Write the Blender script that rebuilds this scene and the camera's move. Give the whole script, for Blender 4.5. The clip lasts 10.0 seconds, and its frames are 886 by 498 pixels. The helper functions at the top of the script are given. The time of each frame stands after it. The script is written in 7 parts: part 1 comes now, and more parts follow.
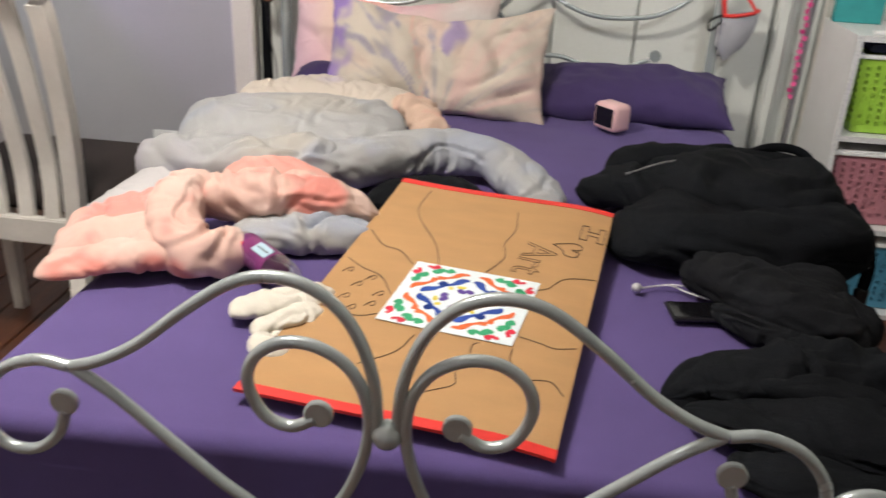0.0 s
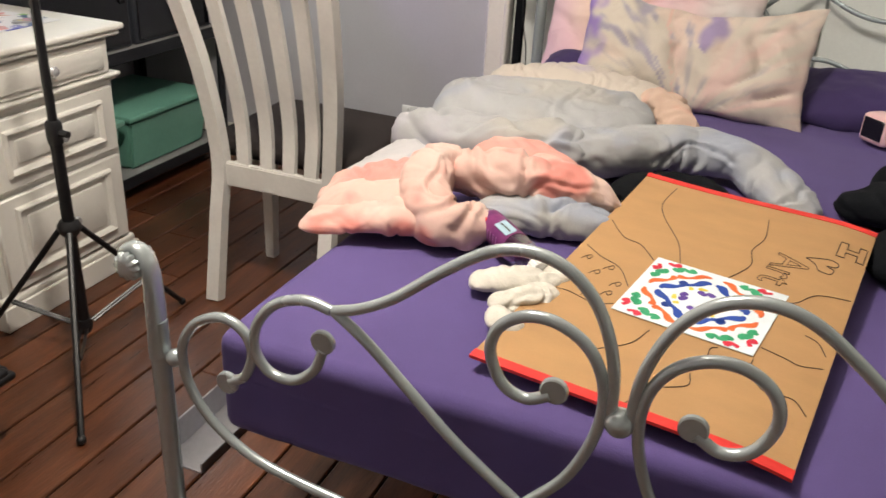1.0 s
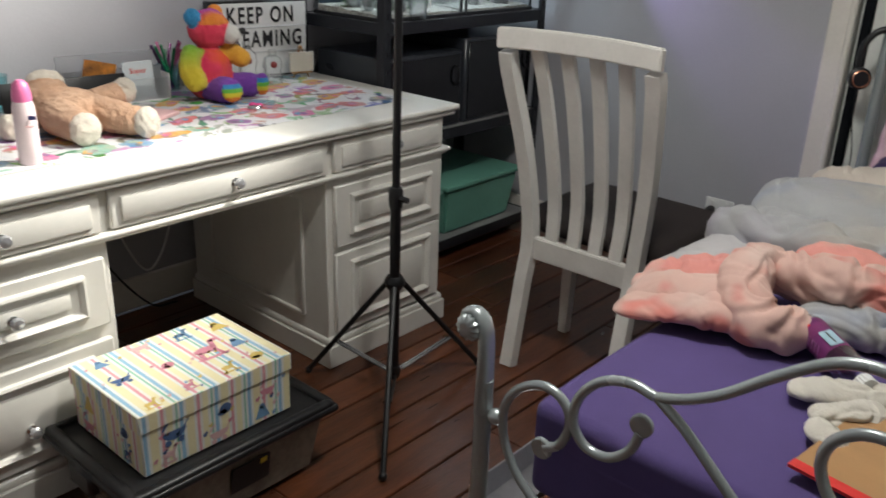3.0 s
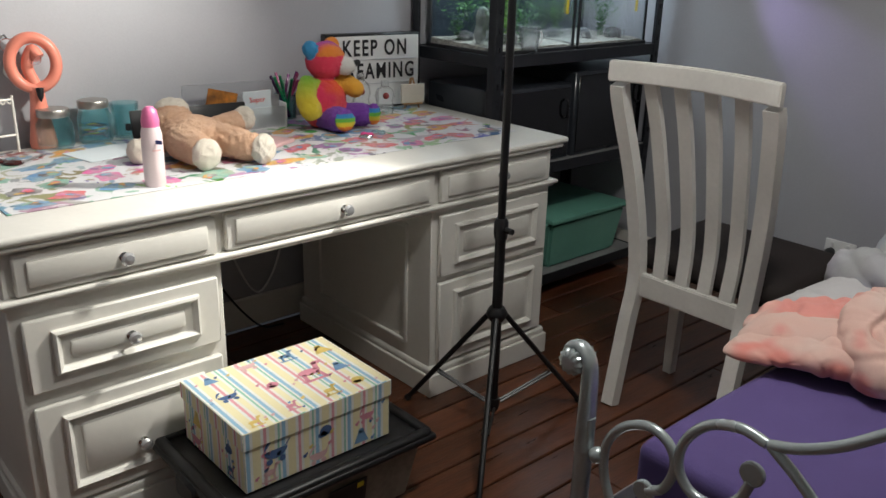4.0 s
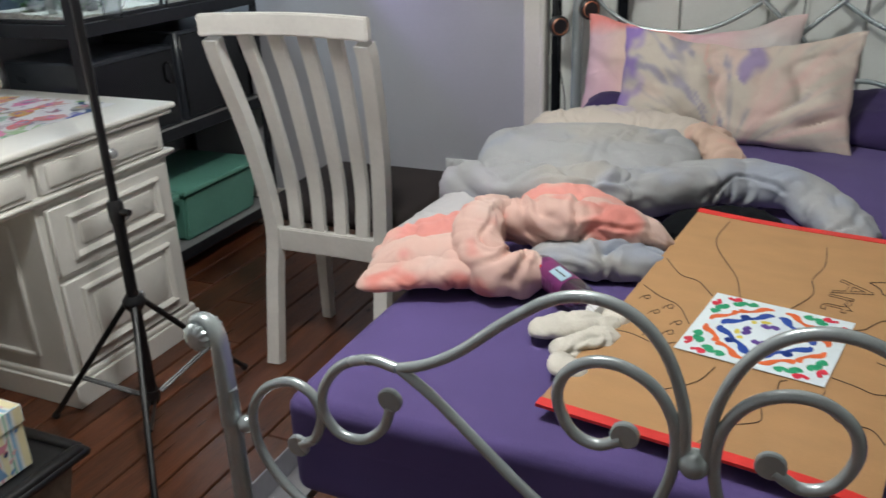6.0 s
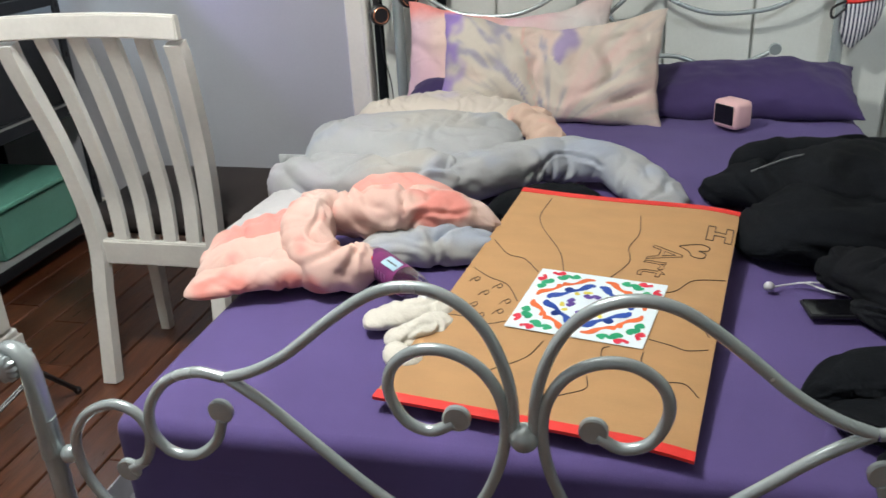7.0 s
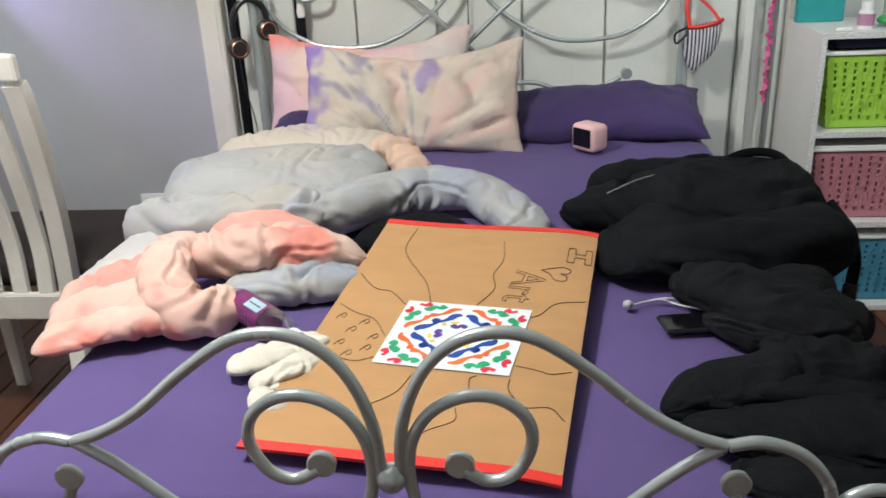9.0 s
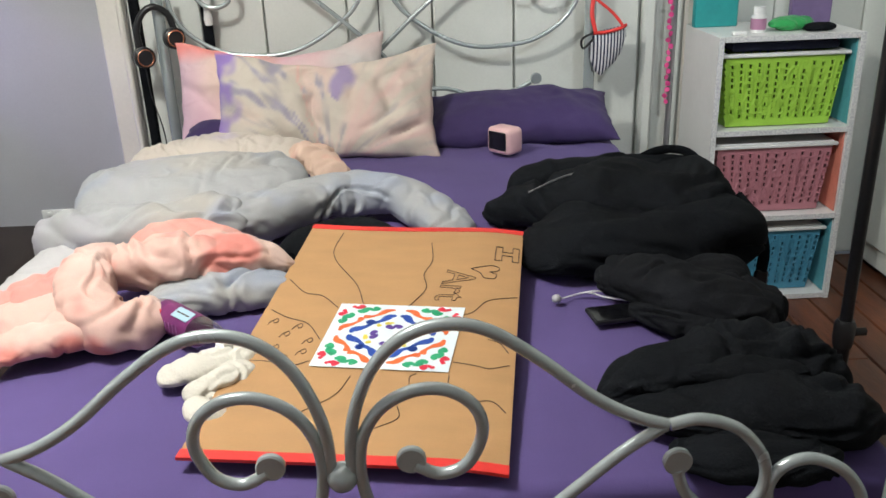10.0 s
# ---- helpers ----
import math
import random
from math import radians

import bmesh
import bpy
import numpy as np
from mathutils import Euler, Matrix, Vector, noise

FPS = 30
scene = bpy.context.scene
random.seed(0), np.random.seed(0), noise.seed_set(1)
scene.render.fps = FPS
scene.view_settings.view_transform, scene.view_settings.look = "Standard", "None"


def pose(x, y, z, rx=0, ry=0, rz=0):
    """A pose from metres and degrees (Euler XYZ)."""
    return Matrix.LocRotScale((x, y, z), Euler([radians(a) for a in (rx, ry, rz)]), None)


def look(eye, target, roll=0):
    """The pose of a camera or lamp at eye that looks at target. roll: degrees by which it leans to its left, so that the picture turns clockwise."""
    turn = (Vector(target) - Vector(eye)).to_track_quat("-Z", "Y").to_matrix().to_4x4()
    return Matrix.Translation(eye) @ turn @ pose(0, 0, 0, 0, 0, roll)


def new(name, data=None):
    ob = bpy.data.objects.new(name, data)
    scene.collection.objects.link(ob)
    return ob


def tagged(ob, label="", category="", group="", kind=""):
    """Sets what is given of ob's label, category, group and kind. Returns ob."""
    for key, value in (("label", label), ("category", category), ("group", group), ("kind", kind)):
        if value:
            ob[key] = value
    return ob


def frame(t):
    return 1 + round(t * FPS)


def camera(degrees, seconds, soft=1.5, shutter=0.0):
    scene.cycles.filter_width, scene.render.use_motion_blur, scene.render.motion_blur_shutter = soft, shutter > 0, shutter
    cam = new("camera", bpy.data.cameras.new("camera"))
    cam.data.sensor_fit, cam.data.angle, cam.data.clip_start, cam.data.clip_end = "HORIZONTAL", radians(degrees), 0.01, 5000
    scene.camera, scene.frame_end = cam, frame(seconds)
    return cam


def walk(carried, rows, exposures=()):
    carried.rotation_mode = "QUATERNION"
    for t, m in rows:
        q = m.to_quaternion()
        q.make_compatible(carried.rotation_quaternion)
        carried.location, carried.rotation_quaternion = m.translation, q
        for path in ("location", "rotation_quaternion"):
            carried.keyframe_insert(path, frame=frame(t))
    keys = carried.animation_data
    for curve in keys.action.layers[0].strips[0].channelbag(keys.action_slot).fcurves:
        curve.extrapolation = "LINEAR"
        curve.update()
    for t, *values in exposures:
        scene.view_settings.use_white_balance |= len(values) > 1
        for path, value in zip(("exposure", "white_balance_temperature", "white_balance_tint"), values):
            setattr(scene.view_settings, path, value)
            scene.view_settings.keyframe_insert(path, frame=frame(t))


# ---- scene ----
cam = camera(55.4, 10.0, 1.5, 0.3)
PATH = [
    (0, (0.134, -0.831, 1.345), (-0.035, 0.979, 0.511), 3.0),
    (0.5, (0.105, -0.857, 1.347), (-0.366, 0.891, 0.495), 3.7),
    (1, (0.088, -0.865, 1.338), (-0.556, 0.814, 0.461), 3.3),
    (1.5, (0.087, -0.884, 1.345), (-0.648, 0.755, 0.465), 2.7),
    (2, (0.075, -0.908, 1.351), (-0.77, 0.687, 0.489), 2.4),
    (2.5, (0.052, -0.953, 1.367), (-0.986, 0.555, 0.562), 2.3),
    (3, (0.043, -0.975, 1.376), (-1.175, 0.429, 0.637), 2.1),
    (3.2, (0.04, -0.987, 1.382), (-1.235, 0.376, 0.664), 2.2),
    (4.3, (0.038, -0.973, 1.367), (-1.382, 0.265, 0.695), 1.3),
    (4.5, (0.042, -0.974, 1.37), (-1.353, 0.287, 0.687), 1.1),
    (5, (0.045, -0.943, 1.36), (-1.209, 0.44, 0.642), 0.2),
    (5.5, (0.066, -0.913, 1.356), (-0.948, 0.644, 0.615), -1.1),
    (6, (0.082, -0.883, 1.351), (-0.687, 0.794, 0.579), -2.2),
    (6.2, (0.084, -0.877, 1.341), (-0.604, 0.833, 0.565), -2.4),
    (7.3, (0.133, -0.855, 1.355), (-0.249, 0.93, 0.538), -3.0),
    (7.5, (0.136, -0.85, 1.355), (-0.221, 0.939, 0.535), -3.0),
    (8, (0.14, -0.844, 1.356), (-0.181, 0.951, 0.534), -3.1),
    (8.5, (0.145, -0.84, 1.36), (-0.138, 0.967, 0.553), -2.9),
    (9, (0.153, -0.841, 1.36), (-0.014, 0.999, 0.595), -2.7),
    (9.5, (0.142, -0.844, 1.362), (0.111, 1.019, 0.635), -2.8),
    (10, (0.107, -0.856, 1.346), (0.163, 0.998, 0.597), -2.1),
]
walk(cam, [(t, look(eye, target, roll)) for t, eye, target, roll in PATH],
     [(0.0, -0.05, 7000, 10), (0.5, 0.05, 7400, 9), (1.0, 0.0, 7300, 10), (2.0, -0.28, 6700, 8), (2.5, -0.62, 6500, 6), (3.0, -0.95, 6500, 6), (4.5, -1.2, 6450, 6), (5.0, -1.22, 6400, 6), (5.5, -0.95, 6500, 6),
      (6.0, -0.55, 6300, 5), (7.5, -0.03, 6350, 3), (8.5, -0.03, 6500, 4), (9.5, 0.08, 6500, 4), (10.0, 0.02, 6500, 4)])

# ---- light ----
world = bpy.data.worlds.new("room_world")
scene.world = world
world.use_nodes = True
world.node_tree.nodes["Background"].inputs[0].default_value = (0.75, 0.8, 0.95, 1)
world.node_tree.nodes["Background"].inputs[1].default_value = 0.07


def lamp(name, kind, eye, target, power, colour, size=0.3, spot=60, blend=0.4):
    data = bpy.data.lights.new(name, kind)
    data.energy, data.color = power, colour
    if kind == "AREA":
        data.shape, data.size = "DISK", size
    else:
        data.shadow_soft_size = size
    if kind == "SPOT":
        data.spot_size, data.spot_blend = radians(spot), blend
    ob = new(name, data)
    ob.matrix_world = look(eye, target)
    return ob


lamp("ceiling_lamp_light", "POINT", (-0.75, 0.28, 2.27), (-0.75, 0.29, 0), 105, (1.0, 0.97, 0.94), 0.10)
lamp("stand_lamp_light", "SPOT", (-1.38, 0.70, 1.80), (-2.25, -0.40, 0.80), 330, (1.0, 0.95, 0.88), 0.05, 80, 0.8)
lamp("tank_light_left", "AREA", (-2.36, 1.36, 1.36), (-2.36, 1.36, 1.0), 3.0, (0.75, 0.9, 1.0), 0.25)
lamp("tank_light_right", "AREA", (-2.36, 1.86, 1.36), (-2.36, 1.86, 1.0), 3.0, (0.7, 0.85, 1.0), 0.25)
lamp("tank_spill_light", "SPOT", (-2.08, 2.02, 1.5), (-1.3, 2.22, 0.9), 50, (0.55, 0.42, 1.0), 0.01, 30, 0.9)
lamp("second_stand_light", "SPOT", (0.965, 0.66, 1.72), (1.35, 2.1, 0.75), 36, (0.9, 0.94, 1.0), 0.08, 95, 0.8)

# ---- materials ----


def nodes_of(m):
    m.use_nodes = True
    return m.node_tree, m.node_tree.nodes["Principled BSDF"]


def mat(name, colour, rough=0.6, metal=0.0, vary=0.12, scale=6.0, fine=60.0, bump=0.1, second=None, mix=0.5,
        stretch=(1, 1, 1), sheen=0.0, coat=0.0, trans=0.0, island=False):
    """A surface with broad and fine variation of its colour, gloss and relief. second: a colour mixed in in patches."""
    m = bpy.data.materials.new(name)
    tree, bsdf = nodes_of(m)
    n, l = tree.nodes, tree.links
    co = n.new("ShaderNodeTexCoord")
    mp = n.new("ShaderNodeMapping")
    mp.inputs["Scale"].default_value = stretch
    l.new(co.outputs["Object"], mp.inputs["Vector"])
    big, small = n.new("ShaderNodeTexNoise"), n.new("ShaderNodeTexNoise")
    big.inputs["Scale"].default_value, big.inputs["Detail"].default_value = scale, 4
    small.inputs["Scale"].default_value, small.inputs["Detail"].default_value = fine, 3
    for t in (big, small):
        l.new(mp.outputs["Vector"], t.inputs["Vector"])
    c2 = second if second else tuple(max(0.0, v * (1 - 2 * vary)) for v in colour)
    ramp = n.new("ShaderNodeValToRGB")
    ramp.color_ramp.elements[0].position, ramp.color_ramp.elements[1].position = mix - 0.22, mix + 0.22
    ramp.color_ramp.elements[0].color, ramp.color_ramp.elements[1].color = (*c2, 1), (*colour, 1)
    l.new(big.outputs["Fac"], ramp.inputs["Fac"])
    hsv = n.new("ShaderNodeHueSaturation")
    mr = n.new("ShaderNodeMapRange")
    mr.inputs["To Min"].default_value, mr.inputs["To Max"].default_value = 1 - vary, 1 + vary
    l.new(small.outputs["Fac"], mr.inputs["Value"])
    l.new(mr.outputs["Result"], hsv.inputs["Value"])
    l.new(ramp.outputs["Color"], hsv.inputs["Color"])
    last = hsv.outputs["Color"]
    if island:
        info, hs2, m2 = n.new("ShaderNodeObjectInfo"), n.new("ShaderNodeHueSaturation"), n.new("ShaderNodeMapRange")
        m2.inputs["To Min"].default_value, m2.inputs["To Max"].default_value = 0.7, 1.3
        l.new(info.outputs["Random"], m2.inputs["Value"])
        l.new(m2.outputs["Result"], hs2.inputs["Value"])
        l.new(last, hs2.inputs["Color"])
        last = hs2.outputs["Color"]
    l.new(last, bsdf.inputs["Base Color"])
    r = n.new("ShaderNodeMapRange")
    r.inputs["To Min"].default_value, r.inputs["To Max"].default_value = max(0.03, rough - 0.08), min(1, rough + 0.08)
    l.new(big.outputs["Fac"], r.inputs["Value"])
    l.new(r.outputs["Result"], bsdf.inputs["Roughness"])
    bsdf.inputs["Metallic"].default_value = metal
    bsdf.inputs["Sheen Weight"].default_value = sheen
    bsdf.inputs["Coat Weight"].default_value = coat
    bsdf.inputs["Transmission Weight"].default_value = trans
    if bump:
        b = n.new("ShaderNodeBump")
        b.inputs["Strength"].default_value, b.inputs["Distance"].default_value = bump, 0.01
        l.new(small.outputs["Fac"], b.inputs["Height"])
        l.new(b.outputs["Normal"], bsdf.inputs["Normal"])
    return m


def tinted(name, attr, rough=0.8, bump=0.15, fine=40.0, sheen=0.2, vary=0.12):
    """Cloth that takes its dye from a colour attribute of the mesh."""
    m = mat(name, (1, 1, 1), rough, 0, vary, 5, fine, bump, sheen=sheen)
    tree, bsdf = nodes_of(m)
    n, l = tree.nodes, tree.links
    a, mul = n.new("ShaderNodeVertexColor"), n.new("ShaderNodeMix")
    a.layer_name = attr
    mul.data_type, mul.blend_type = "RGBA", "MULTIPLY"
    mul.inputs[0].default_value = 1.0
    old = bsdf.inputs["Base Color"].links[0].from_socket
    l.new(old, mul.inputs[6])
    l.new(a.outputs["Color"], mul.inputs[7])
    l.new(mul.outputs[2], bsdf.inputs["Base Color"])
    return m


def creased(m, scale=11.0, strength=0.5, depth=0.02):
    """Adds the fine sharp creases of crumpled cloth to a material's relief."""
    tree, bsdf = nodes_of(m)
    n, l = tree.nodes, tree.links
    co, a, b, mx = n.new("ShaderNodeTexCoord"), n.new("ShaderNodeTexNoise"), n.new("ShaderNodeBump"), n.new("ShaderNodeMath")
    a.noise_type = "RIDGED_MULTIFRACTAL"
    a.inputs["Scale"].default_value, a.inputs["Detail"].default_value, a.inputs["Distortion"].default_value = scale, 2.5, 0.7
    l.new(co.outputs["Object"], a.inputs["Vector"])
    b.inputs["Strength"].default_value, b.inputs["Distance"].default_value = strength, depth
    l.new(a.outputs["Fac"], b.inputs["Height"])
    if bsdf.inputs["Normal"].links:
        l.new(bsdf.inputs["Normal"].links[0].from_socket, b.inputs["Normal"])
    l.new(b.outputs["Normal"], bsdf.inputs["Normal"])
    return m


def glassy(name, colour=(0.9, 0.97, 1.0), rough=0.03, alpha=0.25):
    m = bpy.data.materials.new(name)
    tree, bsdf = nodes_of(m)
    bsdf.inputs["Base Color"].default_value = (*colour, 1)
    bsdf.inputs["Roughness"].default_value = rough
    bsdf.inputs["Transmission Weight"].default_value = 1.0
    bsdf.inputs["IOR"].default_value = 1.25
    bsdf.inputs["Alpha"].default_value = alpha
    return m


def glow(name, colour, strength):
    m = bpy.data.materials.new(name)
    tree, bsdf = nodes_of(m)
    bsdf.inputs["Base Color"].default_value = (*colour, 1)
    bsdf.inputs["Emission Color"].default_value = (*colour, 1)
    bsdf.inputs["Emission Strength"].default_value = strength
    return m


WALL = mat("lilac_grey_paint", (0.42, 0.42, 0.45), 0.6, vary=0.05, scale=2, fine=180, bump=0.06)
PANEL = mat("white_wall_paint", (0.72, 0.74, 0.70), 0.45, vary=0.05, scale=3, fine=120, bump=0.05)
TRIM = mat("cream_trim_paint", (0.80, 0.76, 0.70), 0.35, vary=0.06, scale=4, fine=90, bump=0.05)
CEIL = mat("ceiling_paint", (0.75, 0.75, 0.74), 0.8, vary=0.03)
PLANK = mat("red_brown_boards", (0.15, 0.050, 0.021), 0.3, vary=0.32, scale=4, fine=30, bump=0.14,
            second=(0.055, 0.018, 0.009), stretch=(7, 1, 1), island=True)
GAP = mat("floor_gap_dark", (0.015, 0.01, 0.008), 0.8, vary=0.1)
SILVER = mat("silver_paint", (0.50, 0.555, 0.565), 0.25, 0.5, vary=0.05, scale=8, fine=140, bump=0.03, coat=0.3)
STEEL = mat("bare_steel", (0.5, 0.5, 0.52), 0.35, 0.9, vary=0.1)
PURPLE = mat("purple_cotton", (0.108, 0.077, 0.225), 0.85, vary=0.08, scale=4, fine=500, bump=0.08, sheen=0.08)
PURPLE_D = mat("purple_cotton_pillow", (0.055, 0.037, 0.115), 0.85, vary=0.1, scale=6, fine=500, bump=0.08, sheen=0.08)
DESK = mat("white_desk_lacquer", (0.78, 0.76, 0.71), 0.32, vary=0.04, scale=5, fine=60, bump=0.03, coat=0.15)
CHAIR = mat("white_chair_paint", (0.76, 0.74, 0.70), 0.4, vary=0.07, scale=7, fine=80, bump=0.06)
CUSHION = mat("dark_brown_seat_cloth", (0.035, 0.028, 0.027), 0.9, vary=0.15, fine=300, bump=0.2)
CARD = mat("brown_cardboard", (0.46, 0.26, 0.115), 0.85, vary=0.06, scale=9, fine=160, bump=0.05, stretch=(1, 3, 1))
RED = mat("red_tape", (0.75, 0.03, 0.025), 0.5, vary=0.08)
WHITE = mat("white_paper", (0.74, 0.82, 0.86), 0.7, vary=0.03)
INK = mat("black_marker", (0.05, 0.03, 0.02), 0.7, vary=0.1)
BLACK = mat("black_plastic", (0.012, 0.012, 0.014), 0.38, vary=0.2, bump=0.04)
BLACK_M = mat("black_metal", (0.014, 0.014, 0.016), 0.33, 0.3, vary=0.2, bump=0.03)
BLACK_C = mat("black_cloth", (0.0065, 0.0078, 0.0105), 0.9, vary=0.25, scale=9, fine=260, bump=0.25)
BLACK_D = mat("charcoal_jersey", (0.011, 0.012, 0.015), 0.95, vary=0.25, scale=9, fine=320, bump=0.25)
CREAM = mat("cream_knit", (0.72, 0.68, 0.60), 0.95, vary=0.08, fine=250, bump=0.3, sheen=0.2)
CLEAR = glassy("clear_glass")
CRYSTAL = mat("crystal_knob", (0.80, 0.81, 0.83), 0.12, 0.7, vary=0.05, bump=0)
CHROME = mat("chrome", (0.75, 0.75, 0.76), 0.12, 1.0, vary=0.04, bump=0.0)
TEAL_G = glassy("teal_glass", (0.22, 0.72, 0.78), 0.02, 0.42)
PEACH = mat("coral_plastic", (0.85, 0.28, 0.20), 0.35, vary=0.06)
PINK = mat("pink_plastic", (0.80, 0.50, 0.50), 0.4, vary=0.05)
PINK_H = mat("hot_pink", (0.80, 0.08, 0.30), 0.4, vary=0.1)
GREEN_TUB = mat("mint_plastic", (0.16, 0.40, 0.31), 0.4, vary=0.08, bump=0.03)
RACK = mat("black_powder_steel", (0.022, 0.024, 0.03), 0.45, 0.4, vary=0.15, bump=0.05)
SCREEN = mat("black_screen", (0.006, 0.006, 0.008), 0.12, vary=0.1, bump=0.0)
for cloth in (BLACK_C, BLACK_D, PURPLE, PURPLE_D, CUSHION):
    nodes_of(cloth)[1].inputs["Specular IOR Level"].default_value = 0.12
for cloth, sc, st in ((BLACK_C, 9, 0.5), (BLACK_D, 14, 0.55), (PURPLE_D, 9, 0.4), (PURPLE, 4.5, 0.2)):
    creased(cloth, sc, st)
WHITE_P = mat("white_plastic", (0.78, 0.78, 0.77), 0.4, vary=0.04, bump=0.03)

# ---- mesh helpers ----


def part(name, bm, material, parent=None, label="", smooth=True):
    me = bpy.data.meshes.new(name)
    bm.to_mesh(me)
    bm.free()
    for m in material if isinstance(material, (list, tuple)) else (material,):
        me.materials.append(m)
    if smooth:
        me.shade_smooth()
        me.set_sharp_from_angle(angle=radians(38))
    ob = new(name, me)
    ob.parent = parent
    if label:
        ob["label"] = label
    return ob


def thing(name, label, category, at=(0, 0, 0), rz=0.0, group="", kind=""):
    ob = new(name)
    ob.empty_display_size = 0.05
    ob.matrix_world = pose(*at, 0, 0, rz)
    return tagged(ob, label, category, group, kind)


def add_box(bm, size, at=(0, 0, 0), bevel=0.0, turn=None, segs=1):
    got = bmesh.ops.create_cube(bm, size=1.0)["verts"]
    bmesh.ops.scale(bm, vec=size, verts=got)
    if bevel:
        edges = {e for v in got for e in v.link_edges}
        got = bmesh.ops.bevel(bm, geom=list(edges), offset=min(bevel, min(size) * 0.45), segments=segs, profile=0.5, affect="EDGES")["verts"]
        got = list({v for v in got})
    if turn is not None:
        bmesh.ops.rotate(bm, cent=(0, 0, 0), matrix=turn, verts=got)
    bmesh.ops.translate(bm, vec=at, verts=got)
    return got


def box(name, size, at, material, parent=None, label="", bevel=0.003, turn=None, segs=1):
    bm = bmesh.new()
    add_box(bm, size, at, bevel, turn, segs)
    return part(name, bm, material, parent, label)


def rot(axis, deg):
    return Matrix.Rotation(radians(deg), 3, axis)


def add_lathe(bm, profile, at=(0, 0, 0), segs=20, turn=None, scale=(1, 1, 1), ripple=0.0, flutes=0, cap=True):
    rings, made = [], []
    for r, z in profile:
        ring = []
        for k in range(segs):
            a = 2 * math.pi * k / segs
            rr = r * (1 + ripple * math.cos(flutes * a))
            p = Vector((rr * math.cos(a) * scale[0], rr * math.sin(a) * scale[1], z * scale[2]))
            if turn is not None:
                p = turn @ p
            ring.append(bm.verts.new(p + Vector(at)))
        rings.append(ring)
        made += ring
    for a, b in zip(rings, rings[1:]):
        for k in range(segs):
            bm.faces.new((a[k], a[(k + 1) % segs], b[(k + 1) % segs], b[k]))
    if cap:
        bm.faces.new(rings[0][::-1])
        bm.faces.new(rings[-1])
    return made


def lathe(name, profile, at, material, parent=None, label="", segs=20, turn=None, scale=(1, 1, 1), ripple=0.0, flutes=0, cap=True):
    bm = bmesh.new()
    add_lathe(bm, profile, at, segs, turn, scale, ripple, flutes, cap)
    return part(name, bm, material, parent, label)


def glide(points, steps=8):
    """A smooth way through a few points (Catmull-Rom)."""
    p = [Vector(q) for q in points]
    p = [2 * p[0] - p[1], *p, 2 * p[-1] - p[-2]]
    out = []
    for a, b, c, d in zip(p, p[1:], p[2:], p[3:]):
        for k in range(steps):
            t = k / steps
            out.append(0.5 * (2 * b + (c - a) * t + (2 * a - 5 * b + 4 * c - d) * t * t + (3 * b - a - 3 * c + d) * t ** 3))
    return out + [p[-2]]


def add_tube(bm, way, radius, segs=10, flat=1.0):
    """A tube along a way; radius: one, or one at each end; flat squeezes it in its second direction."""
    n = len(way)
    tangent = (way[1] - way[0]).normalized()
    up = Vector((0, 1, 0)) if abs(tangent.y) < 0.9 else Vector((1, 0, 0))
    side = tangent.cross(up).normalized()
    rings = []
    for i, p in enumerate(way):
        t = (way[min(i + 1, n - 1)] - way[max(i - 1, 0)]).normalized()
        side = (side - t * side.dot(t)).normalized()
        other = t.cross(side)
        r = radius if not isinstance(radius, tuple) else radius[0] + (radius[1] - radius[0]) * i / (n - 1)
        ph = math.pi / 4 if segs == 4 else 0.0
        rings.append([bm.verts.new(p + r * (math.cos(2 * math.pi * k / segs + ph) * side + flat * math.sin(2 * math.pi * k / segs + ph) * other)) for k in range(segs)])
    for a, b in zip(rings, rings[1:]):
        for k in range(segs):
            bm.faces.new((a[k], b[k], b[(k + 1) % segs], a[(k + 1) % segs]))
    bm.faces.new(rings[0])
    bm.faces.new(rings[-1][::-1])


def tube(name, points, radius, material, parent=None, label="", segs=10, steps=8, flat=1.0):
    bm = bmesh.new()
    add_tube(bm, glide(points, steps) if steps > 1 else [Vector(p) for p in points], radius, segs, flat)
    bmesh.ops.recalc_face_normals(bm, faces=bm.faces)
    return part(name, bm, material, parent, label)


def ball(name, r, at, material, parent=None, label="", scale=(1, 1, 1)):
    bm = bmesh.new()
    bmesh.ops.create_icosphere(bm, subdivisions=3, radius=r)
    bmesh.ops.scale(bm, vec=scale, verts=bm.verts)
    bmesh.ops.translate(bm, vec=at, verts=bm.verts)
    return part(name, bm, material, parent, label)


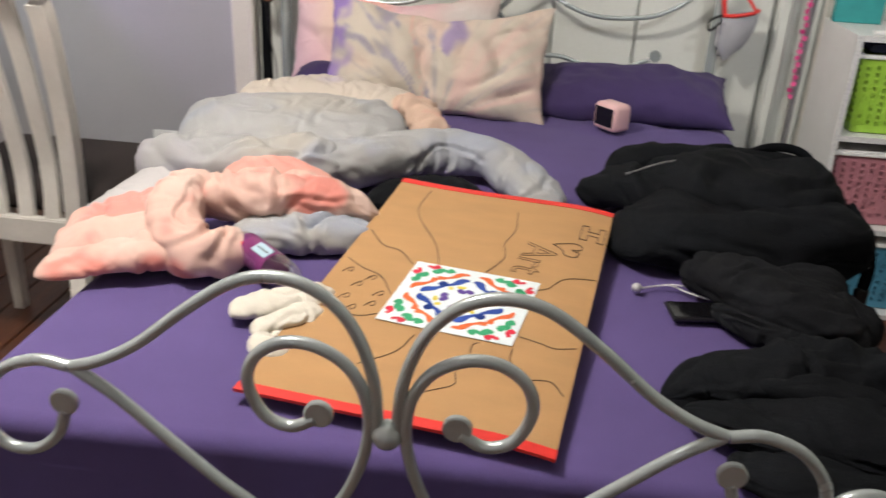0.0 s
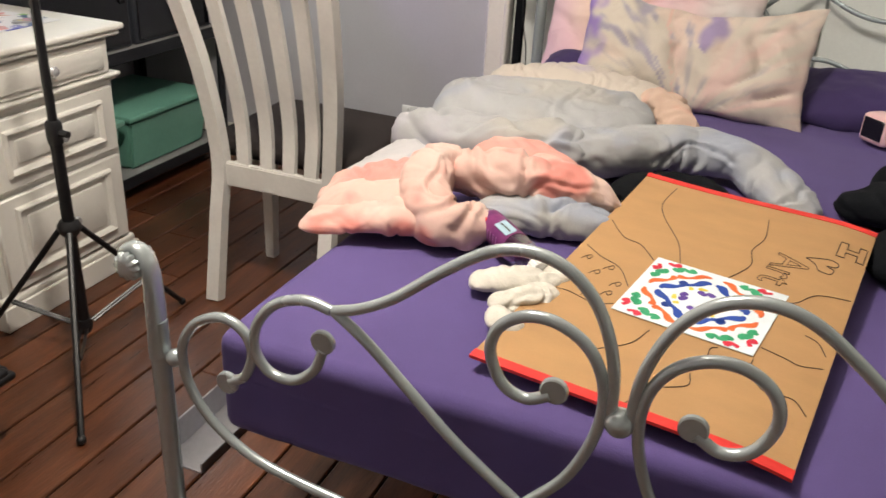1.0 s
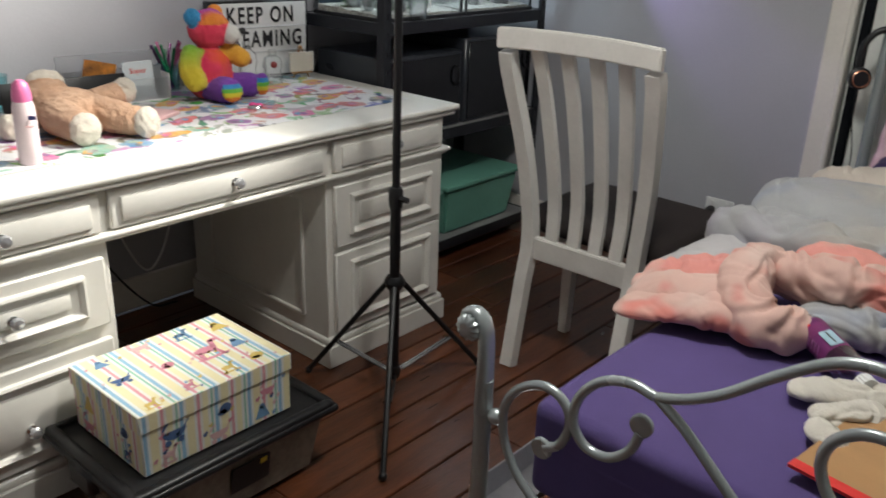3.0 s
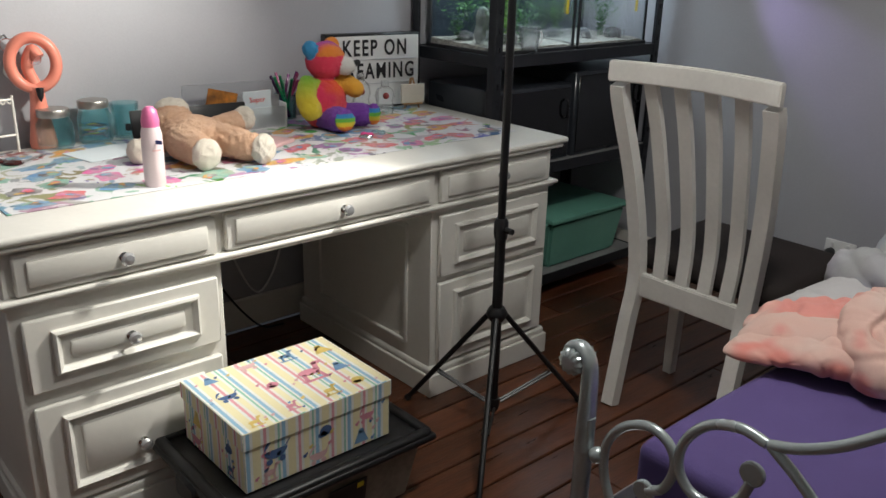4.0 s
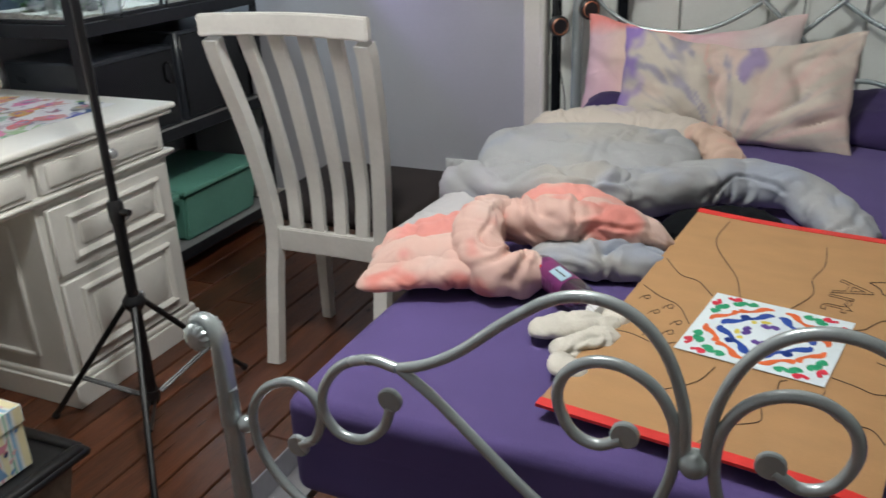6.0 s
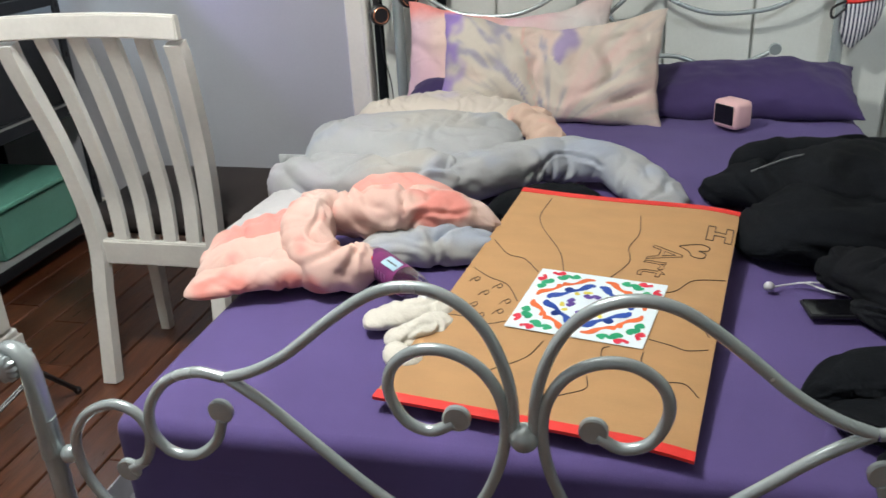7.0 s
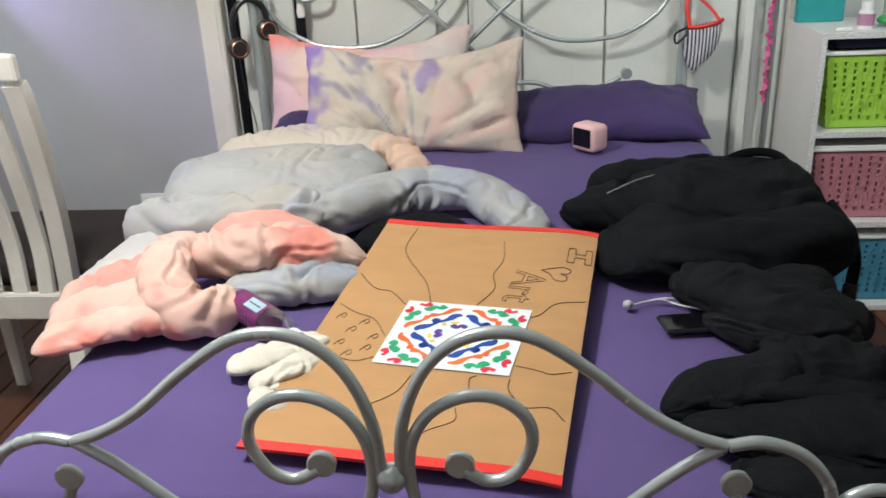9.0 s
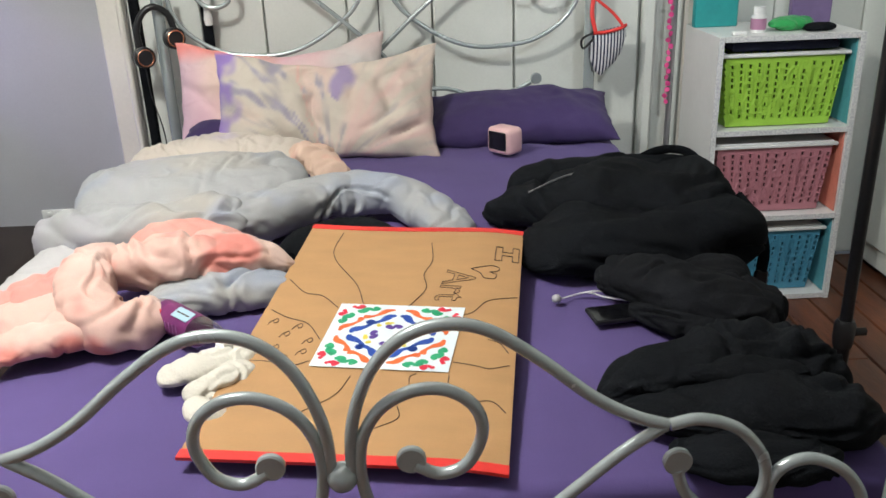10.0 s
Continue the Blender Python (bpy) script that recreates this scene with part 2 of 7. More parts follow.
def buckle(bm, slack=0.12, rounds=90, reach=0.03, stiff=0.2, twist=3.0, seed=1.0, both=0.35):
    """Lets a skin that is too large for its filling buckle into folds. Its edges are given more length, mostly along
    a direction that wanders over the surface; they push one another outwards, and never far into the filling."""
    bm.verts.ensure_lookup_table()
    bm.verts.index_update()
    bm.normal_update()
    p0 = np.array([v.co[:] for v in bm.verts])
    nrm = np.array([v.normal[:] for v in bm.verts])
    e = np.array([(a.verts[0].index, a.verts[1].index) for a in bm.edges])
    n = len(p0)
    mid = (p0[e[:, 0]] + p0[e[:, 1]]) / 2
    ang = np.array([math.pi * twist * 0.5 * noise.noise(Vector(m) * 2.2 + Vector((seed, 0, -seed))) for m in mid])
    way = np.stack([np.cos(ang), np.sin(ang), 0 * ang], 1)
    d0 = p0[e[:, 1]] - p0[e[:, 0]]
    length = np.linalg.norm(d0, axis=1) + 1e-9
    along = np.abs((d0 * way).sum(1)) / length
    rest = length * (1 + slack * (both + (1 - both) * along ** 2))
    count = np.bincount(e.ravel(), minlength=n)[:, None] + 1e-9
    start = np.array([noise.noise(Vector(q) * 16 + Vector((seed, 3, 1))) + 0.6 * noise.noise(Vector(q) * 34) for q in p0])
    p = p0 + nrm * (0.004 * start)[:, None]

    def gather(rows):
        out = np.zeros((n, 3))
        for k in range(3):
            out[:, k] = np.bincount(e[:, 0], rows[:, k], n) - np.bincount(e[:, 1], rows[:, k], n)
        return out

    def mean(q):
        out = np.zeros((n, 3))
        for k in range(3):
            out[:, k] = np.bincount(e[:, 0], q[e[:, 1], k], n) + np.bincount(e[:, 1], q[e[:, 0], k], n)
        return out / count

    for _ in range(rounds):
        for _ in range(3):
            d = p[e[:, 1]] - p[e[:, 0]]
            now = np.linalg.norm(d, axis=1) + 1e-9
            p += 1.3 * gather(d * (0.5 * (now - rest) / now)[:, None]) / count
        lap = mean(p) - p
        p += stiff * (lap - (mean(lap)))          # bending: keeps folds, flattens ripples
        p += 0.05 * lap
        out = ((p - p0) * nrm).sum(1)
        p += nrm * (np.clip(out, -0.35 * reach, reach) - out)[:, None]
    for v, q in zip(bm.verts, p):
        v.co = q


def softly(name, lumps, material, voxel=0.012, wrinkle=0.006, grain=9.0, stretch=(1, 1, 1), melt=4, floor=None, dye=None, parent=None, folds=0.0, label=""):
    """A soft heap: lumps (centre, radii, turn about z) and rolls (way, radius) melted into one skin, then creased.
    floor: height below which it is pressed flat. dye(p, k): the colour at a place on lump k."""
    bm = bmesh.new()
    seeds = []
    for k, lump in enumerate(lumps):
        if len(lump) == 3:
            c, r, deg = lump
            got = bmesh.ops.create_icosphere(bm, subdivisions=3, radius=1.0)["verts"]
            bmesh.ops.scale(bm, vec=r, verts=got)
            bmesh.ops.rotate(bm, cent=(0, 0, 0), matrix=rot("Z", deg), verts=got)
            bmesh.ops.translate(bm, vec=c, verts=got)
            seeds.append((Vector(c), k, sum(r) / 3))
        else:
            way = glide(lump[0], 6)
            for i, p in enumerate(way):
                r = lump[1] if not isinstance(lump[1], tuple) else lump[1][0] + (lump[1][1] - lump[1][0]) * i / (len(way) - 1)
                got = bmesh.ops.create_icosphere(bm, subdivisions=2, radius=r)["verts"]
                bmesh.ops.translate(bm, vec=p, verts=got)
                seeds.append((p, k, r))
    me = bpy.data.meshes.new("heap")
    bm.to_mesh(me)
    bm.free()
    tmp = new("heap", me)
    mod = tmp.modifiers.new("skin", "REMESH")
    mod.mode, mod.voxel_size = "VOXEL", voxel
    skin = bpy.data.meshes.new_from_object(tmp.evaluated_get(bpy.context.evaluated_depsgraph_get()))
    bpy.data.objects.remove(tmp)
    bm = bmesh.new()
    bm.from_mesh(skin)
    bpy.data.meshes.remove(skin)
    for _ in range(melt):
        bmesh.ops.smooth_vert(bm, verts=bm.verts, factor=0.6, use_axis_x=True, use_axis_y=True, use_axis_z=True)
    bm.normal_update()
    moves = []
    for v in bm.verts:
        q = Vector((v.co.x * stretch[0], v.co.y * stretch[1], v.co.z * stretch[2]))
        q = q + 0.05 * Vector((noise.noise(q * 5), noise.noise(q * 5 + Vector((5, 1, 2))), 0))
        a = 1 - abs(noise.noise(q * grain)) * 2.6
        b = 1 - abs(noise.noise(q * grain * 2.1 + Vector((3, 7, 1)))) * 2.6
        c = noise.noise(q * grain * 4.5)
        d = wrinkle * (a * 0.7 + b * 0.4 + c * 0.15)
        if folds:
            warp = noise.noise(v.co * 4) * 2.0
            d += folds * (math.sin((v.co.x * stretch[0] + v.co.y * stretch[1]) * 38 + warp * 3) * max(0, 0.4 + noise.noise(v.co * 6 + Vector((9, 2, 4)))))
        moves.append(v.normal * d)
    for v, d in zip(bm.verts, moves):
        v.co += d
    for v in bm.verts:
        if floor is not None and v.co.z < floor:
            v.co.z = floor + 0.1 * (v.co.z - floor)
    bmesh.ops.smooth_vert(bm, verts=bm.verts, factor=0.3, use_axis_x=True, use_axis_y=True, use_axis_z=True)
    colours = None
    if dye:
        spots = np.array([tuple(p) for p, _, _ in seeds])
        near = np.array([r for *_, r in seeds])
        colours = []
        for v in bm.verts:
            i = int(np.argmin(((spots - np.array(v.co)) ** 2).sum(1) - near ** 2))
            colours.append(dye(v.co, seeds[i][1]))
    ob = part(name, bm, material, parent, label)
    if colours:
        layer = ob.data.color_attributes.new("dye", "FLOAT_COLOR", "POINT")
        layer.data.foreach_set("color", np.array([(*c, 1) for c in colours], dtype=np.float32).ravel())
    return ob


LATTICE = np.random.default_rng(7).random((64, 64)) * 2 - 1


def ripple(x, y, seed=0):
    """Smooth noise on arrays, about -1 to 1."""
    x, y = x + 13.7 * seed, y - 7.3 * seed
    i, j = np.floor(x).astype(int), np.floor(y).astype(int)
    f, g = x - i, y - j
    f, g = f * f * (3 - 2 * f), g * g * (3 - 2 * g)
    a, b = LATTICE[i % 64, j % 64], LATTICE[(i + 1) % 64, j % 64]
    c, d = LATTICE[i % 64, (j + 1) % 64], LATTICE[(i + 1) % 64, (j + 1) % 64]
    return (a * (1 - f) + b * f) * (1 - g) + (c * (1 - f) + d * f) * g


def puffs(c, seed=0):
    """Puffed strips of uneven width with sharp creases between them, 0 in a crease to 1."""
    c = c + 31.7 * seed
    i = np.floor(c).astype(int)
    shift = lambda k: 0.32 * LATTICE[k % 64, (k // 64 + 5 * int(seed)) % 64]
    lo, hi = i + shift(i), i + 1 + shift(i + 1)
    under, over = c < lo, c > hi
    lo2 = np.where(under, i - 1 + shift(i - 1), np.where(over, hi, lo))
    hi2 = np.where(under, lo, np.where(over, i + 2 + shift(i + 2), hi))
    f = np.clip((c - lo2) / (hi2 - lo2), 0, 1)
    return (4 * f * (1 - f)) ** 0.7


def add_roll(bm, way, wide, high, seed, crease=(0.012, 11, 1.2), dents=0.008, floor=None, full=2.3, cap=0.07, step=0.005, segs=84):
    """One soft fold of filled cloth: a squashed sausage along a way, dented, with pinched creases that run
    slantwise round it, flattened where it meets its support.
    crease: depth, number a metre, slant. Returns its vertices."""
    line = glide([Vector(p) for p in way], 12)
    far = np.concatenate([[0], np.cumsum([(b - a).length for a, b in zip(line, line[1:])])])
    total = far[-1]
    count = max(12, int(total / step))
    S = np.linspace(0, total, count)
    C = np.stack([np.interp(S, far, [p[k] for p in line]) for k in range(3)], 1)
    D = np.gradient(C, axis=0)
    for _ in range(3):
        D[1:-1] = (D[:-2] + D[1:-1] + D[2:]) / 3
    D /= np.linalg.norm(D, axis=1)[:, None]
    side = np.stack([D[:, 1], -D[:, 0], 0 * S], 1)
    side /= np.linalg.norm(side, axis=1)[:, None]
    up = np.cross(side, D)
    U = S / total
    a = np.interp(U, np.linspace(0, 1, len(wide)), wide)
    b = np.interp(U, np.linspace(0, 1, len(high)), high)
    near = np.clip(np.minimum(S, total - S) / cap, 0, 1)
    end = np.sqrt(np.clip(1 - (1 - near) ** 2, 0.0004, 1))
    th = np.linspace(-math.pi / 2, 1.5 * math.pi, segs, endpoint=False)
    ca, sa = np.cos(th), np.sin(th)
    k = (np.abs(ca) ** full + np.abs(sa) ** full) ** (-1 / full)
    girth = (0.5 * (a + b))[:, None] * (th[None, :] + math.pi / 2)
    SS = S[:, None] + 0 * girth
    bend = 1.3 * ripple(SS * 7, girth * 7, seed) + 0.5 * ripple(SS * 15, girth * 15, seed + 2)
    there = np.clip(0.35 + 1.5 * ripple(SS * 8, girth * 6, seed + 4), 0, 1)
    d = dents * ripple(SS * 11, girth * 11, seed + 6)
    d += 0.6 * crease[0] * there * (puffs(SS * crease[1] + crease[2] * girth * crease[1] + bend, seed) - 0.75)
    d += 0.3 * crease[0] * (1 - there) * (puffs(girth * 1.7 * crease[1] - 0.6 * SS * crease[1] + 1.5 * bend, seed + 3) - 0.75)
    for j, (fs, fg) in enumerate(((0.6, 1.3), (1.3, 0.45), (0.9, 0.9))):
        # long pinched lines that wander and fade
        line = ripple(SS * fs * crease[1] + 0.4 * bend, girth * fg * crease[1] - 0.4 * bend, seed + 11 + j)
        gone = np.clip(0.3 + 1.8 * ripple(SS * 9, girth * 9, seed + 15 + j), 0, 1)
        d -= 0.8 * crease[0] * gone * (np.exp(-np.abs(line) / 0.09) - 0.6 * np.exp(-((np.abs(line) - 0.26) / 0.13) ** 2))
    d *= end[:, None] * np.minimum(1, 34 * b)[:, None]
    rx = a[:, None] * end[:, None] * k * ca + d * ca
    rz = b[:, None] * end[:, None] * k * sa + d * sa
    P = C[:, None, :] + rx[:, :, None] * side[:, None, :] + rz[:, :, None] * up[:, None, :]
    one = bmesh.new()
    rings = [[one.verts.new(p) for p in ring] for ring in P]
    for r0, r1 in zip(rings, rings[1:]):
        for i in range(segs):
            one.faces.new((r0[i], r0[(i + 1) % segs], r1[(i + 1) % segs], r1[i]))
    one.faces.new(rings[0][::-1])
    one.faces.new(rings[-1])
    bmesh.ops.recalc_face_normals(one, faces=one.faces)
    bmesh.ops.smooth_vert(one, verts=one.verts, factor=0.5, use_axis_x=True, use_axis_y=True, use_axis_z=True)
    if floor is not None:
        co = np.array([v.co[:] for v in one.verts])
        low = floor(co[:, 0], co[:, 1]) + 0.001
        for v, z in zip(one.verts, low):
            if v.co.z < z:
                v.co.z = z
    me = bpy.data.meshes.new("fold")
    one.to_mesh(me)
    one.free()
    before = len(bm.verts)
    bm.from_mesh(me)
    bpy.data.meshes.remove(me)
    bm.verts.ensure_lookup_table()
    return bm.verts[before:]


def folded(name, rolls, material, parent=None, label="", floor=None, dye=None, seed=1, **how):
    """Folds of one cloth joined into one mesh, each with the dye that dye(place, kind) gives it.
    A fold: way, half widths, half heights, the kind of its dye, and its share of the creases."""
    bm = bmesh.new()
    cols = []
    deep, often, slant = how.pop("crease")
    for k, (way, wide, high, kind, *calm) in enumerate(rolls):
        made = add_roll(bm, way, wide, high, seed + 3 * k, (deep * (calm[0] if calm else 1), often, slant), floor=floor, **how)
        if dye:
            cols += [(*dye(v.co, kind), 1) for v in made]
    ob = part(name, bm, material, parent, label)
    ob.data.set_sharp_from_angle(angle=radians(80))
    if dye:
        layer = ob.data.color_attributes.new("dye", "FLOAT_COLOR", "POINT")
        layer.data.foreach_set("color", np.array(cols, dtype=np.float32).ravel())
    return ob


def text(name, body, size, at, turn, material, parent=None, label="", outline=0.0, depth=0.0004, align="CENTER", fat=0.0, gap=1.0):
    """Lettering as a mesh, from the built-in font; outline: only the strokes' edges, as drawn with a pen."""
    cu = bpy.data.curves.new(name, "FONT")
    cu.body, cu.size, cu.align_x, cu.align_y = body, size, align, "CENTER"
    if outline:
        cu.fill_mode, cu.bevel_depth, cu.bevel_resolution = "NONE", outline, 0
    else:
        cu.extrude = depth
    cu.resolution_u, cu.offset, cu.space_character = 3, fat, gap
    tmp = new("lettering", cu)
    me = bpy.data.meshes.new_from_object(tmp.evaluated_get(bpy.context.evaluated_depsgraph_get()))
    bpy.data.objects.remove(tmp)
    me.materials.clear()
    me.materials.append(material)
    ob = new(name, me)
    ob.parent = parent
    ob.matrix_basis = Matrix.Translation(at) @ turn.to_4x4()
    if label:
        ob["label"] = label
    return ob

# ---- structure ----
X0, X1, Y0, Y1, H = -2.62, 2.35, -2.2, 2.22, 2.45   # inner faces of the room


def setting(name, size, at, material, label="", bevel=0.0):
    return tagged(box(name, size, at, material, None, label, bevel), kind="structure")


setting("wall_west", (0.1, Y1 - Y0 + 0.2, H), (X0 - 0.05, (Y0 + Y1) / 2, H / 2), WALL, "plain lilac-grey painted wall behind the desk")
setting("wall_north", (1.66, 0.1, H), (X0 + 0.83, Y1 + 0.05, H / 2), WALL, "lilac-grey painted wall behind the chair")
setting("wall_north_panelled", (X1 - X0 - 1.69, 0.08, H), ((X1 + X0 + 1.69) / 2, Y1 + 0.07, H / 2), PANEL, "white boarded wall behind the bed head")
setting("wall_east", (0.1, Y1 - Y0 + 0.2, H), (X1 + 0.05, (Y0 + Y1) / 2, H / 2), PANEL, "plain white wall")
setting("wall_south", (X1 - X0, 0.1, H), ((X0 + X1) / 2, Y0 - 0.05, H / 2), WALL, "plain lilac-grey painted wall")
setting("ceiling", (X1 - X0 + 0.2, Y1 - Y0 + 0.3, 0.08), ((X0 + X1) / 2, (Y0 + Y1) / 2, H + 0.04), CEIL, "plain white ceiling")
tagged(box("baseboard", (X0 * -1 - 0.97, 0.016, 0.12), (X0 / 2 - 0.485, Y1 - 0.009, 0.062), TRIM, None, "cream painted skirting board", 0.004), kind="structure")
tagged(box("baseboard", (0.016, Y1 - Y0 - 0.04, 0.12), (X0 + 0.009, (Y0 + Y1) / 2, 0.062), TRIM, None, "cream painted skirting board", 0.004), kind="structure")
# the architrave between the grey wall and the white boards
trim = tagged(new("trim"), "cream painted architrave with a dark shadow gap", kind="structure")
box("moulding", (0.075, 0.034, H - 0.02), (-0.925, Y1 - 0.012, H / 2), TRIM, trim, bevel=0.006)
box("bead", (0.022, 0.05, H - 0.02), (-0.885, Y1 - 0.012, H / 2), TRIM, trim, bevel=0.006)
# black strip set into the gap, its colour standing in for shade
box("gap_shade", (0.03, 0.03, H - 0.02), (-0.845, Y1 + 0.01, H / 2), BLACK_C, trim, bevel=0.002)
# vertical boards of the white wall
for k, (a, b) in enumerate([(-0.825, -0.62), (-0.615, -0.40), (-0.395, -0.11), (-0.105, 0.19), (0.195, 0.48), (0.485, 0.76), (0.765, 0.93), (1.13, 1.42), (1.425, 1.75), (1.755, X1)]):
    box("board", (b - a, 0.02, H - 0.02), ((a + b) / 2, Y1 + 0.012, H / 2), PANEL, bpy.data.objects["wall_north_panelled"], bevel=0.004)
jamb = tagged(new("trim"), "white painted door jamb at the corner", kind="structure")
box("moulding", (0.05, 0.05, H - 0.02), (0.965, Y1 - 0.005, H / 2), PANEL, jamb, bevel=0.012)
box("moulding", (0.03, 0.03, H - 0.02), (1.11, Y1 - 0.005, H / 2), TRIM, jamb, bevel=0.008)

# floor: boards along y, with dark gaps
floor = tagged(box("floor", (X1 - X0, Y1 - Y0, 0.1), ((X0 + X1) / 2, (Y0 + Y1) / 2, -0.062), GAP, None, "red-brown hardwood floorboards with dark gaps"), kind="structure")


def lay_boards():
    shapes = {}
    x, k = X0 + 0.02, 0
    rnd = random.Random(4)
    while x < X1 - 0.02:
        w = min(0.128, X1 - x)
        y = Y0 - rnd.random() * 1.2
        while y < Y1:
            length = rnd.choice((1.5, 1.9, 2.4))
            a, b = max(y, Y0), min(y + length, Y1)
            if b - a > 0.02:
                key = (round(w, 3), round(b - a, 2))
                if key not in shapes:
                    bm = bmesh.new()
                    add_box(bm, (w - 0.006, b - a - 0.002, 0.012), (0, 0, 0), 0.003)
                    me = bpy.data.meshes.new("board")
                    bm.to_mesh(me)
                    bm.free()
                    me.materials.append(PLANK)
                    shapes[key] = me
                ob = new("board", shapes[key])
                ob.parent = floor
                ob.location = (x + w / 2, (a + b) / 2, -0.006)
            y += length
        x += w
        k += 1


# ---- bed ----
bed = thing("bed", "silver painted metal double bed with scrolled ends", "bed", (0, 0, 0))


def scroll_end(points, disc, r=0.0080):
    """A scroll tube with its flat round end, and its mirror image on the other side."""
    for s in (-1, 1):
        tube("scroll", [(s * x, 0, z) for x, z in points], r, SILVER, bed, segs=12, steps=7)
        lathe("scroll_end", [(0.0, -0.005), (0.0165, -0.005), (0.0185, -0.003), (0.0185, 0.003), (0.0165, 0.005), (0.0, 0.005)], (s * disc[0], 0, disc[1]), SILVER, bed, turn=rot("X", 90), segs=18)


# footboard: heart arches, inner scrolls, outer scrolls
for s in (-1, 1):
    tube("arch", [(s * x, 0, z) for x, z in ((0.012, 0.70), (0.017, 0.78), (0.042, 0.85), (0.080, 0.892), (0.128, 0.908), (0.18, 0.898), (0.24, 0.857), (0.305, 0.802), (0.355, 0.772), (0.397, 0.757))], 0.0080, SILVER, bed, segs=12)
    tube("sweep", [(s * x, 0, z) for x, z in ((0.395, 0.757), (0.345, 0.722), (0.284, 0.667), (0.215, 0.605), (0.154, 0.56), (0.09, 0.515), (0.03, 0.46), (0.004, 0.40))], 0.0080, SILVER, bed, segs=12)
scroll_end([(0.089, 0.719), (0.120, 0.704), (0.153, 0.717), (0.172, 0.76), (0.163, 0.798), (0.13, 0.822), (0.088, 0.822), (0.048, 0.797), (0.025, 0.748), (0.027, 0.68), (0.056, 0.60), (0.11, 0.53), (0.16, 0.46), (0.18, 0.39)], (0.085, 0.727))
scroll_end([(0.40, 0.757), (0.440, 0.762), (0.487, 0.744), (0.52, 0.702), (0.525, 0.657), (0.502, 0.626), (0.462, 0.624), (0.428, 0.652), (0.413, 0.69)], (0.413, 0.703))
scroll_end([(0.572, 0.588), (0.545, 0.607), (0.531, 0.651), (0.546, 0.685), (0.583, 0.696), (0.629, 0.672), (0.657, 0.623), (0.65, 0.558), (0.608, 0.497), (0.538, 0.455), (0.457, 0.436), (0.36, 0.42), (0.25, 0.37), (0.18, 0.32)], (0.578, 0.584))
ball("ball", 0.0195, (0, 0, 0.707), SILVER, bed)
for s in (-1, 1):
    # foot post: a round tube that flattens and rolls over outwards, round a fluted wheel
    tube("post", [(s * 0.70, 0, 0.02), (s * 0.70, 0, 0.66)], 0.0155, SILVER, bed, segs=16, steps=1)
    tube("post_scroll", [(s * 0.70, 0, 0.60), (s * 0.70, 0, 0.68), (s * 0.701, 0, 0.735), (s * 0.707, 0, 0.762), (s * 0.724, 0, 0.777), (s * 0.744, 0, 0.770), (s * 0.752, 0, 0.752)], (0.0135, 0.006), SILVER, bed, segs=16, flat=1.6)
    lathe("finial", [(0.0, -0.026), (0.008, -0.027), (0.017, -0.025), (0.021, -0.021), (0.0215, 0.0), (0.021, 0.021), (0.017, 0.025), (0.008, 0.027), (0.0, 0.026)], (s * 0.728, 0, 0.752), SILVER, bed, turn=rot("X", 90), segs=48, ripple=0.09, flutes=12)
    lathe("foot_cap", [(0.0, 0.0), (0.023, 0.0), (0.023, 0.03), (0.0195, 0.035), (0.0, 0.035)], (s * 0.70, 0, 0), BLACK, bed, segs=16)
    ball("ball", 0.0145, (s * 0.672, 0, 0.60), SILVER, bed)
    tube("pin", [(s * 0.655, 0, 0.60), (s * 0.69, 0, 0.60)], 0.006, SILVER, bed, steps=1)
tube("crossbar", [(-0.70, 0, 0.30), (0.70, 0, 0.30)], 0.0125, SILVER, bed, steps=1)
# side rails of folded steel, with slats
for s in (-1, 1):
    bm = bmesh.new()
    add_box(bm, (0.004, 2.08, 0.055), (s * 0.728, 1.05, 0.40), 0.001)
    add_box(bm, (0.075, 2.08, 0.004), (s * 0.69, 1.05, 0.372), 0.001)
    add_box(bm, (0.004, 2.08, 0.02), (s * 0.652, 1.05, 0.382), 0.001)
    part("side_rail", bm, STEEL, bed)
for k in range(12):
    box("slat", (1.30, 0.06, 0.02), (0, 0.16 + k * 0.165, 0.398), TRIM, bed, bevel=0.003)
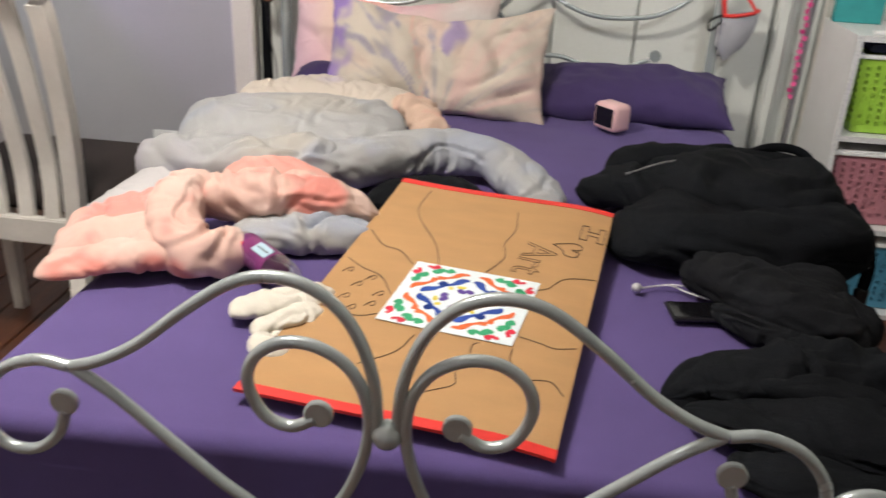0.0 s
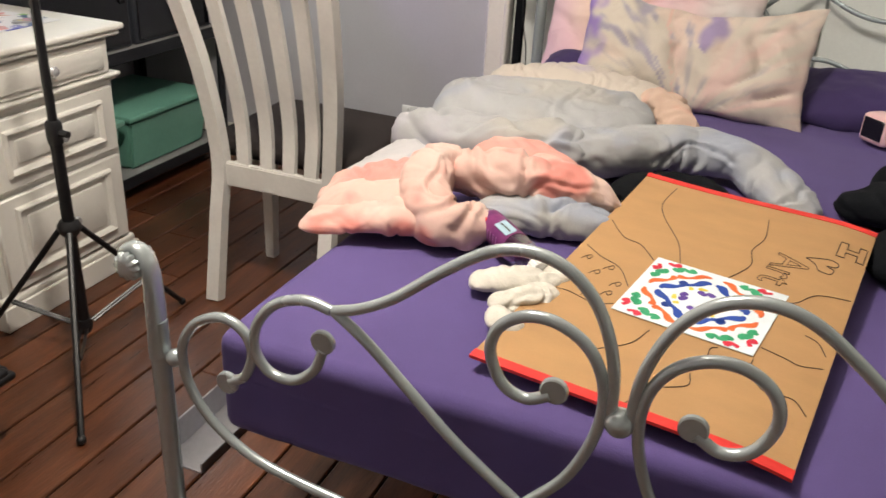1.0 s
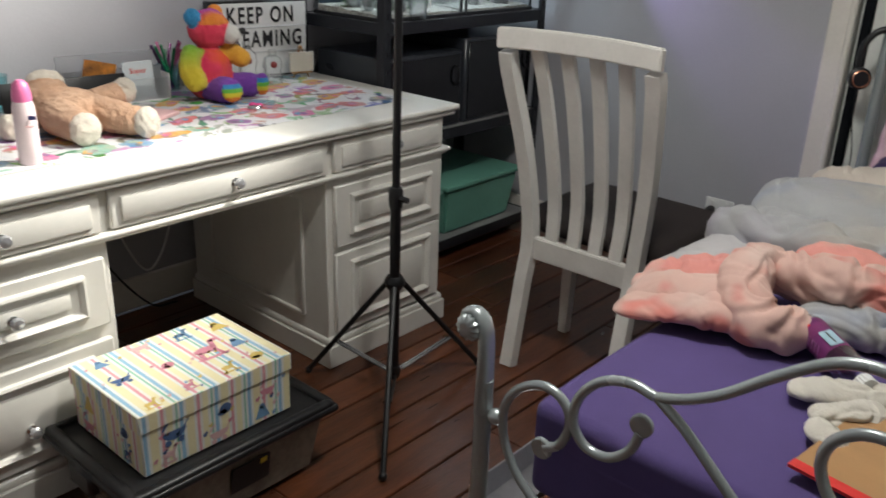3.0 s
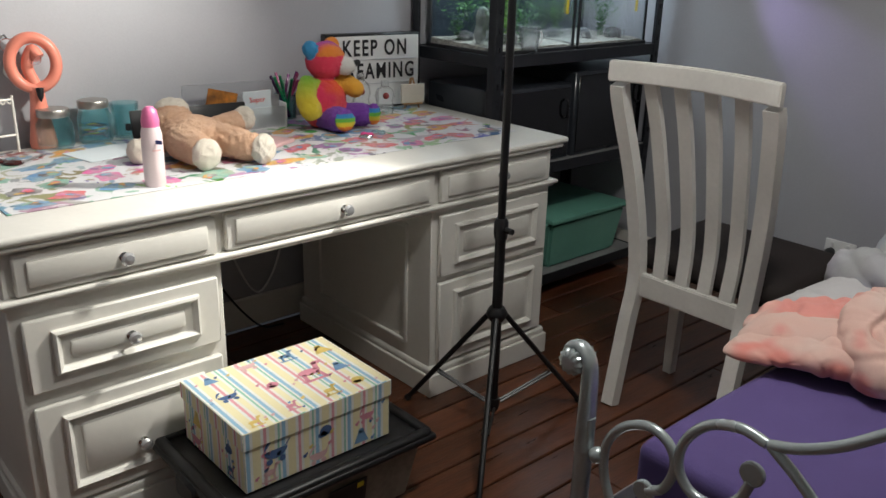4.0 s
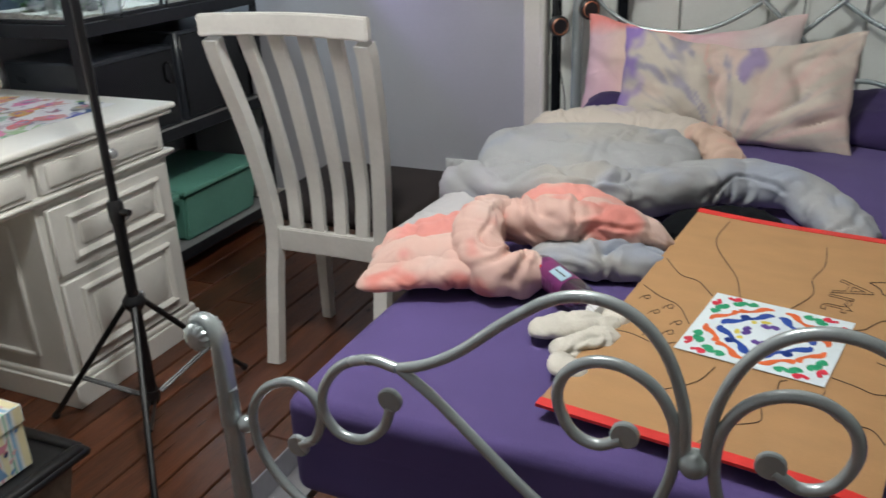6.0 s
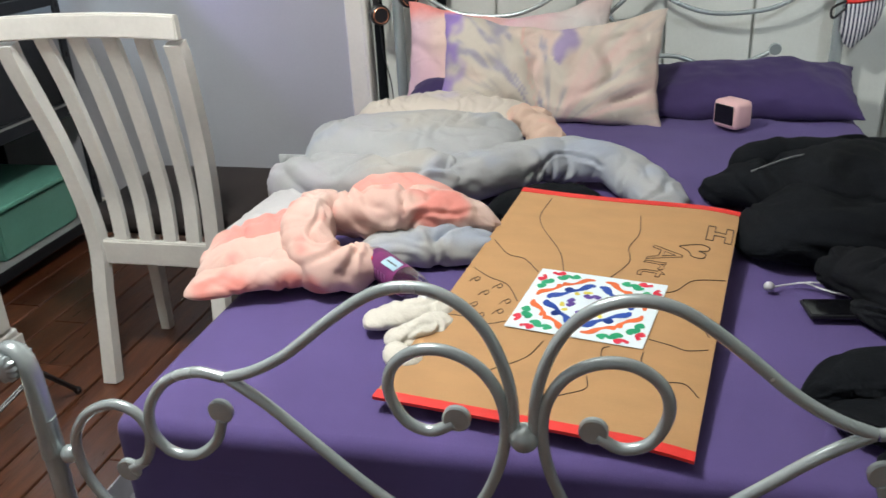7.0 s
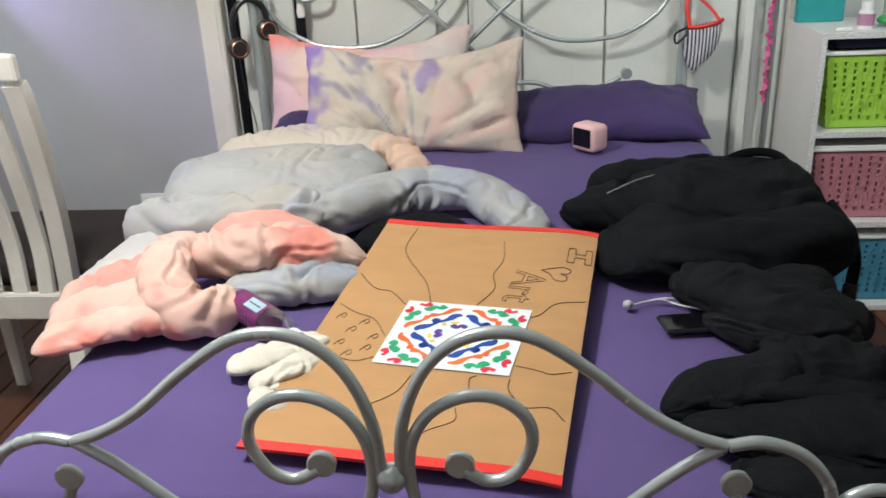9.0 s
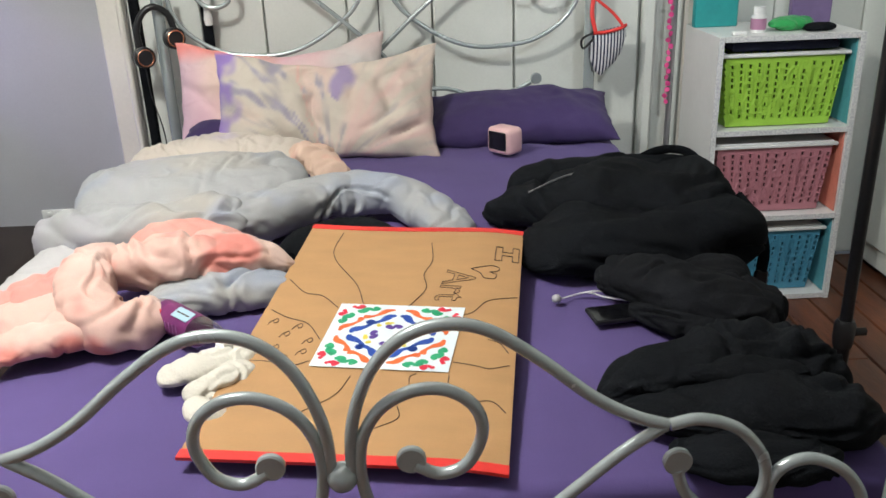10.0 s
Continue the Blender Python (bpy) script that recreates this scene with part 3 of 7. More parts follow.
# headboard: two posts, wide hanging arcs, a crossing pair of bars, small scrolls
HY = 2.12
for s in (-1, 1):
    tube("head_post", [(s * 0.735, HY, 0.0), (s * 0.735, HY, 0.6), (s * 0.735, HY, 1.30)], 0.0195, SILVER, bed, segs=16, steps=1)
    ball("head_finial", 0.028, (s * 0.735, HY, 1.32), SILVER, bed)
    tube("hanging_arc", [(s * x, HY, z) for x, z in ((0.70, 1.12), (0.69, 1.05), (0.64, 0.975), (0.55, 0.918), (0.46, 0.898), (0.34, 0.896), (0.24, 0.925), (0.14, 0.985), (0.07, 1.05), (0.03, 1.14), (0.02, 1.24))], 0.0080, SILVER, bed, segs=12)
    tube("cross_bar", [(s * 0.42, HY - 0.004, 1.24), (s * 0.25, HY - 0.004, 1.11), (s * 0.1, HY - 0.004, 0.985), (s * -0.04, HY - 0.004, 0.85), (s * -0.12, HY - 0.004, 0.72)], 0.0080, SILVER, bed, segs=12)
    tube("head_scroll", [(s * x, HY, z) for x, z in ((0.66, 1.20), (0.60, 1.09), (0.55, 1.06), (0.50, 1.075), (0.485, 1.12), (0.52, 1.16))], 0.0080, SILVER, bed, segs=12)
    tube("low_arc", [(s * x, HY, z) for x, z in ((0.02, 0.62), (0.10, 0.73), (0.22, 0.755), (0.36, 0.715), (0.46, 0.735), (0.53, 0.765))], 0.0080, SILVER, bed, segs=12)
    lathe("scroll_end", [(0.0, -0.009), (0.018, -0.009), (0.02, -0.005), (0.02, 0.005), (0.018, 0.009), (0.0, 0.009)], (s * 0.548, HY, 0.777), SILVER, bed, turn=rot("X", 90), segs=18)
for z in (0.35, 1.24):
    tube("head_crossbar", [(-0.735, HY, z), (0.735, HY, z)], 0.0125, SILVER, bed, steps=1)

# mattress with its fitted sheet: soft edges, slight crown, faint pull lines


def mattress_mesh():
    bm = bmesh.new()
    sx, sy, sz = 1.40, 2.0, 0.185
    add_box(bm, (sx, sy, sz), (0, 0, 0), 0.024, segs=4)
    bmesh.ops.subdivide_edges(bm, edges=[e for e in bm.edges if e.calc_length() > 0.1], cuts=40, use_grid_fill=True)
    for v in bm.verts:
        u, w = v.co.x / (sx / 2), v.co.y / (sy / 2)
        if v.co.z > 0.02:
            v.co.z += 0.012 * (1 - u * u) * (1 - w * w) + 0.004 * noise.noise(Vector((v.co.x * 3, v.co.y * 3, 0)))
            fold = noise.noise(Vector((v.co.x * 5 + v.co.y * 4, v.co.y * 1.5 - v.co.x, 2)))
            v.co.z += 0.011 * max(0, fold) * max(0, min(1, w * 2))
            # soft creases by the pillows, where someone has lain
            v.co.z += 0.008 * math.sin((v.co.x * 0.8 + v.co.y * 1.4) * 34 + 3 * noise.noise(v.co * 5)) * max(0, min(1, (v.co.y - 0.25) * 2.5)) * max(0, 0.3 + noise.noise(v.co * 4))
        else:
            v.co.y += 0.0012 * math.sin(v.co.x * 40 + noise.noise(v.co * 6) * 4) * (abs(w) > 0.97)
            v.co.x += 0.0012 * math.sin(v.co.y * 30) * (abs(u) > 0.97)
    return bm


mattress = part("mattress", mattress_mesh(), PURPLE)
tagged(mattress, "mattress in a plain purple cotton fitted sheet", "mattress")
mattress.location = (0.06, 1.055, 0.53)
# an added low base under the mattress, coloured black to stand in for shade
box("shade_base", (1.28, 1.92, 0.026), (0.0, 0.0, -0.107), BLACK_C, mattress, "black sheet standing in for shade under the mattress", 0.004)

# ---- desk ----
desk = thing("desk", "white lacquered pedestal desk with crystal drawer knobs", "desk", (0, 0, 0))
FX = -1.785       # front face of the drawers


def panel(name, y0, y1, z0, z1, deep, parent, inset=0.035):
    """A drawer front: a slab with a moulded frame round a raised field."""
    slab = box(name, (0.018, y1 - y0, z1 - z0), (FX - 0.004, (y0 + y1) / 2, (z0 + z1) / 2), DESK, parent, "", 0.004)
    if deep:
        a, b, c, d = y0 + 0.055, y1 - 0.055, z0 + 0.036, z1 - 0.031
        # a mitred moulding: an outer step, a crown and an inner slope, all one ring
        bm = bmesh.new()
        rings = []
        for inset, out in ((0.0, 0.0), (0.002, 0.012), (0.008, 0.015), (0.016, 0.008), (0.020, 0.0)):
            rings.append([bm.verts.new((FX + 0.004 + out, yy, zz)) for yy, zz in ((a + inset, c + inset), (b - inset, c + inset), (b - inset, d - inset), (a + inset, d - inset))])
        for p, q in zip(rings, rings[1:]):
            for k in range(4):
                bm.faces.new((p[k], p[(k + 1) % 4], q[(k + 1) % 4], q[k]))
        bmesh.ops.recalc_face_normals(bm, faces=bm.faces)
        part("moulding", bm, DESK, slab, smooth=False)
        box("field", (0.018, b - a - 0.075, d - c - 0.066), (FX + 0.004, (a + b) / 2, (c + d) / 2), DESK, slab, "", 0.008, None, 2)
    else:
        box("field", (0.012, y1 - y0 - 0.05, z1 - z0 - 0.034), (FX + 0.007, (y0 + y1) / 2, (z0 + z1) / 2), DESK, slab, "", 0.005, None, 2)
    return slab


def knob(parent, y, z):
    k = lathe("knob", [(0.0, 0.0), (0.011, 0.0), (0.012, 0.003), (0.006, 0.006), (0.005, 0.014), (0.008, 0.016)], (FX + 0.012, y, z), CHROME, parent, "chrome and crystal knob", 16, rot("Y", 90))
    lathe("crystal", [(0.006, 0.014), (0.014, 0.018), (0.0165, 0.024), (0.012, 0.031), (0.0, 0.033)], (FX + 0.012, y, z), CRYSTAL, k, "", 10, rot("Y", 90))


# the carcass: two pedestals, frieze, mouldings, plinths
for y0, y1 in ((-0.585, -0.085), (0.605, 1.125)):
    ym = (y0 + y1) / 2
    box("pedestal", (0.74, y1 - y0, 0.55), (FX - 0.384, ym, 0.355), DESK, desk, bevel=0.003)
    bm = bmesh.new()
    add_box(bm, (0.775, y1 - y0 + 0.03, 0.075), (FX - 0.378, ym, 0.0375), 0.003)
    add_box(bm, (0.765, y1 - y0 + 0.018, 0.03), (FX - 0.379, ym, 0.085), 0.012, segs=3)
    part("plinth", bm, DESK, desk)
    side = -1 if y0 > 0 else 1
    yy = y0 - 0.004 if y0 > 0 else y1 + 0.004
    bm = bmesh.new()
    for a, b, c, d in ((-0.30, 0.34, 0.016, 0.0), (-0.30, 0.34, 0.016, 0.40)):
        add_box(bm, (0.50, 0.012, 0.016), (FX - 0.38, yy, 0.15 + d), 0.004)
    for dx in (-0.63, -0.13):
        add_box(bm, (0.016, 0.012, 0.41), (FX + dx, yy, 0.35), 0.004)
    part("side_moulding", bm, DESK, desk)
box("frieze", (0.74, 1.71, 0.125), (FX - 0.384, 0.27, 0.697), DESK, desk, bevel=0.003)
bm = bmesh.new()
add_box(bm, (0.77, 1.745, 0.014), (FX - 0.372, 0.27, 0.637), 0.006, segs=3)
add_box(bm, (0.758, 1.728, 0.012), (FX - 0.378, 0.27, 0.626), 0.005, segs=2)
part("waist_moulding", bm, DESK, desk)
bm = bmesh.new()
add_box(bm, (0.80, 1.755, 0.016), (FX - 0.378, 0.27, 0.762), 0.007, segs=3)
add_box(bm, (0.815, 1.785, 0.02), (FX - 0.378, 0.27, 0.779), 0.008, segs=3)
part("desk_top", bm, DESK, desk)
for y0, y1, z0, z1, deep, kz in ((-0.562, -0.10, 0.648, 0.743, 0, 0.694), (-0.076, 0.60, 0.648, 0.745, 0, 0.698), (0.625, 1.105, 0.648, 0.745, 0, 0.702),
                                 (-0.562, -0.105, 0.412, 0.588, 1, 0.50), (-0.562, -0.105, 0.11, 0.375, 1, 0.215),
                                 (0.628, 1.105, 0.405, 0.605, 1, 0.512), (0.628, 1.105, 0.11, 0.385, 1, 0.25)):
    d = panel("drawer", y0, y1, z0, z1, deep, desk)
    knob(d, (y0 + y1) / 2 if y0 != -0.076 else 0.27, kz)
box("back_panel", (0.012, 0.70, 0.10), (FX - 0.74, 0.26, 0.58), DESK, desk)

# ---- chair ----


def chair():
    c = thing("chair", "white painted wooden chair with a slatted back and dark brown seat", "chair", (0, 0, 0))
    # back stiles double as back legs; they curve backwards (towards the bed foot)
    for x, xt in ((-1.41, -1.462), (-1.03, -0.987)):
        tube("stile", [(x + 0.02, 1.025, 0.0), (x + 0.005, 1.09, 0.25), (x, 1.125, 0.44), (x + (xt - x) * 0.5, 1.10, 0.70), (xt, 1.035, 0.95), (xt, 1.017, 1.012)], 0.031, CHAIR, c, segs=4, flat=0.85)
    # curved top rail and lower rail
    for z, h, pull, x0, x1, y in ((1.05, 0.06, 0.03, -1.487, -0.962, 1.005), (0.392, 0.075, 0.02, -1.425, -1.010, 1.125)):
        bm = bmesh.new()
        cols = []
        for k in range(13):
            u = k / 12
            x = x0 + (x1 - x0) * u
            yy = y + pull * (4 * u * (1 - u)) - 0.004
            dip = -0.008 * 4 * u * (1 - u) * (1 if z < 0.8 else -0.5)
            cols.append([bm.verts.new((x, yy + dy, z + dz + dip)) for dy, dz in ((-0.013, -h / 2), (0.013, -h / 2), (0.013, h / 2), (-0.013, h / 2))])
        for a, b in zip(cols, cols[1:]):
            for k in range(4):
                bm.faces.new((a[k], a[(k + 1) % 4], b[(k + 1) % 4], b[k]))
        bm.faces.new(cols[0][::-1])
        bm.faces.new(cols[-1])
        bmesh.ops.recalc_face_normals(bm, faces=bm.faces)
        bmesh.ops.bevel(bm, geom=[e for e in bm.edges if len(e.link_faces) == 2 and e.calc_face_angle(0) > 0.9], offset=0.004, segments=2, affect="EDGES")
        part("back_rail", bm, CHAIR, c)
    for k in range(4):
        u = (k + 1) / 5
        xb, xt = -1.41 + 0.38 * u, -1.462 + 0.475 * u
        bow = 0.02 * 4 * u * (1 - u)
        tube("slat", [(xb, 1.125 + bow, 0.40), (xb + (xt - xb) * 0.28, 1.13 + bow, 0.58), (xb + (xt - xb) * 0.7, 1.075 + bow, 0.85), (xt, 1.02 + bow, 1.03)], 0.029, CHAIR, c, segs=4, flat=0.42)
    for x in (-1.40, -1.0):
        tube("front_leg", [(x, 1.365, 0.0), (x, 1.37, 0.40)], (0.022, 0.03), CHAIR, c, segs=4, steps=1)
    for a, b in (((-1.40, 1.37), (-1.0, 1.37)), ((-1.40, 1.37), (-1.39, 1.14)), ((-1.0, 1.37), (-1.03, 1.14))):
        tube("apron", [(*a, 0.385), (*b, 0.385)], 0.03, CHAIR, c, segs=4, steps=1, flat=0.5)
    # seat cushion, thick and rounded
    bm = bmesh.new()
    add_box(bm, (0.54, 0.46, 0.075), (0, 0, 0), 0.034, segs=4)
    bmesh.ops.subdivide_edges(bm, edges=[e for e in bm.edges if e.calc_length() > 0.1], cuts=8, use_grid_fill=True)
    for v in bm.verts:
        if v.co.z > 0:
            v.co.z += 0.014 * (1 - (v.co.x / 0.27) ** 2) * (1 - (v.co.y / 0.23) ** 2)
        v.co.x *= 1 + 0.12 * v.co.y
    bmesh.ops.translate(bm, vec=(-1.22, 1.40, 0.455), verts=bm.verts)
    part("seat", bm, CUSHION, c, "dark brown padded seat cushion")
    return c


chair()

# ---- bedding ----
DYED = tinted("watercolour_cotton", "dye", 0.85, 0.1, 350.0, 0.06, 0.06)
creased(DYED, 19.0, 0.42, 0.012)
PLUSH = tinted("plush_fur", "dye", 0.95, 0.8, 320.0, 0.08, 0.12)
TOP = 0.638      # height of the sheet


def blend(a, b, t):
    t = max(0.0, min(1.0, t))
    return tuple(x + (y - x) * t for x, y in zip(a, b))


def wash(p, scale, seed):
    return noise.noise(Vector(p) * scale + Vector((seed, seed * 2.3, -seed))) + 0.5 * noise.noise(Vector(p) * scale * 2.7 + Vector((seed, 0, seed)))


GREY, BLUE, ROSE, CORAL, OAT, LILAC, VIOLET, PEARL = (0.56, 0.56, 0.57), (0.36, 0.40, 0.52), (0.86, 0.55, 0.49), (0.86, 0.30, 0.27), (0.72, 0.62, 0.54), (0.48, 0.40, 0.62), (0.22, 0.15, 0.42), (0.66, 0.62, 0.60)


def pillow(name, w, h, thick, at, tilt, rz, material, label, dye=None, crease=0.01, seed=1.0, roll=0.0, hem=0.035):
    """A pillow: two puffed faces that meet in a flat hem, with creases that run to the corners."""
    n, m = 96, 60
    bm = bmesh.new()
    grid = {}
    for side in (1, -1):
        for i in range(n + 1):
            for j in range(m + 1):
                u, v = 2 * i / n - 1, 2 * j / m - 1
                edge = i in (0, n) or j in (0, m)
                if side == -1 and edge:
                    grid[side, i, j] = grid[1, i, j]
                    continue
                f = max(0.0, (1 - abs(u) ** 3.0) * (1 - abs(v) ** 2.6)) ** 0.6
                x = w / 2 * u * (1 - 0.05 * (1 - v * v) * abs(u)) + (0.006 * noise.noise(Vector((v * 4, seed, 1))) if abs(u) > 0.9 else 0)
                y = h / 2 * v * (1 - 0.10 * (1 - u * u) * abs(v)) + 0.012 * noise.noise(Vector((u * 3, seed, 5))) * abs(v)
                z = side * thick / 2 * f
                q = Vector((x * 7 + y * 3, y * 5 - x * 2, side + seed))
                z += side * crease * f ** 0.5 * ((1 - 2.4 * abs(noise.noise(q))) * 0.7 + 0.5 * noise.noise(q * 2.6))
                if dye:
                    ang, far = math.atan2(v + 1.05, u - 0.05), math.hypot(u - 0.05, (v + 1.05) * 0.7)
                    fan = abs(math.sin(5.5 * ang + 2.2 * noise.noise(Vector((u * 1.6, v * 1.6, seed)))))
                    z += side * f ** 0.5 * (0.050 * (fan ** 0.7 - 0.6) * min(1, 2 * far) * max(0, 1.25 - 0.6 * far) * (0.6 + 0.8 * noise.noise(Vector((u * 2, v * 2, seed + 4)))))
                    y -= 0.05 * (1 - u * u) ** 1.5 * max(0, v)
                z += crease * 2.0 * noise.noise(Vector((x * 3, y * 3, seed))) + 0.02 * u * u * v * (seed % 2)
                grid[side, i, j] = bm.verts.new((x, y, z))
    for side in (1, -1):
        for i in range(n):
            for j in range(m):
                f = [grid[side, i, j], grid[side, i + 1, j], grid[side, i + 1, j + 1], grid[side, i, j + 1]]
                bm.faces.new(f if side == 1 else f[::-1])
    buckle(bm, 0.06 if dye else 0.05, 24 if dye else 50, 0.018, 0.12, 2.5, seed)
    bm.verts.index_update()
    colours = [dye(v.co.x / (w / 2), v.co.y / (h / 2), v.co) for v in bm.verts] if dye else None
    ob = part(name, bm, material)
    if colours:
        layer = ob.data.color_attributes.new("dye", "FLOAT_COLOR", "POINT")
        layer.data.foreach_set("color", np.array([(*c, 1) for c in colours], dtype=np.float32).ravel())
    ob.matrix_world = Matrix.Translation(at) @ pose(0, 0, 0, 0, 0, rz) @ pose(0, 0, 0, tilt, 0, 0) @ pose(0, 0, 0, 0, 0, roll)
    return tagged(ob, label, "pillow", group="pillows on the bed")


def dye_front(u, v, p):
    ray = Vector((0.9 * math.atan2(v + 1.15, u - 0.05), 0.12 * math.hypot(u, v + 1.15), 0.0))
    c = blend((0.60, 0.54, 0.46), (0.66, 0.53, 0.45), 0.5 + 1.6 * wash(p, 6, 3.1))
    c = blend(c, (0.68, 0.49, 0.44), 1.6 * wash(ray, 7, 8.2) * (u > -0.2))
    c = blend(c, (0.42, 0.38, 0.38), 1.8 * (wash(ray, 12, 4.2) - 0.2))
    c = blend(c, (0.36, 0.33, 0.40), 3.0 * (wash(ray * 1.6 + 0.25 * p, 9, 5.7) - 0.12) if u < 0 else 0)
    c = blend(c, (0.30, 0.20, 0.52), 9 * (-u - 0.80 + 0.22 * wash(p, 9, 1.2)))
    c = blend(c, (0.34, 0.27, 0.44), 16 * (0.11 - abs(u - 0.13 - 0.06 * v - 0.12 * wash(p, 9, 2.2))) if v > -0.25 + 0.5 * wash(p, 9, 7) else 0)
    c = blend(c, CORAL, 22 * (0.016 - abs(u + 0.16 + 0.14 * v + 0.04 * wash(p, 12, 4))))
    return blend(c, CORAL, 14 * (v - 0.90 + 0.07 * (1 - u * u)) * (u < 0.55))


def dye_back(u, v, p):
    c = blend((0.80, 0.50, 0.56), (0.78, 0.58, 0.50), 0.6 + wash(p, 4, 6.3))
    c = blend(c, PEARL, 2.0 * (u - 0.1 + 0.3 * wash(p, 5, 2.0)))
    c = blend(c, (0.62, 0.42, 0.62), 1.5 * (-u - 0.6))
    return blend(c, CORAL, 4.0 * (v - 0.45 + 0.2 * wash(p, 5, 9)) * (1 if u < 0.0 else 0.15))


pillow("pillow", 0.70, 0.40, 0.15, (-0.325, 1.985, 0.785), 62, 3, DYED, "pink and coral watercolour pillow against the bed head", dye_back, 0.010, 2.0)
pillow("pillow", 0.71, 0.385, 0.12, (-0.165, 1.80, 0.782), 57, -2, DYED, "cream, violet and coral watercolour pillow leaning on another", dye_front, 0.014, 5.0)
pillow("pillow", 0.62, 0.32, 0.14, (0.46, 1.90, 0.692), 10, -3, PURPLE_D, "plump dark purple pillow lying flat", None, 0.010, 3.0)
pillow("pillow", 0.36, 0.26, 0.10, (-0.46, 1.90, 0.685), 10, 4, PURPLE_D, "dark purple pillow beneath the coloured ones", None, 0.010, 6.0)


def dye_duvet(p, kind):
    g = blend((0.38, 0.385, 0.39), (0.43, 0.41, 0.375), 1.4 * wash(p, 4, 7.1))
    g = blend(g, (0.31, 0.345, 0.43), 1.6 * wash(p, 5, 2.4) - 0.35)
    r = blend((0.70, 0.46, 0.395), (0.70, 0.25, 0.21), 3.2 * wash(p, 8, 4.4) - 0.75)
    r = blend(r, (0.68, 0.50, 0.44), 1.8 * wash(p, 8, 1.9))
    if kind == "patch":
        return blend((0.78, 0.33, 0.28), r, 1.6 * wash(p, 9, 3.0) - 0.1)
    if kind == "coral":
        return blend((0.74, 0.30, 0.26), r, 2.2 * wash(p, 8, 5.0) + 0.45)
    if kind == "rose":
        return r
    if kind == "oat":
        return blend((0.62, 0.55, 0.48), (0.48, 0.41, 0.58), 2.0 * wash(p, 5, 6.6) - 0.6 + 1.2 * (-p.x - 0.62))
    if kind == "peach":
        return blend((0.66, 0.47, 0.37), (0.70, 0.40, 0.33), 2 * wash(p, 12, 2.6))
    if kind == "blue":
        return blend(g, (0.33, 0.36, 0.43), 1.8 * wash(p, 8, 8.8))
    if kind == "pale":
        return blend((0.52, 0.51, 0.52), g, wash(p, 8, 1.0))
    return blend(g, (0.46, 0.40, 0.58), 1.2 * (-p.x - 0.62 + 0.22 * wash(p, 7, 3.3)))


def bed_side(x, y):
    """Height of what lies under the duvet: the sheet, and the drop beside the mattress."""
    d = np.clip(-0.62 - 0.07 * np.clip((y - 0.85) * 5, 0, 1) - x, 0, None)
    return TOP - np.minimum(0.16, 5.5 * d ** 2 + 0.30 * d)


duvet = thing("duvet", "rumpled grey and coral pink duvet heaped on the bed", "duvet", (0, 0, 0))
# grey side: a broad flat fold, the bulging band before it, an arm that bows to the middle, the hem over the bed's side
folded("grey_side", [
    ([(-0.735, 1.16, 0.68), (-0.60, 1.18, 0.695), (-0.40, 1.19, 0.70), (-0.16, 1.22, 0.69)], (0.15, 0.20, 0.20, 0.17), (0.07, 0.085, 0.085, 0.07), "grey", 0.75),
    ([(-0.735, 1.02, 0.665), (-0.68, 0.965, 0.682), (-0.60, 0.94, 0.695), (-0.50, 0.925, 0.70), (-0.38, 0.94, 0.70), (-0.27, 0.98, 0.69)], (0.07, 0.085, 0.08, 0.08), (0.055, 0.065, 0.06, 0.055), "grey"),
    ([(-0.38, 0.93, 0.685), (-0.26, 1.01, 0.698), (-0.17, 1.085, 0.70), (-0.06, 1.135, 0.70), (0.05, 1.125, 0.692), (0.13, 1.06, 0.678), (0.185, 0.99, 0.662), (0.215, 0.93, 0.652)], (0.07, 0.07, 0.066, 0.06, 0.045), (0.05, 0.055, 0.05, 0.045, 0.025), "blue", 0.7),
    ([(-0.70, 0.63, 0.64), (-0.68, 0.74, 0.652), (-0.66, 0.86, 0.66), (-0.63, 0.97, 0.665)], (0.06, 0.075, 0.08), (0.03, 0.035), "pale", 0.6),
    ([(-0.43, 0.63, 0.652), (-0.33, 0.65, 0.662), (-0.23, 0.67, 0.668), (-0.14, 0.69, 0.662)], (0.045, 0.055, 0.04), (0.028, 0.036, 0.03), "blue"),
], DYED, duvet, "pale grey cotton side with a blue wash", bed_side, dye_duvet, 3, crease=(0.016, 9, 1.1))
folded("cream_edge", [
    ([(-0.71, 1.49, 0.67), (-0.55, 1.545, 0.68), (-0.40, 1.56, 0.685), (-0.19, 1.51, 0.68)], (0.10, 0.12, 0.10), (0.06, 0.07, 0.06), "oat"),
    ([(-0.22, 1.53, 0.71), (-0.165, 1.45, 0.705), (-0.13, 1.39, 0.675), (-0.11, 1.35, 0.652)], (0.06, 0.05, 0.06), (0.04, 0.03, 0.025), "peach", 2.2),
], DYED, duvet, "cream and peach gathered edge", bed_side, dye_duvet, 31, crease=(0.010, 16, 0.5))
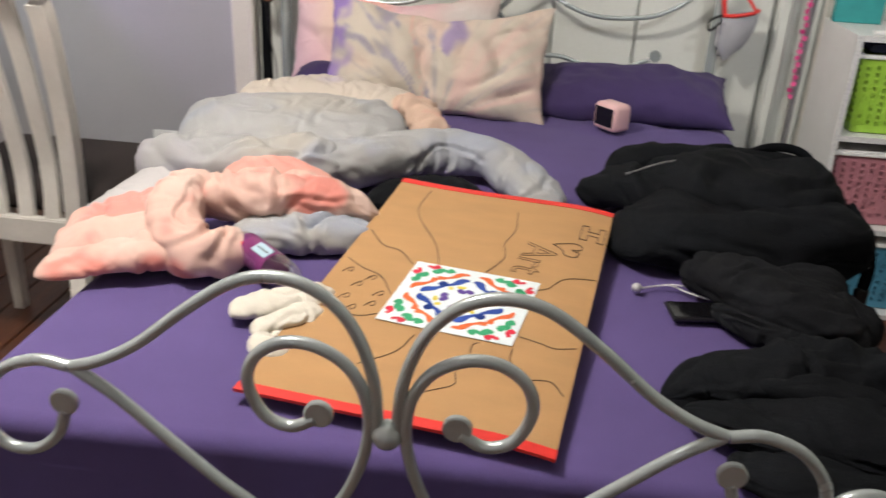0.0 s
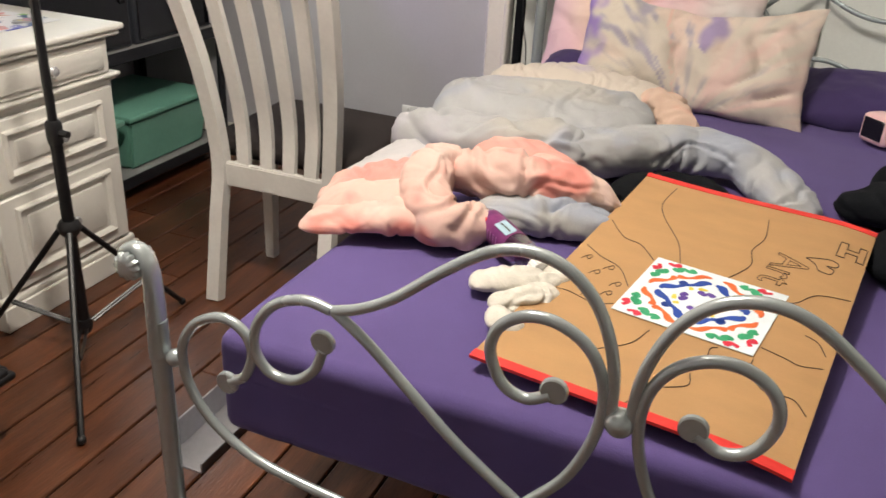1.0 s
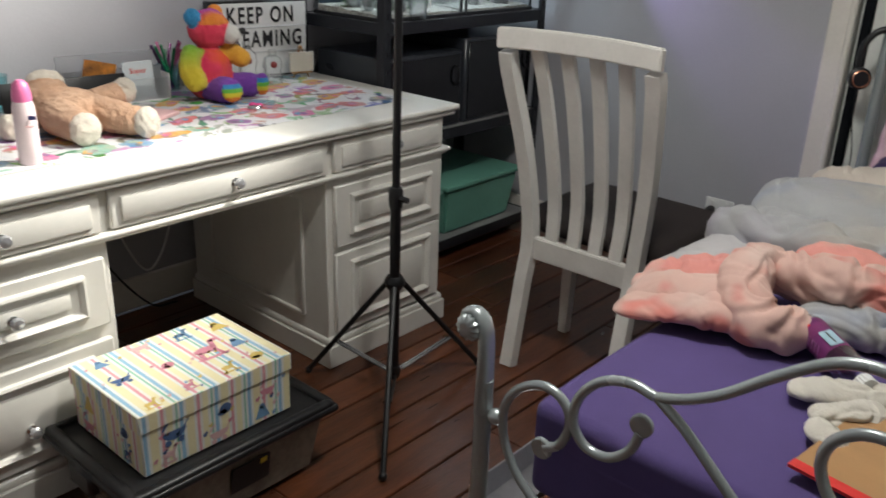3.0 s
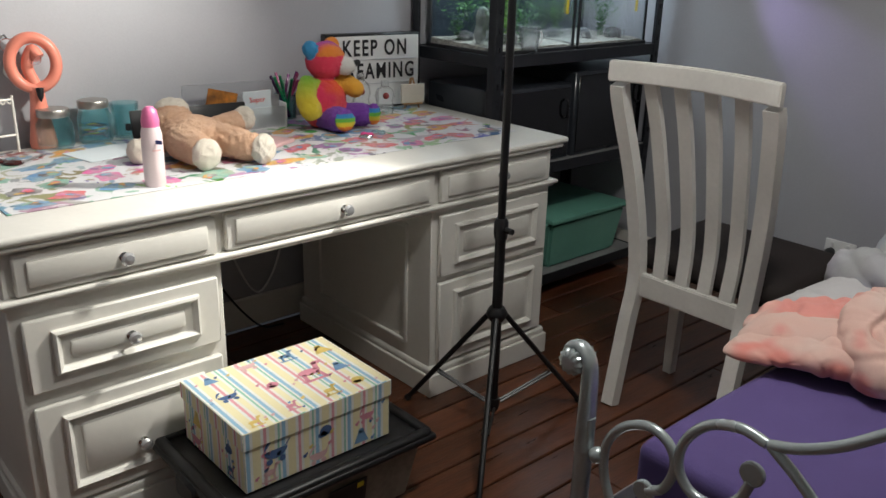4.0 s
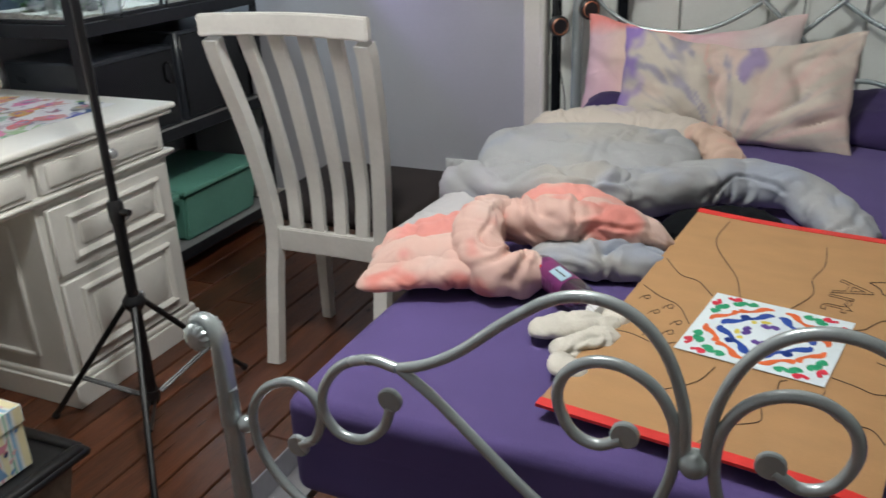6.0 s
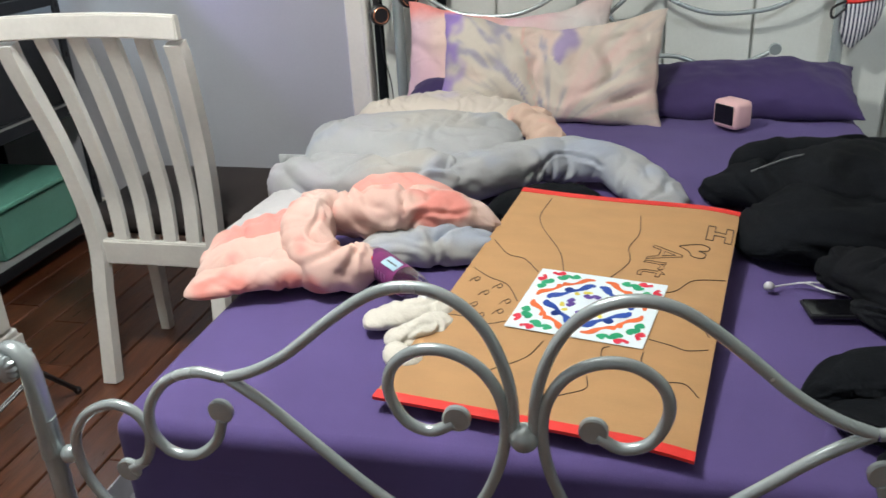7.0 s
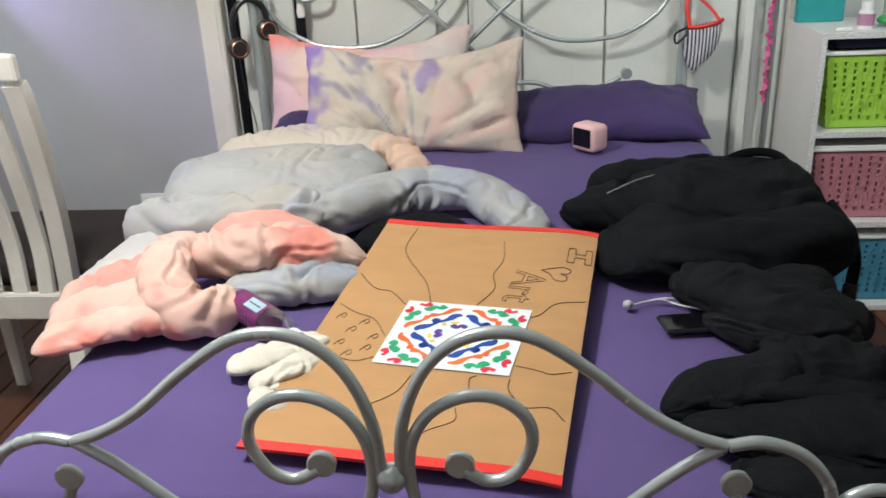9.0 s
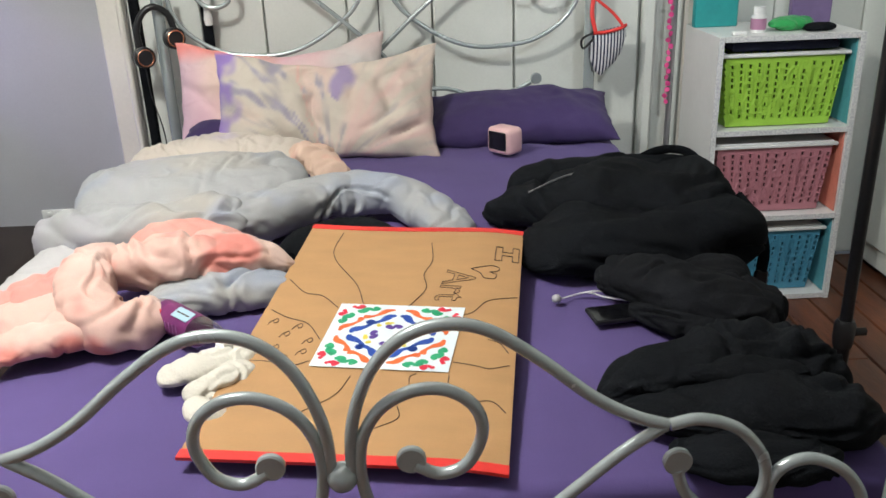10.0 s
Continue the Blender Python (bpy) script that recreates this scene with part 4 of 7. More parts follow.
# pink side: a flap spread to the foot, a roll that curls over it and another across, with a coral patch behind
folded("pink_side", [
    ([(-0.705, 0.415, 0.645), (-0.63, 0.49, 0.66), (-0.54, 0.53, 0.668), (-0.45, 0.52, 0.662)], (0.035, 0.075, 0.085, 0.06), (0.012, 0.025, 0.032, 0.03), "rose", 0.45),
    ([(-0.745, 0.555, 0.645), (-0.67, 0.60, 0.668), (-0.59, 0.645, 0.685), (-0.51, 0.665, 0.69)], (0.06, 0.075, 0.07), (0.025, 0.038, 0.042), "coral", 0.6),
    ([(-0.72, 0.49, 0.645), (-0.62, 0.56, 0.67), (-0.52, 0.60, 0.68)], (0.05, 0.07, 0.07), (0.02, 0.036, 0.042), "rose", 0.5),
    ([(-0.45, 0.705, 0.712), (-0.515, 0.685, 0.712), (-0.525, 0.615, 0.705), (-0.495, 0.545, 0.69), (-0.445, 0.515, 0.675), (-0.405, 0.55, 0.672), (-0.42, 0.605, 0.678)], (0.045, 0.05, 0.05, 0.045), (0.045, 0.05, 0.045, 0.036), "rose"),
    ([(-0.52, 0.69, 0.70), (-0.42, 0.708, 0.706), (-0.33, 0.715, 0.71), (-0.25, 0.725, 0.708), (-0.19, 0.735, 0.695), (-0.145, 0.74, 0.68)], (0.055, 0.06, 0.06, 0.052, 0.03), (0.05, 0.052, 0.05, 0.042, 0.02), "rose"),
    ([(-0.50, 0.79, 0.70), (-0.40, 0.81, 0.712), (-0.24, 0.775, 0.70)], (0.06, 0.08, 0.06), (0.045, 0.052, 0.04), "patch", 0.5),
], DYED, duvet, "pale pink cotton side with a coral wash", bed_side, dye_duvet, 17, crease=(0.016, 12, 1.2))

# ---- things on the bed ----
alarm = thing("alarm_clock", "small pink alarm clock with a dark display", "clock", (0.385, 1.66, TOP), -48)
box("body", (0.094, 0.07, 0.082), (0, 0, 0.044), PINK, alarm, "pale pink rounded body", 0.016, None, 3)
box("display", (0.070, 0.004, 0.056), (0, -0.035, 0.046), SCREEN, alarm, "black glass display", 0.004)

# the poster: a brown board, red edges, pen lines and a painted square of paper
BW, BH = 0.462, 0.785


def board_z(u, v):
    """Height of the board above its own plane: it curls a little at the far corners."""
    return 0.008 * (v * 0.5 + 0.5) ** 3 * u * u * (u < 0) + 0.0006 * math.sin(2.2 * v + u) - 0.045 * max(0.0, u - 0.55) ** 2


def board_mesh(u0, u1, v0, v1, lift=0.0, thick=0.003, n=16, m=22):
    bm = bmesh.new()
    g = {}
    for s in (0, 1):
        for i in range(n + 1):
            for j in range(m + 1):
                u, v = u0 + (u1 - u0) * i / n, v0 + (v1 - v0) * j / m
                g[s, i, j] = bm.verts.new((u * BW / 2, v * BH / 2, board_z(u, v) + lift - s * thick))
    for i in range(n):
        for j in range(m):
            bm.faces.new((g[0, i, j], g[0, i + 1, j], g[0, i + 1, j + 1], g[0, i, j + 1]))
            bm.faces.new((g[1, i, j], g[1, i, j + 1], g[1, i + 1, j + 1], g[1, i + 1, j]))
    for i in range(n):
        bm.faces.new((g[0, i, 0], g[1, i, 0], g[1, i + 1, 0], g[0, i + 1, 0]))
        bm.faces.new((g[0, i, m], g[0, i + 1, m], g[1, i + 1, m], g[1, i, m]))
    for j in range(m):
        bm.faces.new((g[0, 0, j], g[0, 0, j + 1], g[1, 0, j + 1], g[1, 0, j]))
        bm.faces.new((g[0, n, j], g[1, n, j], g[1, n, j + 1], g[0, n, j + 1]))
    return bm


poster = thing("poster_board", "brown cardboard poster with red edges and pen drawings", "poster", (0.044, 0.492, 0.676), -9)
poster.matrix_world = Matrix.Translation((0.044, 0.492, 0.674)) @ pose(0, 0, 0, 0, 0, -9) @ pose(0, 0, 0, 3.3, -0.4, 0)
part("board", board_mesh(-1, 1, -1, 1), CARD, poster)
part("red_edge", board_mesh(-1.003, 1.003, -1.004, -0.955, 0.0012, 0.0054, 16, 2), RED, poster, "red paper edge strip")
part("red_edge", board_mesh(-1.003, 1.003, 0.955, 1.004, 0.0012, 0.0054, 16, 2), RED, poster, "red paper edge strip")


def pen(points, r=0.0008, parent=None, material=None, steps=6):
    """A pen stroke on the board, through points given in the board's own halves."""
    way = []
    for p in glide([(u, v, 0) for u, v in points], steps):
        way.append(Vector((p.x * BW / 2, p.y * BH / 2, board_z(p.x, p.y) + 0.0006)))
    bm = bmesh.new()
    add_tube(bm, way, r, 5)
    return part("pen_line", bm, material or INK, parent or poster)


SHEET_C, SHEET_H, SHEET_R = (0.075, -0.155), 0.107, -2.5
for stroke in (
    [(-0.68, 0.91), (-0.69, 0.7), (-0.6, 0.55), (-0.35, 0.32), (-0.23, 0.13)],
    [(0.18, 0.8), (0.23, 0.59), (0.19, 0.43), (0.24, 0.28), (0.13, 0.09)],
    [(0.57, 0.03), (0.66, 0.07), (0.76, 0.18), (0.98, 0.24)],
    [(-0.94, 0.36), (-0.75, 0.23), (-0.59, 0.2), (-0.42, 0.09)],
    [(-0.95, 0.06), (-0.78, -0.01), (-0.6, -0.06), (-0.45, -0.19)],
    [(-0.89, -0.37), (-0.77, -0.37), (-0.58, -0.4), (-0.45, -0.36)],
    [(-0.12, -0.47), (-0.18, -0.6), (-0.37, -0.72)],
    [(0.33, -0.44), (0.29, -0.47), (0.32, -0.57)],
    [(0.56, -0.45), (0.57, -0.52), (0.67, -0.61)],
    [(0.57, -0.35), (0.74, -0.37), (0.83, -0.38), (0.96, -0.34)],
    [(0.79, -0.16), (0.88, -0.18), (0.95, -0.25)],
    [(0.02, -0.95), (0.12, -0.82), (0.28, -0.74), (0.26, -0.66)],
    [(0.96, -0.66), (0.86, -0.60), (0.70, -0.62), (0.60, -0.56)],
):
    pen(stroke)
# heart and lettering, drawn sideways
pen([(0.58, 0.50), (0.66, 0.46), (0.70, 0.41), (0.78, 0.405), (0.80, 0.45), (0.74, 0.475)], 0.0009)
pen([(0.58, 0.50), (0.68, 0.53), (0.76, 0.545), (0.82, 0.52), (0.80, 0.485), (0.74, 0.475)], 0.0009)
SERIF = [(0.77, 0.61), (0.77, 0.77), (0.83, 0.77), (0.83, 0.71), (0.92, 0.71), (0.92, 0.77), (0.975, 0.77), (0.975, 0.61), (0.92, 0.61), (0.92, 0.67), (0.83, 0.67), (0.83, 0.61)]
for a, b in zip(SERIF, SERIF[1:] + SERIF[:1]):
    pen([a, b], 0.0009, None, None, 2)
text("lettering", "Art", 0.088, (0.47 * BW / 2, 0.32 * BH / 2, board_z(0.5, 0.33) + 0.001), rot("Z", -96), INK, poster, "pen-drawn outline letters", 0.0006)
for u, v in ((-0.89, -0.04), (-0.68, -0.08), (-0.75, -0.15), (-0.78, -0.26), (-0.55, -0.2), (-0.56, -0.29), (-0.68, -0.34)):
    pen([(u, v), (u + 0.03, v + 0.02), (u + 0.05, v), (u + 0.03, v - 0.02), (u, v), (u - 0.02, v - 0.03)], 0.0007, None, None, 4)

sheet = box("painted_sheet", (2.14 * SHEET_H, 1.94 * SHEET_H, 0.0006), (0, 0, 0), WHITE, poster, "white paper square with bright painted squiggles", 0)
sheet.matrix_basis = pose(SHEET_C[0] * BW / 2, SHEET_C[1] * BH / 2, board_z(0, -0.2) + 0.0022, 0, 0, SHEET_R)
PAINT = {k: mat("paint_" + k, c, 0.55, vary=0.06) for k, c in dict(blue=(0.01, 0.06, 0.36), orange=(0.78, 0.14, 0.03), green=(0.02, 0.36, 0.16), red=(0.68, 0.015, 0.05), yellow=(0.75, 0.62, 0.08), purple=(0.10, 0.04, 0.30)).items()}


def daub(colour, points, r):
    bm = bmesh.new()
    way = glide([(1.07 * x * SHEET_H, 0.97 * y * SHEET_H, 0.0004) for x, y in points], 5)
    n = len(way)
    left, right = [], []
    for i, p in enumerate(way):
        t = (way[min(i + 1, n - 1)] - way[max(i - 1, 0)]).normalized()
        s = Vector((-t.y, t.x, 0)) * r * SHEET_H * (0.85 + 0.3 * math.sin(0.5 * i + 1)) * (0.6 if i in (0, n - 1) else 1)
        left.append(bm.verts.new(p + s))
        right.append(bm.verts.new(p - s))
    for i in range(n - 1):
        bm.faces.new((left[i], right[i], right[i + 1], left[i + 1]))
    got = bmesh.ops.extrude_face_region(bm, geom=bm.faces[:])
    bmesh.ops.translate(bm, vec=(0, 0, 0.0003), verts=[v for v in got["geom"] if isinstance(v, bmesh.types.BMVert)])
    bmesh.ops.recalc_face_normals(bm, faces=bm.faces)
    part("painted_stroke", bm, PAINT[colour], sheet)


for q in range(4):
    c, s = (1, 0, -1, 0)[q], (0, 1, 0, -1)[q]

    def turned(points):
        return [(c * x - s * y, s * x + c * y) for x, y in points]

    for m in (1, -1):
        def mirrored(points):
            return turned([(m * x, y) for x, y in points])

        daub("blue", mirrored([(0.45, 0.42), (0.33, 0.38), (0.22, 0.46), (0.13, 0.60), (0.03, 0.63)]), 0.064)
        daub("orange", mirrored([(0.54, 0.56), (0.42, 0.58), (0.31, 0.66), (0.21, 0.79), (0.08, 0.82)]), 0.052)
        daub("green", mirrored([(0.36, 0.90), (0.43, 0.81), (0.52, 0.84), (0.60, 0.75), (0.68, 0.77)]), 0.064)
        daub("red", mirrored([(0.60, 0.95), (0.69, 0.87), (0.79, 0.91)]), 0.058)
    daub("yellow", turned([(-0.16, 0.36), (-0.02, 0.39)]), 0.036)
    daub("yellow", turned([(0.26, 0.22), (0.34, 0.27)]), 0.036)
    daub("purple", turned([(-0.12, 0.30), (-0.02, 0.22), (0.02, 0.30), (0.12, 0.24)]), 0.048)

tagged(softly("black_cloth", [((-0.08, 0.93, 0.655), (0.13, 0.09, 0.035), 20), ([(-0.20, 0.86, 0.65), (-0.06, 0.96, 0.68), (0.05, 0.92, 0.66)], 0.025)], BLACK_C, 0.01, 0.008, 12), "crumpled black cloth tucked under the poster's edge", "cloth")
def flat_sheet(x, y):
    return TOP + 0 * x


sock = thing("sock", "crumpled cream cotton sock on the purple sheet", "sock", (0, 0, 0))
KNIT = dict(crease=(0.013, 24, 0.5), dents=0.005, step=0.003, segs=52, full=2.0)
folded("leg", [
    ([(-0.335, 0.372, 0.646), (-0.29, 0.38, 0.652), (-0.235, 0.39, 0.656), (-0.175, 0.402, 0.656)], (0.032, 0.036, 0.030, 0.020), (0.010, 0.018, 0.020, 0.018), ""),
    ([(-0.235, 0.445, 0.656), (-0.20, 0.428, 0.660), (-0.165, 0.41, 0.658)], (0.018, 0.022, 0.018), (0.015, 0.018), ""),
], CREAM, sock, "slack folded leg", flat_sheet, None, 4, cap=0.014, **KNIT)
folded("foot", [
    ([(-0.185, 0.385, 0.652), (-0.215, 0.335, 0.656), (-0.275, 0.300, 0.648)], (0.026, 0.032, 0.026), (0.016, 0.020, 0.012), ""),
    ([(-0.255, 0.295, 0.648), (-0.235, 0.255, 0.650), (-0.195, 0.235, 0.648)], (0.020, 0.026, 0.018), (0.011, 0.015), ""),
], CREAM, sock, "twisted toe end", flat_sheet, None, 24, cap=0.02, **KNIT)

# a clear bottle on its side with a purple label
bottle = thing("bottle", "clear plastic bottle with a purple label lying on its side", "bottle", (-0.309, 0.509, TOP + 0.03), 135)
ax = rot("Y", 90)
thin = (0.78, 0.78, 1)
lathe("body", [(0.0, 0.105), (0.028, 0.105), (0.035, 0.096), (0.0365, 0.085), (0.035, 0.078), (0.0365, 0.07), (0.0365, -0.06), (0.03, -0.085), (0.015, -0.105), (0.014, -0.115)], (0, 0, 0), glassy("clear_plastic", (0.85, 0.85, 0.9), 0.06, 0.45), bottle, "clear shiny plastic", 24, ax, thin)
lathe("label", [(0.0, -0.03), (0.0372, -0.03), (0.0374, -0.028), (0.0374, 0.078), (0.0372, 0.08), (0.0, 0.08)], (0, 0, 0), mat("purple_label", (0.10, 0.012, 0.10), 0.4, vary=0.3, scale=25, second=(0.22, 0.03, 0.14)), bottle, "dark purple printed label", 24, ax, thin, cap=False)
lathe("cap", [(0.0, -0.128), (0.0165, -0.128), (0.0165, -0.105), (0.0, -0.104)], (0, 0, 0), WHITE_P, bottle, "white ribbed cap", 36, ax, ripple=0.04, flutes=18)
PRINT = mat("mauve_print", (0.45, 0.22, 0.42), 0.5)
for i in range(5):
    box("print_line", (0.003, 0.0012, 0.02), (0.045 - i * 0.012, 0.0288, 0.003), PRINT, bottle, "", 0.0004)
box("label_patch", (0.05, 0.024, 0.0015), (0.0, 0.009, 0.0282), mat("pale_blue_label", (0.45, 0.65, 0.75), 0.4), bottle, "pale blue label panel", 0.0005, rot("X", -18))
for i in range(3):
    box("print_line", (0.011, 0.003, 0.0006), (-0.013 + i * 0.013, 0.009, 0.0292), INK, bottle, "", 0.0002, rot("X", -18))
box("label_patch", (0.018, 0.0015, 0.016), (0.066, 0.0235, 0.0175), RED, bottle, "red label mark", 0.0005, rot("X", 37))

# ---- black bag and clothes ----
bag = thing("duffel_bag", "large soft black duffel bag lying on the bed", "bag", (0, 0, 0))
folded("body", [
    ([(0.265, 1.07, 0.655), (0.36, 1.03, 0.69), (0.50, 0.97, 0.705), (0.65, 0.93, 0.71), (0.815, 0.91, 0.70)], (0.035, 0.09, 0.155, 0.17, 0.15), (0.02, 0.05, 0.082, 0.085, 0.075), ""),
    ([(0.315, 0.775, 0.650), (0.42, 0.785, 0.682), (0.55, 0.79, 0.70), (0.70, 0.80, 0.70), (0.80, 0.84, 0.69)], (0.10, 0.13, 0.135, 0.125), (0.022, 0.056, 0.068, 0.062), ""),
    ([(0.33, 1.12, 0.68), (0.46, 1.12, 0.715), (0.60, 1.06, 0.735), (0.79, 1.0, 0.72)], (0.05, 0.06, 0.06), (0.04, 0.045, 0.045), ""),
    ([(0.46, 0.90, 0.725), (0.60, 0.86, 0.738), (0.76, 0.83, 0.725)], (0.03, 0.035, 0.03), (0.025, 0.028), ""),
], BLACK_C, bag, "slack black cloth body", flat_sheet, None, 6, crease=(0.016, 8, 1.5), dents=0.016, full=2.8)
tube("zip", [(0.36, 0.955, 0.742), (0.45, 0.975, 0.772), (0.55, 0.985, 0.782), (0.62, 0.985, 0.783)], 0.002, STEEL, bag, "grey zip", 6, 8, 0.5)
tube("strap", [(0.62, 1.07, 0.765), (0.68, 1.05, 0.80), (0.74, 1.03, 0.80), (0.78, 1.0, 0.765)], 0.011, BLACK_C, bag, "black webbing handle", 8, 8, 0.3)
tube("strap", [(0.81, 0.88, 0.74), (0.835, 0.82, 0.70), (0.84, 0.78, 0.65), (0.835, 0.77, 0.60)], 0.012, BLACK_C, bag, "hanging webbing strap", 8, 8, 0.3)
box("buckle", (0.03, 0.012, 0.04), (0.835, 0.77, 0.585), BLACK, bag, "black plastic buckle", 0.004)
box("tag", (0.010, 0.004, 0.008), (0.655, 0.70, 0.728), RED, bag, "small red cloth tag", 0.001, rot("X", -35))
jacket = thing("jacket", "crumpled charcoal jersey jacket beside the bag", "jacket", (0, 0, 0))
SOFT = dict(crease=(0.015, 15, 1.3), cap=0.05)
folded("body", [
    ([(0.47, 0.67, 0.66), (0.535, 0.59, 0.68), (0.595, 0.51, 0.682), (0.66, 0.455, 0.67), (0.72, 0.42, 0.65)], (0.05, 0.07, 0.07, 0.05), (0.03, 0.048, 0.045, 0.03), ""),
    ([(0.50, 0.55, 0.65), (0.55, 0.47, 0.66), (0.61, 0.43, 0.66), (0.67, 0.40, 0.648)], (0.04, 0.05, 0.045), (0.02, 0.034, 0.025), ""),
    ([(0.60, 0.62, 0.675), (0.67, 0.60, 0.675), (0.73, 0.57, 0.66)], (0.05, 0.06, 0.05), (0.03, 0.035), ""),
], BLACK_D, jacket, "", flat_sheet, None, 8, **SOFT)
folded("sleeve", [
    ([(0.57, 0.57, 0.68), (0.65, 0.53, 0.685), (0.71, 0.49, 0.67), (0.745, 0.45, 0.65)], (0.04, 0.05, 0.04), (0.03, 0.034, 0.02), ""),
    ([(0.64, 0.47, 0.69), (0.68, 0.43, 0.685), (0.70, 0.39, 0.66)], (0.02, 0.03, 0.025), (0.014, 0.018), ""),
], BLACK_D, jacket, "", flat_sheet, None, 18, **SOFT)


def bed_edge(x, y):
    return TOP - np.minimum(0.14, 6.0 * np.clip(x - 0.745, 0, None) ** 2 + 0.5 * np.clip(x - 0.745, 0, None))


hooded = thing("hooded_top", "black hooded top heaped at the bed's corner", "clothing", (0, 0, 0))
folded("body", [
    ([(0.39, 0.205, 0.65), (0.49, 0.165, 0.662), (0.60, 0.15, 0.672), (0.70, 0.165, 0.655), (0.77, 0.20, 0.61)], (0.03, 0.06, 0.08, 0.075, 0.045), (0.018, 0.032, 0.042, 0.04, 0.03), ""),
    ([(0.44, 0.115, 0.645), (0.50, 0.07, 0.652), (0.58, 0.06, 0.655), (0.66, 0.09, 0.645)], (0.035, 0.05, 0.05, 0.04), (0.015, 0.026, 0.025), ""),
], BLACK_C, hooded, "", bed_edge, None, 11, **SOFT)
folded("hood", [
    ([(0.365, 0.235, 0.65), (0.45, 0.255, 0.67), (0.56, 0.265, 0.685), (0.67, 0.27, 0.68), (0.765, 0.27, 0.635)], (0.03, 0.055, 0.07, 0.07, 0.045), (0.018, 0.034, 0.045, 0.042, 0.03), ""),
], BLACK_C, hooded, "", bed_edge, None, 23, **SOFT)
folded("sleeve", [
    ([(0.47, 0.23, 0.69), (0.57, 0.205, 0.705), (0.68, 0.215, 0.69)], (0.02, 0.03, 0.025), (0.012, 0.016), ""),
], BLACK_C, hooded, "", bed_edge, None, 37, **SOFT)
phone = thing("phone", "black smartphone lying on the purple sheet", "phone", (0.475, 0.525, TOP + 0.002), 8)
box("body", (0.125, 0.062, 0.008), (0, 0, 0.004), BLACK, phone, "", 0.003, None, 2)
box("screen", (0.118, 0.056, 0.001), (0, 0, 0.0086), SCREEN, phone, "black glass screen", 0)
buds = thing("earphones", "white wired earphones on the purple sheet", "earphones", (0, 0, 0))
tube("cable", [(0.372, 0.597, TOP + 0.006), (0.40, 0.615, TOP + 0.004), (0.43, 0.62, TOP + 0.006), (0.46, 0.60, TOP + 0.004), (0.495, 0.565, TOP + 0.012)], 0.0018, WHITE_P, buds, "thin white cable", 6)
tube("cable", [(0.415, 0.618, TOP + 0.006), (0.44, 0.612, TOP + 0.012), (0.47, 0.615, TOP + 0.008), (0.50, 0.60, TOP + 0.014)], 0.0018, WHITE_P, buds, "thin white cable", 6)
ball("earbud", 0.0095, (0.364, 0.592, TOP + 0.0095), mat("grey_bud", (0.5, 0.5, 0.52), 0.4), buds, "grey round earbud", (1, 1, 0.9))

# ---- by the bed head ----
ear = thing("headphones", "black and copper headphones hung on the bed post", "headphones", (-0.745, 2.075, 1.0), 20)
tube("headband", [(-0.05, 0, -0.07), (-0.055, 0, 0.0), (-0.03, 0, 0.055), (0.01, 0, 0.075), (0.05, 0, 0.05), (0.065, 0, 0.0)], 0.011, BLACK, ear, "padded black headband", 10)
for x, z in ((-0.045, -0.085), (0.06, -0.03)):
    cup = lathe("ear_cup", [(0.0, -0.018), (0.03, -0.018), (0.036, -0.008), (0.036, 0.012), (0.026, 0.02), (0.0, 0.02)], (x, -0.01, z), BLACK, ear, "black padded ear cup", 22, rot("X", 90) @ rot("Y", 15))
    lathe("ring", [(0.024, 0.0195), (0.027, 0.021), (0.029, 0.0195)], (x, -0.01, z), mat("copper", (0.75, 0.33, 0.2), 0.25, 0.9), cup, "copper ring", 22, rot("X", 90) @ rot("Y", 15), cap=False)
tube("cable", [(-0.045, -0.01, -0.12), (-0.04, -0.005, -0.22), (-0.02, 0, -0.33), (-0.015, 0.01, -0.42)], 0.0022, BLACK, ear, "thin black cable", 6)
# a dark strap with a white clip behind the head rails
strap = thing("strap", "black webbing strap with a white clip behind the headboard", "strap", (-0.585, 2.165, 0))
box("band", (0.035, 0.006, 0.46), (0, 0, 1.02), BLACK_C, strap, "", 0.002)
lathe("clip", [(0.0, -0.05), (0.012, -0.05), (0.016, -0.03), (0.011, 0.0), (0.016, 0.03), (0.014, 0.045), (0.0, 0.05)], (0.008, -0.014, 1.05), WHITE_P, strap, "white plastic clip", 14)
tagged(tube("cord", [(0.005, 2.19, 1.6), (0.005, 2.19, 1.2), (0.004, 2.19, 0.88)], 0.0022, BLACK, None, "thin black cord down the white wall", 6), category="cord")
# striped pouch with red straps, hung on the other post
pouch = thing("pouch", "blue and white striped pouch with red trim, hanging", "pouch", (0.795, 2.085, 0.885))
STRIPE = mat("stripe_cotton", (0.75, 0.75, 0.78), 0.9, vary=0.05)
tree, bsdf = nodes_of(STRIPE)
wave, rampn = tree.nodes.new("ShaderNodeTexWave"), tree.nodes.new("ShaderNodeValToRGB")
wave.inputs["Scale"].default_value = 28
rampn.color_ramp.elements[0].position, rampn.color_ramp.elements[1].position = 0.46, 0.54
rampn.color_ramp.elements[0].color, rampn.color_ramp.elements[1].color = (0.02, 0.025, 0.06, 1), (0.7, 0.7, 0.72, 1)
co = tree.nodes.new("ShaderNodeTexCoord")
tree.links.new(co.outputs["Object"], wave.inputs["Vector"])
tree.links.new(wave.outputs["Fac"], rampn.inputs["Fac"])
tree.links.new(rampn.outputs["Color"], bsdf.inputs["Base Color"])
bm = bmesh.new()
rings = []
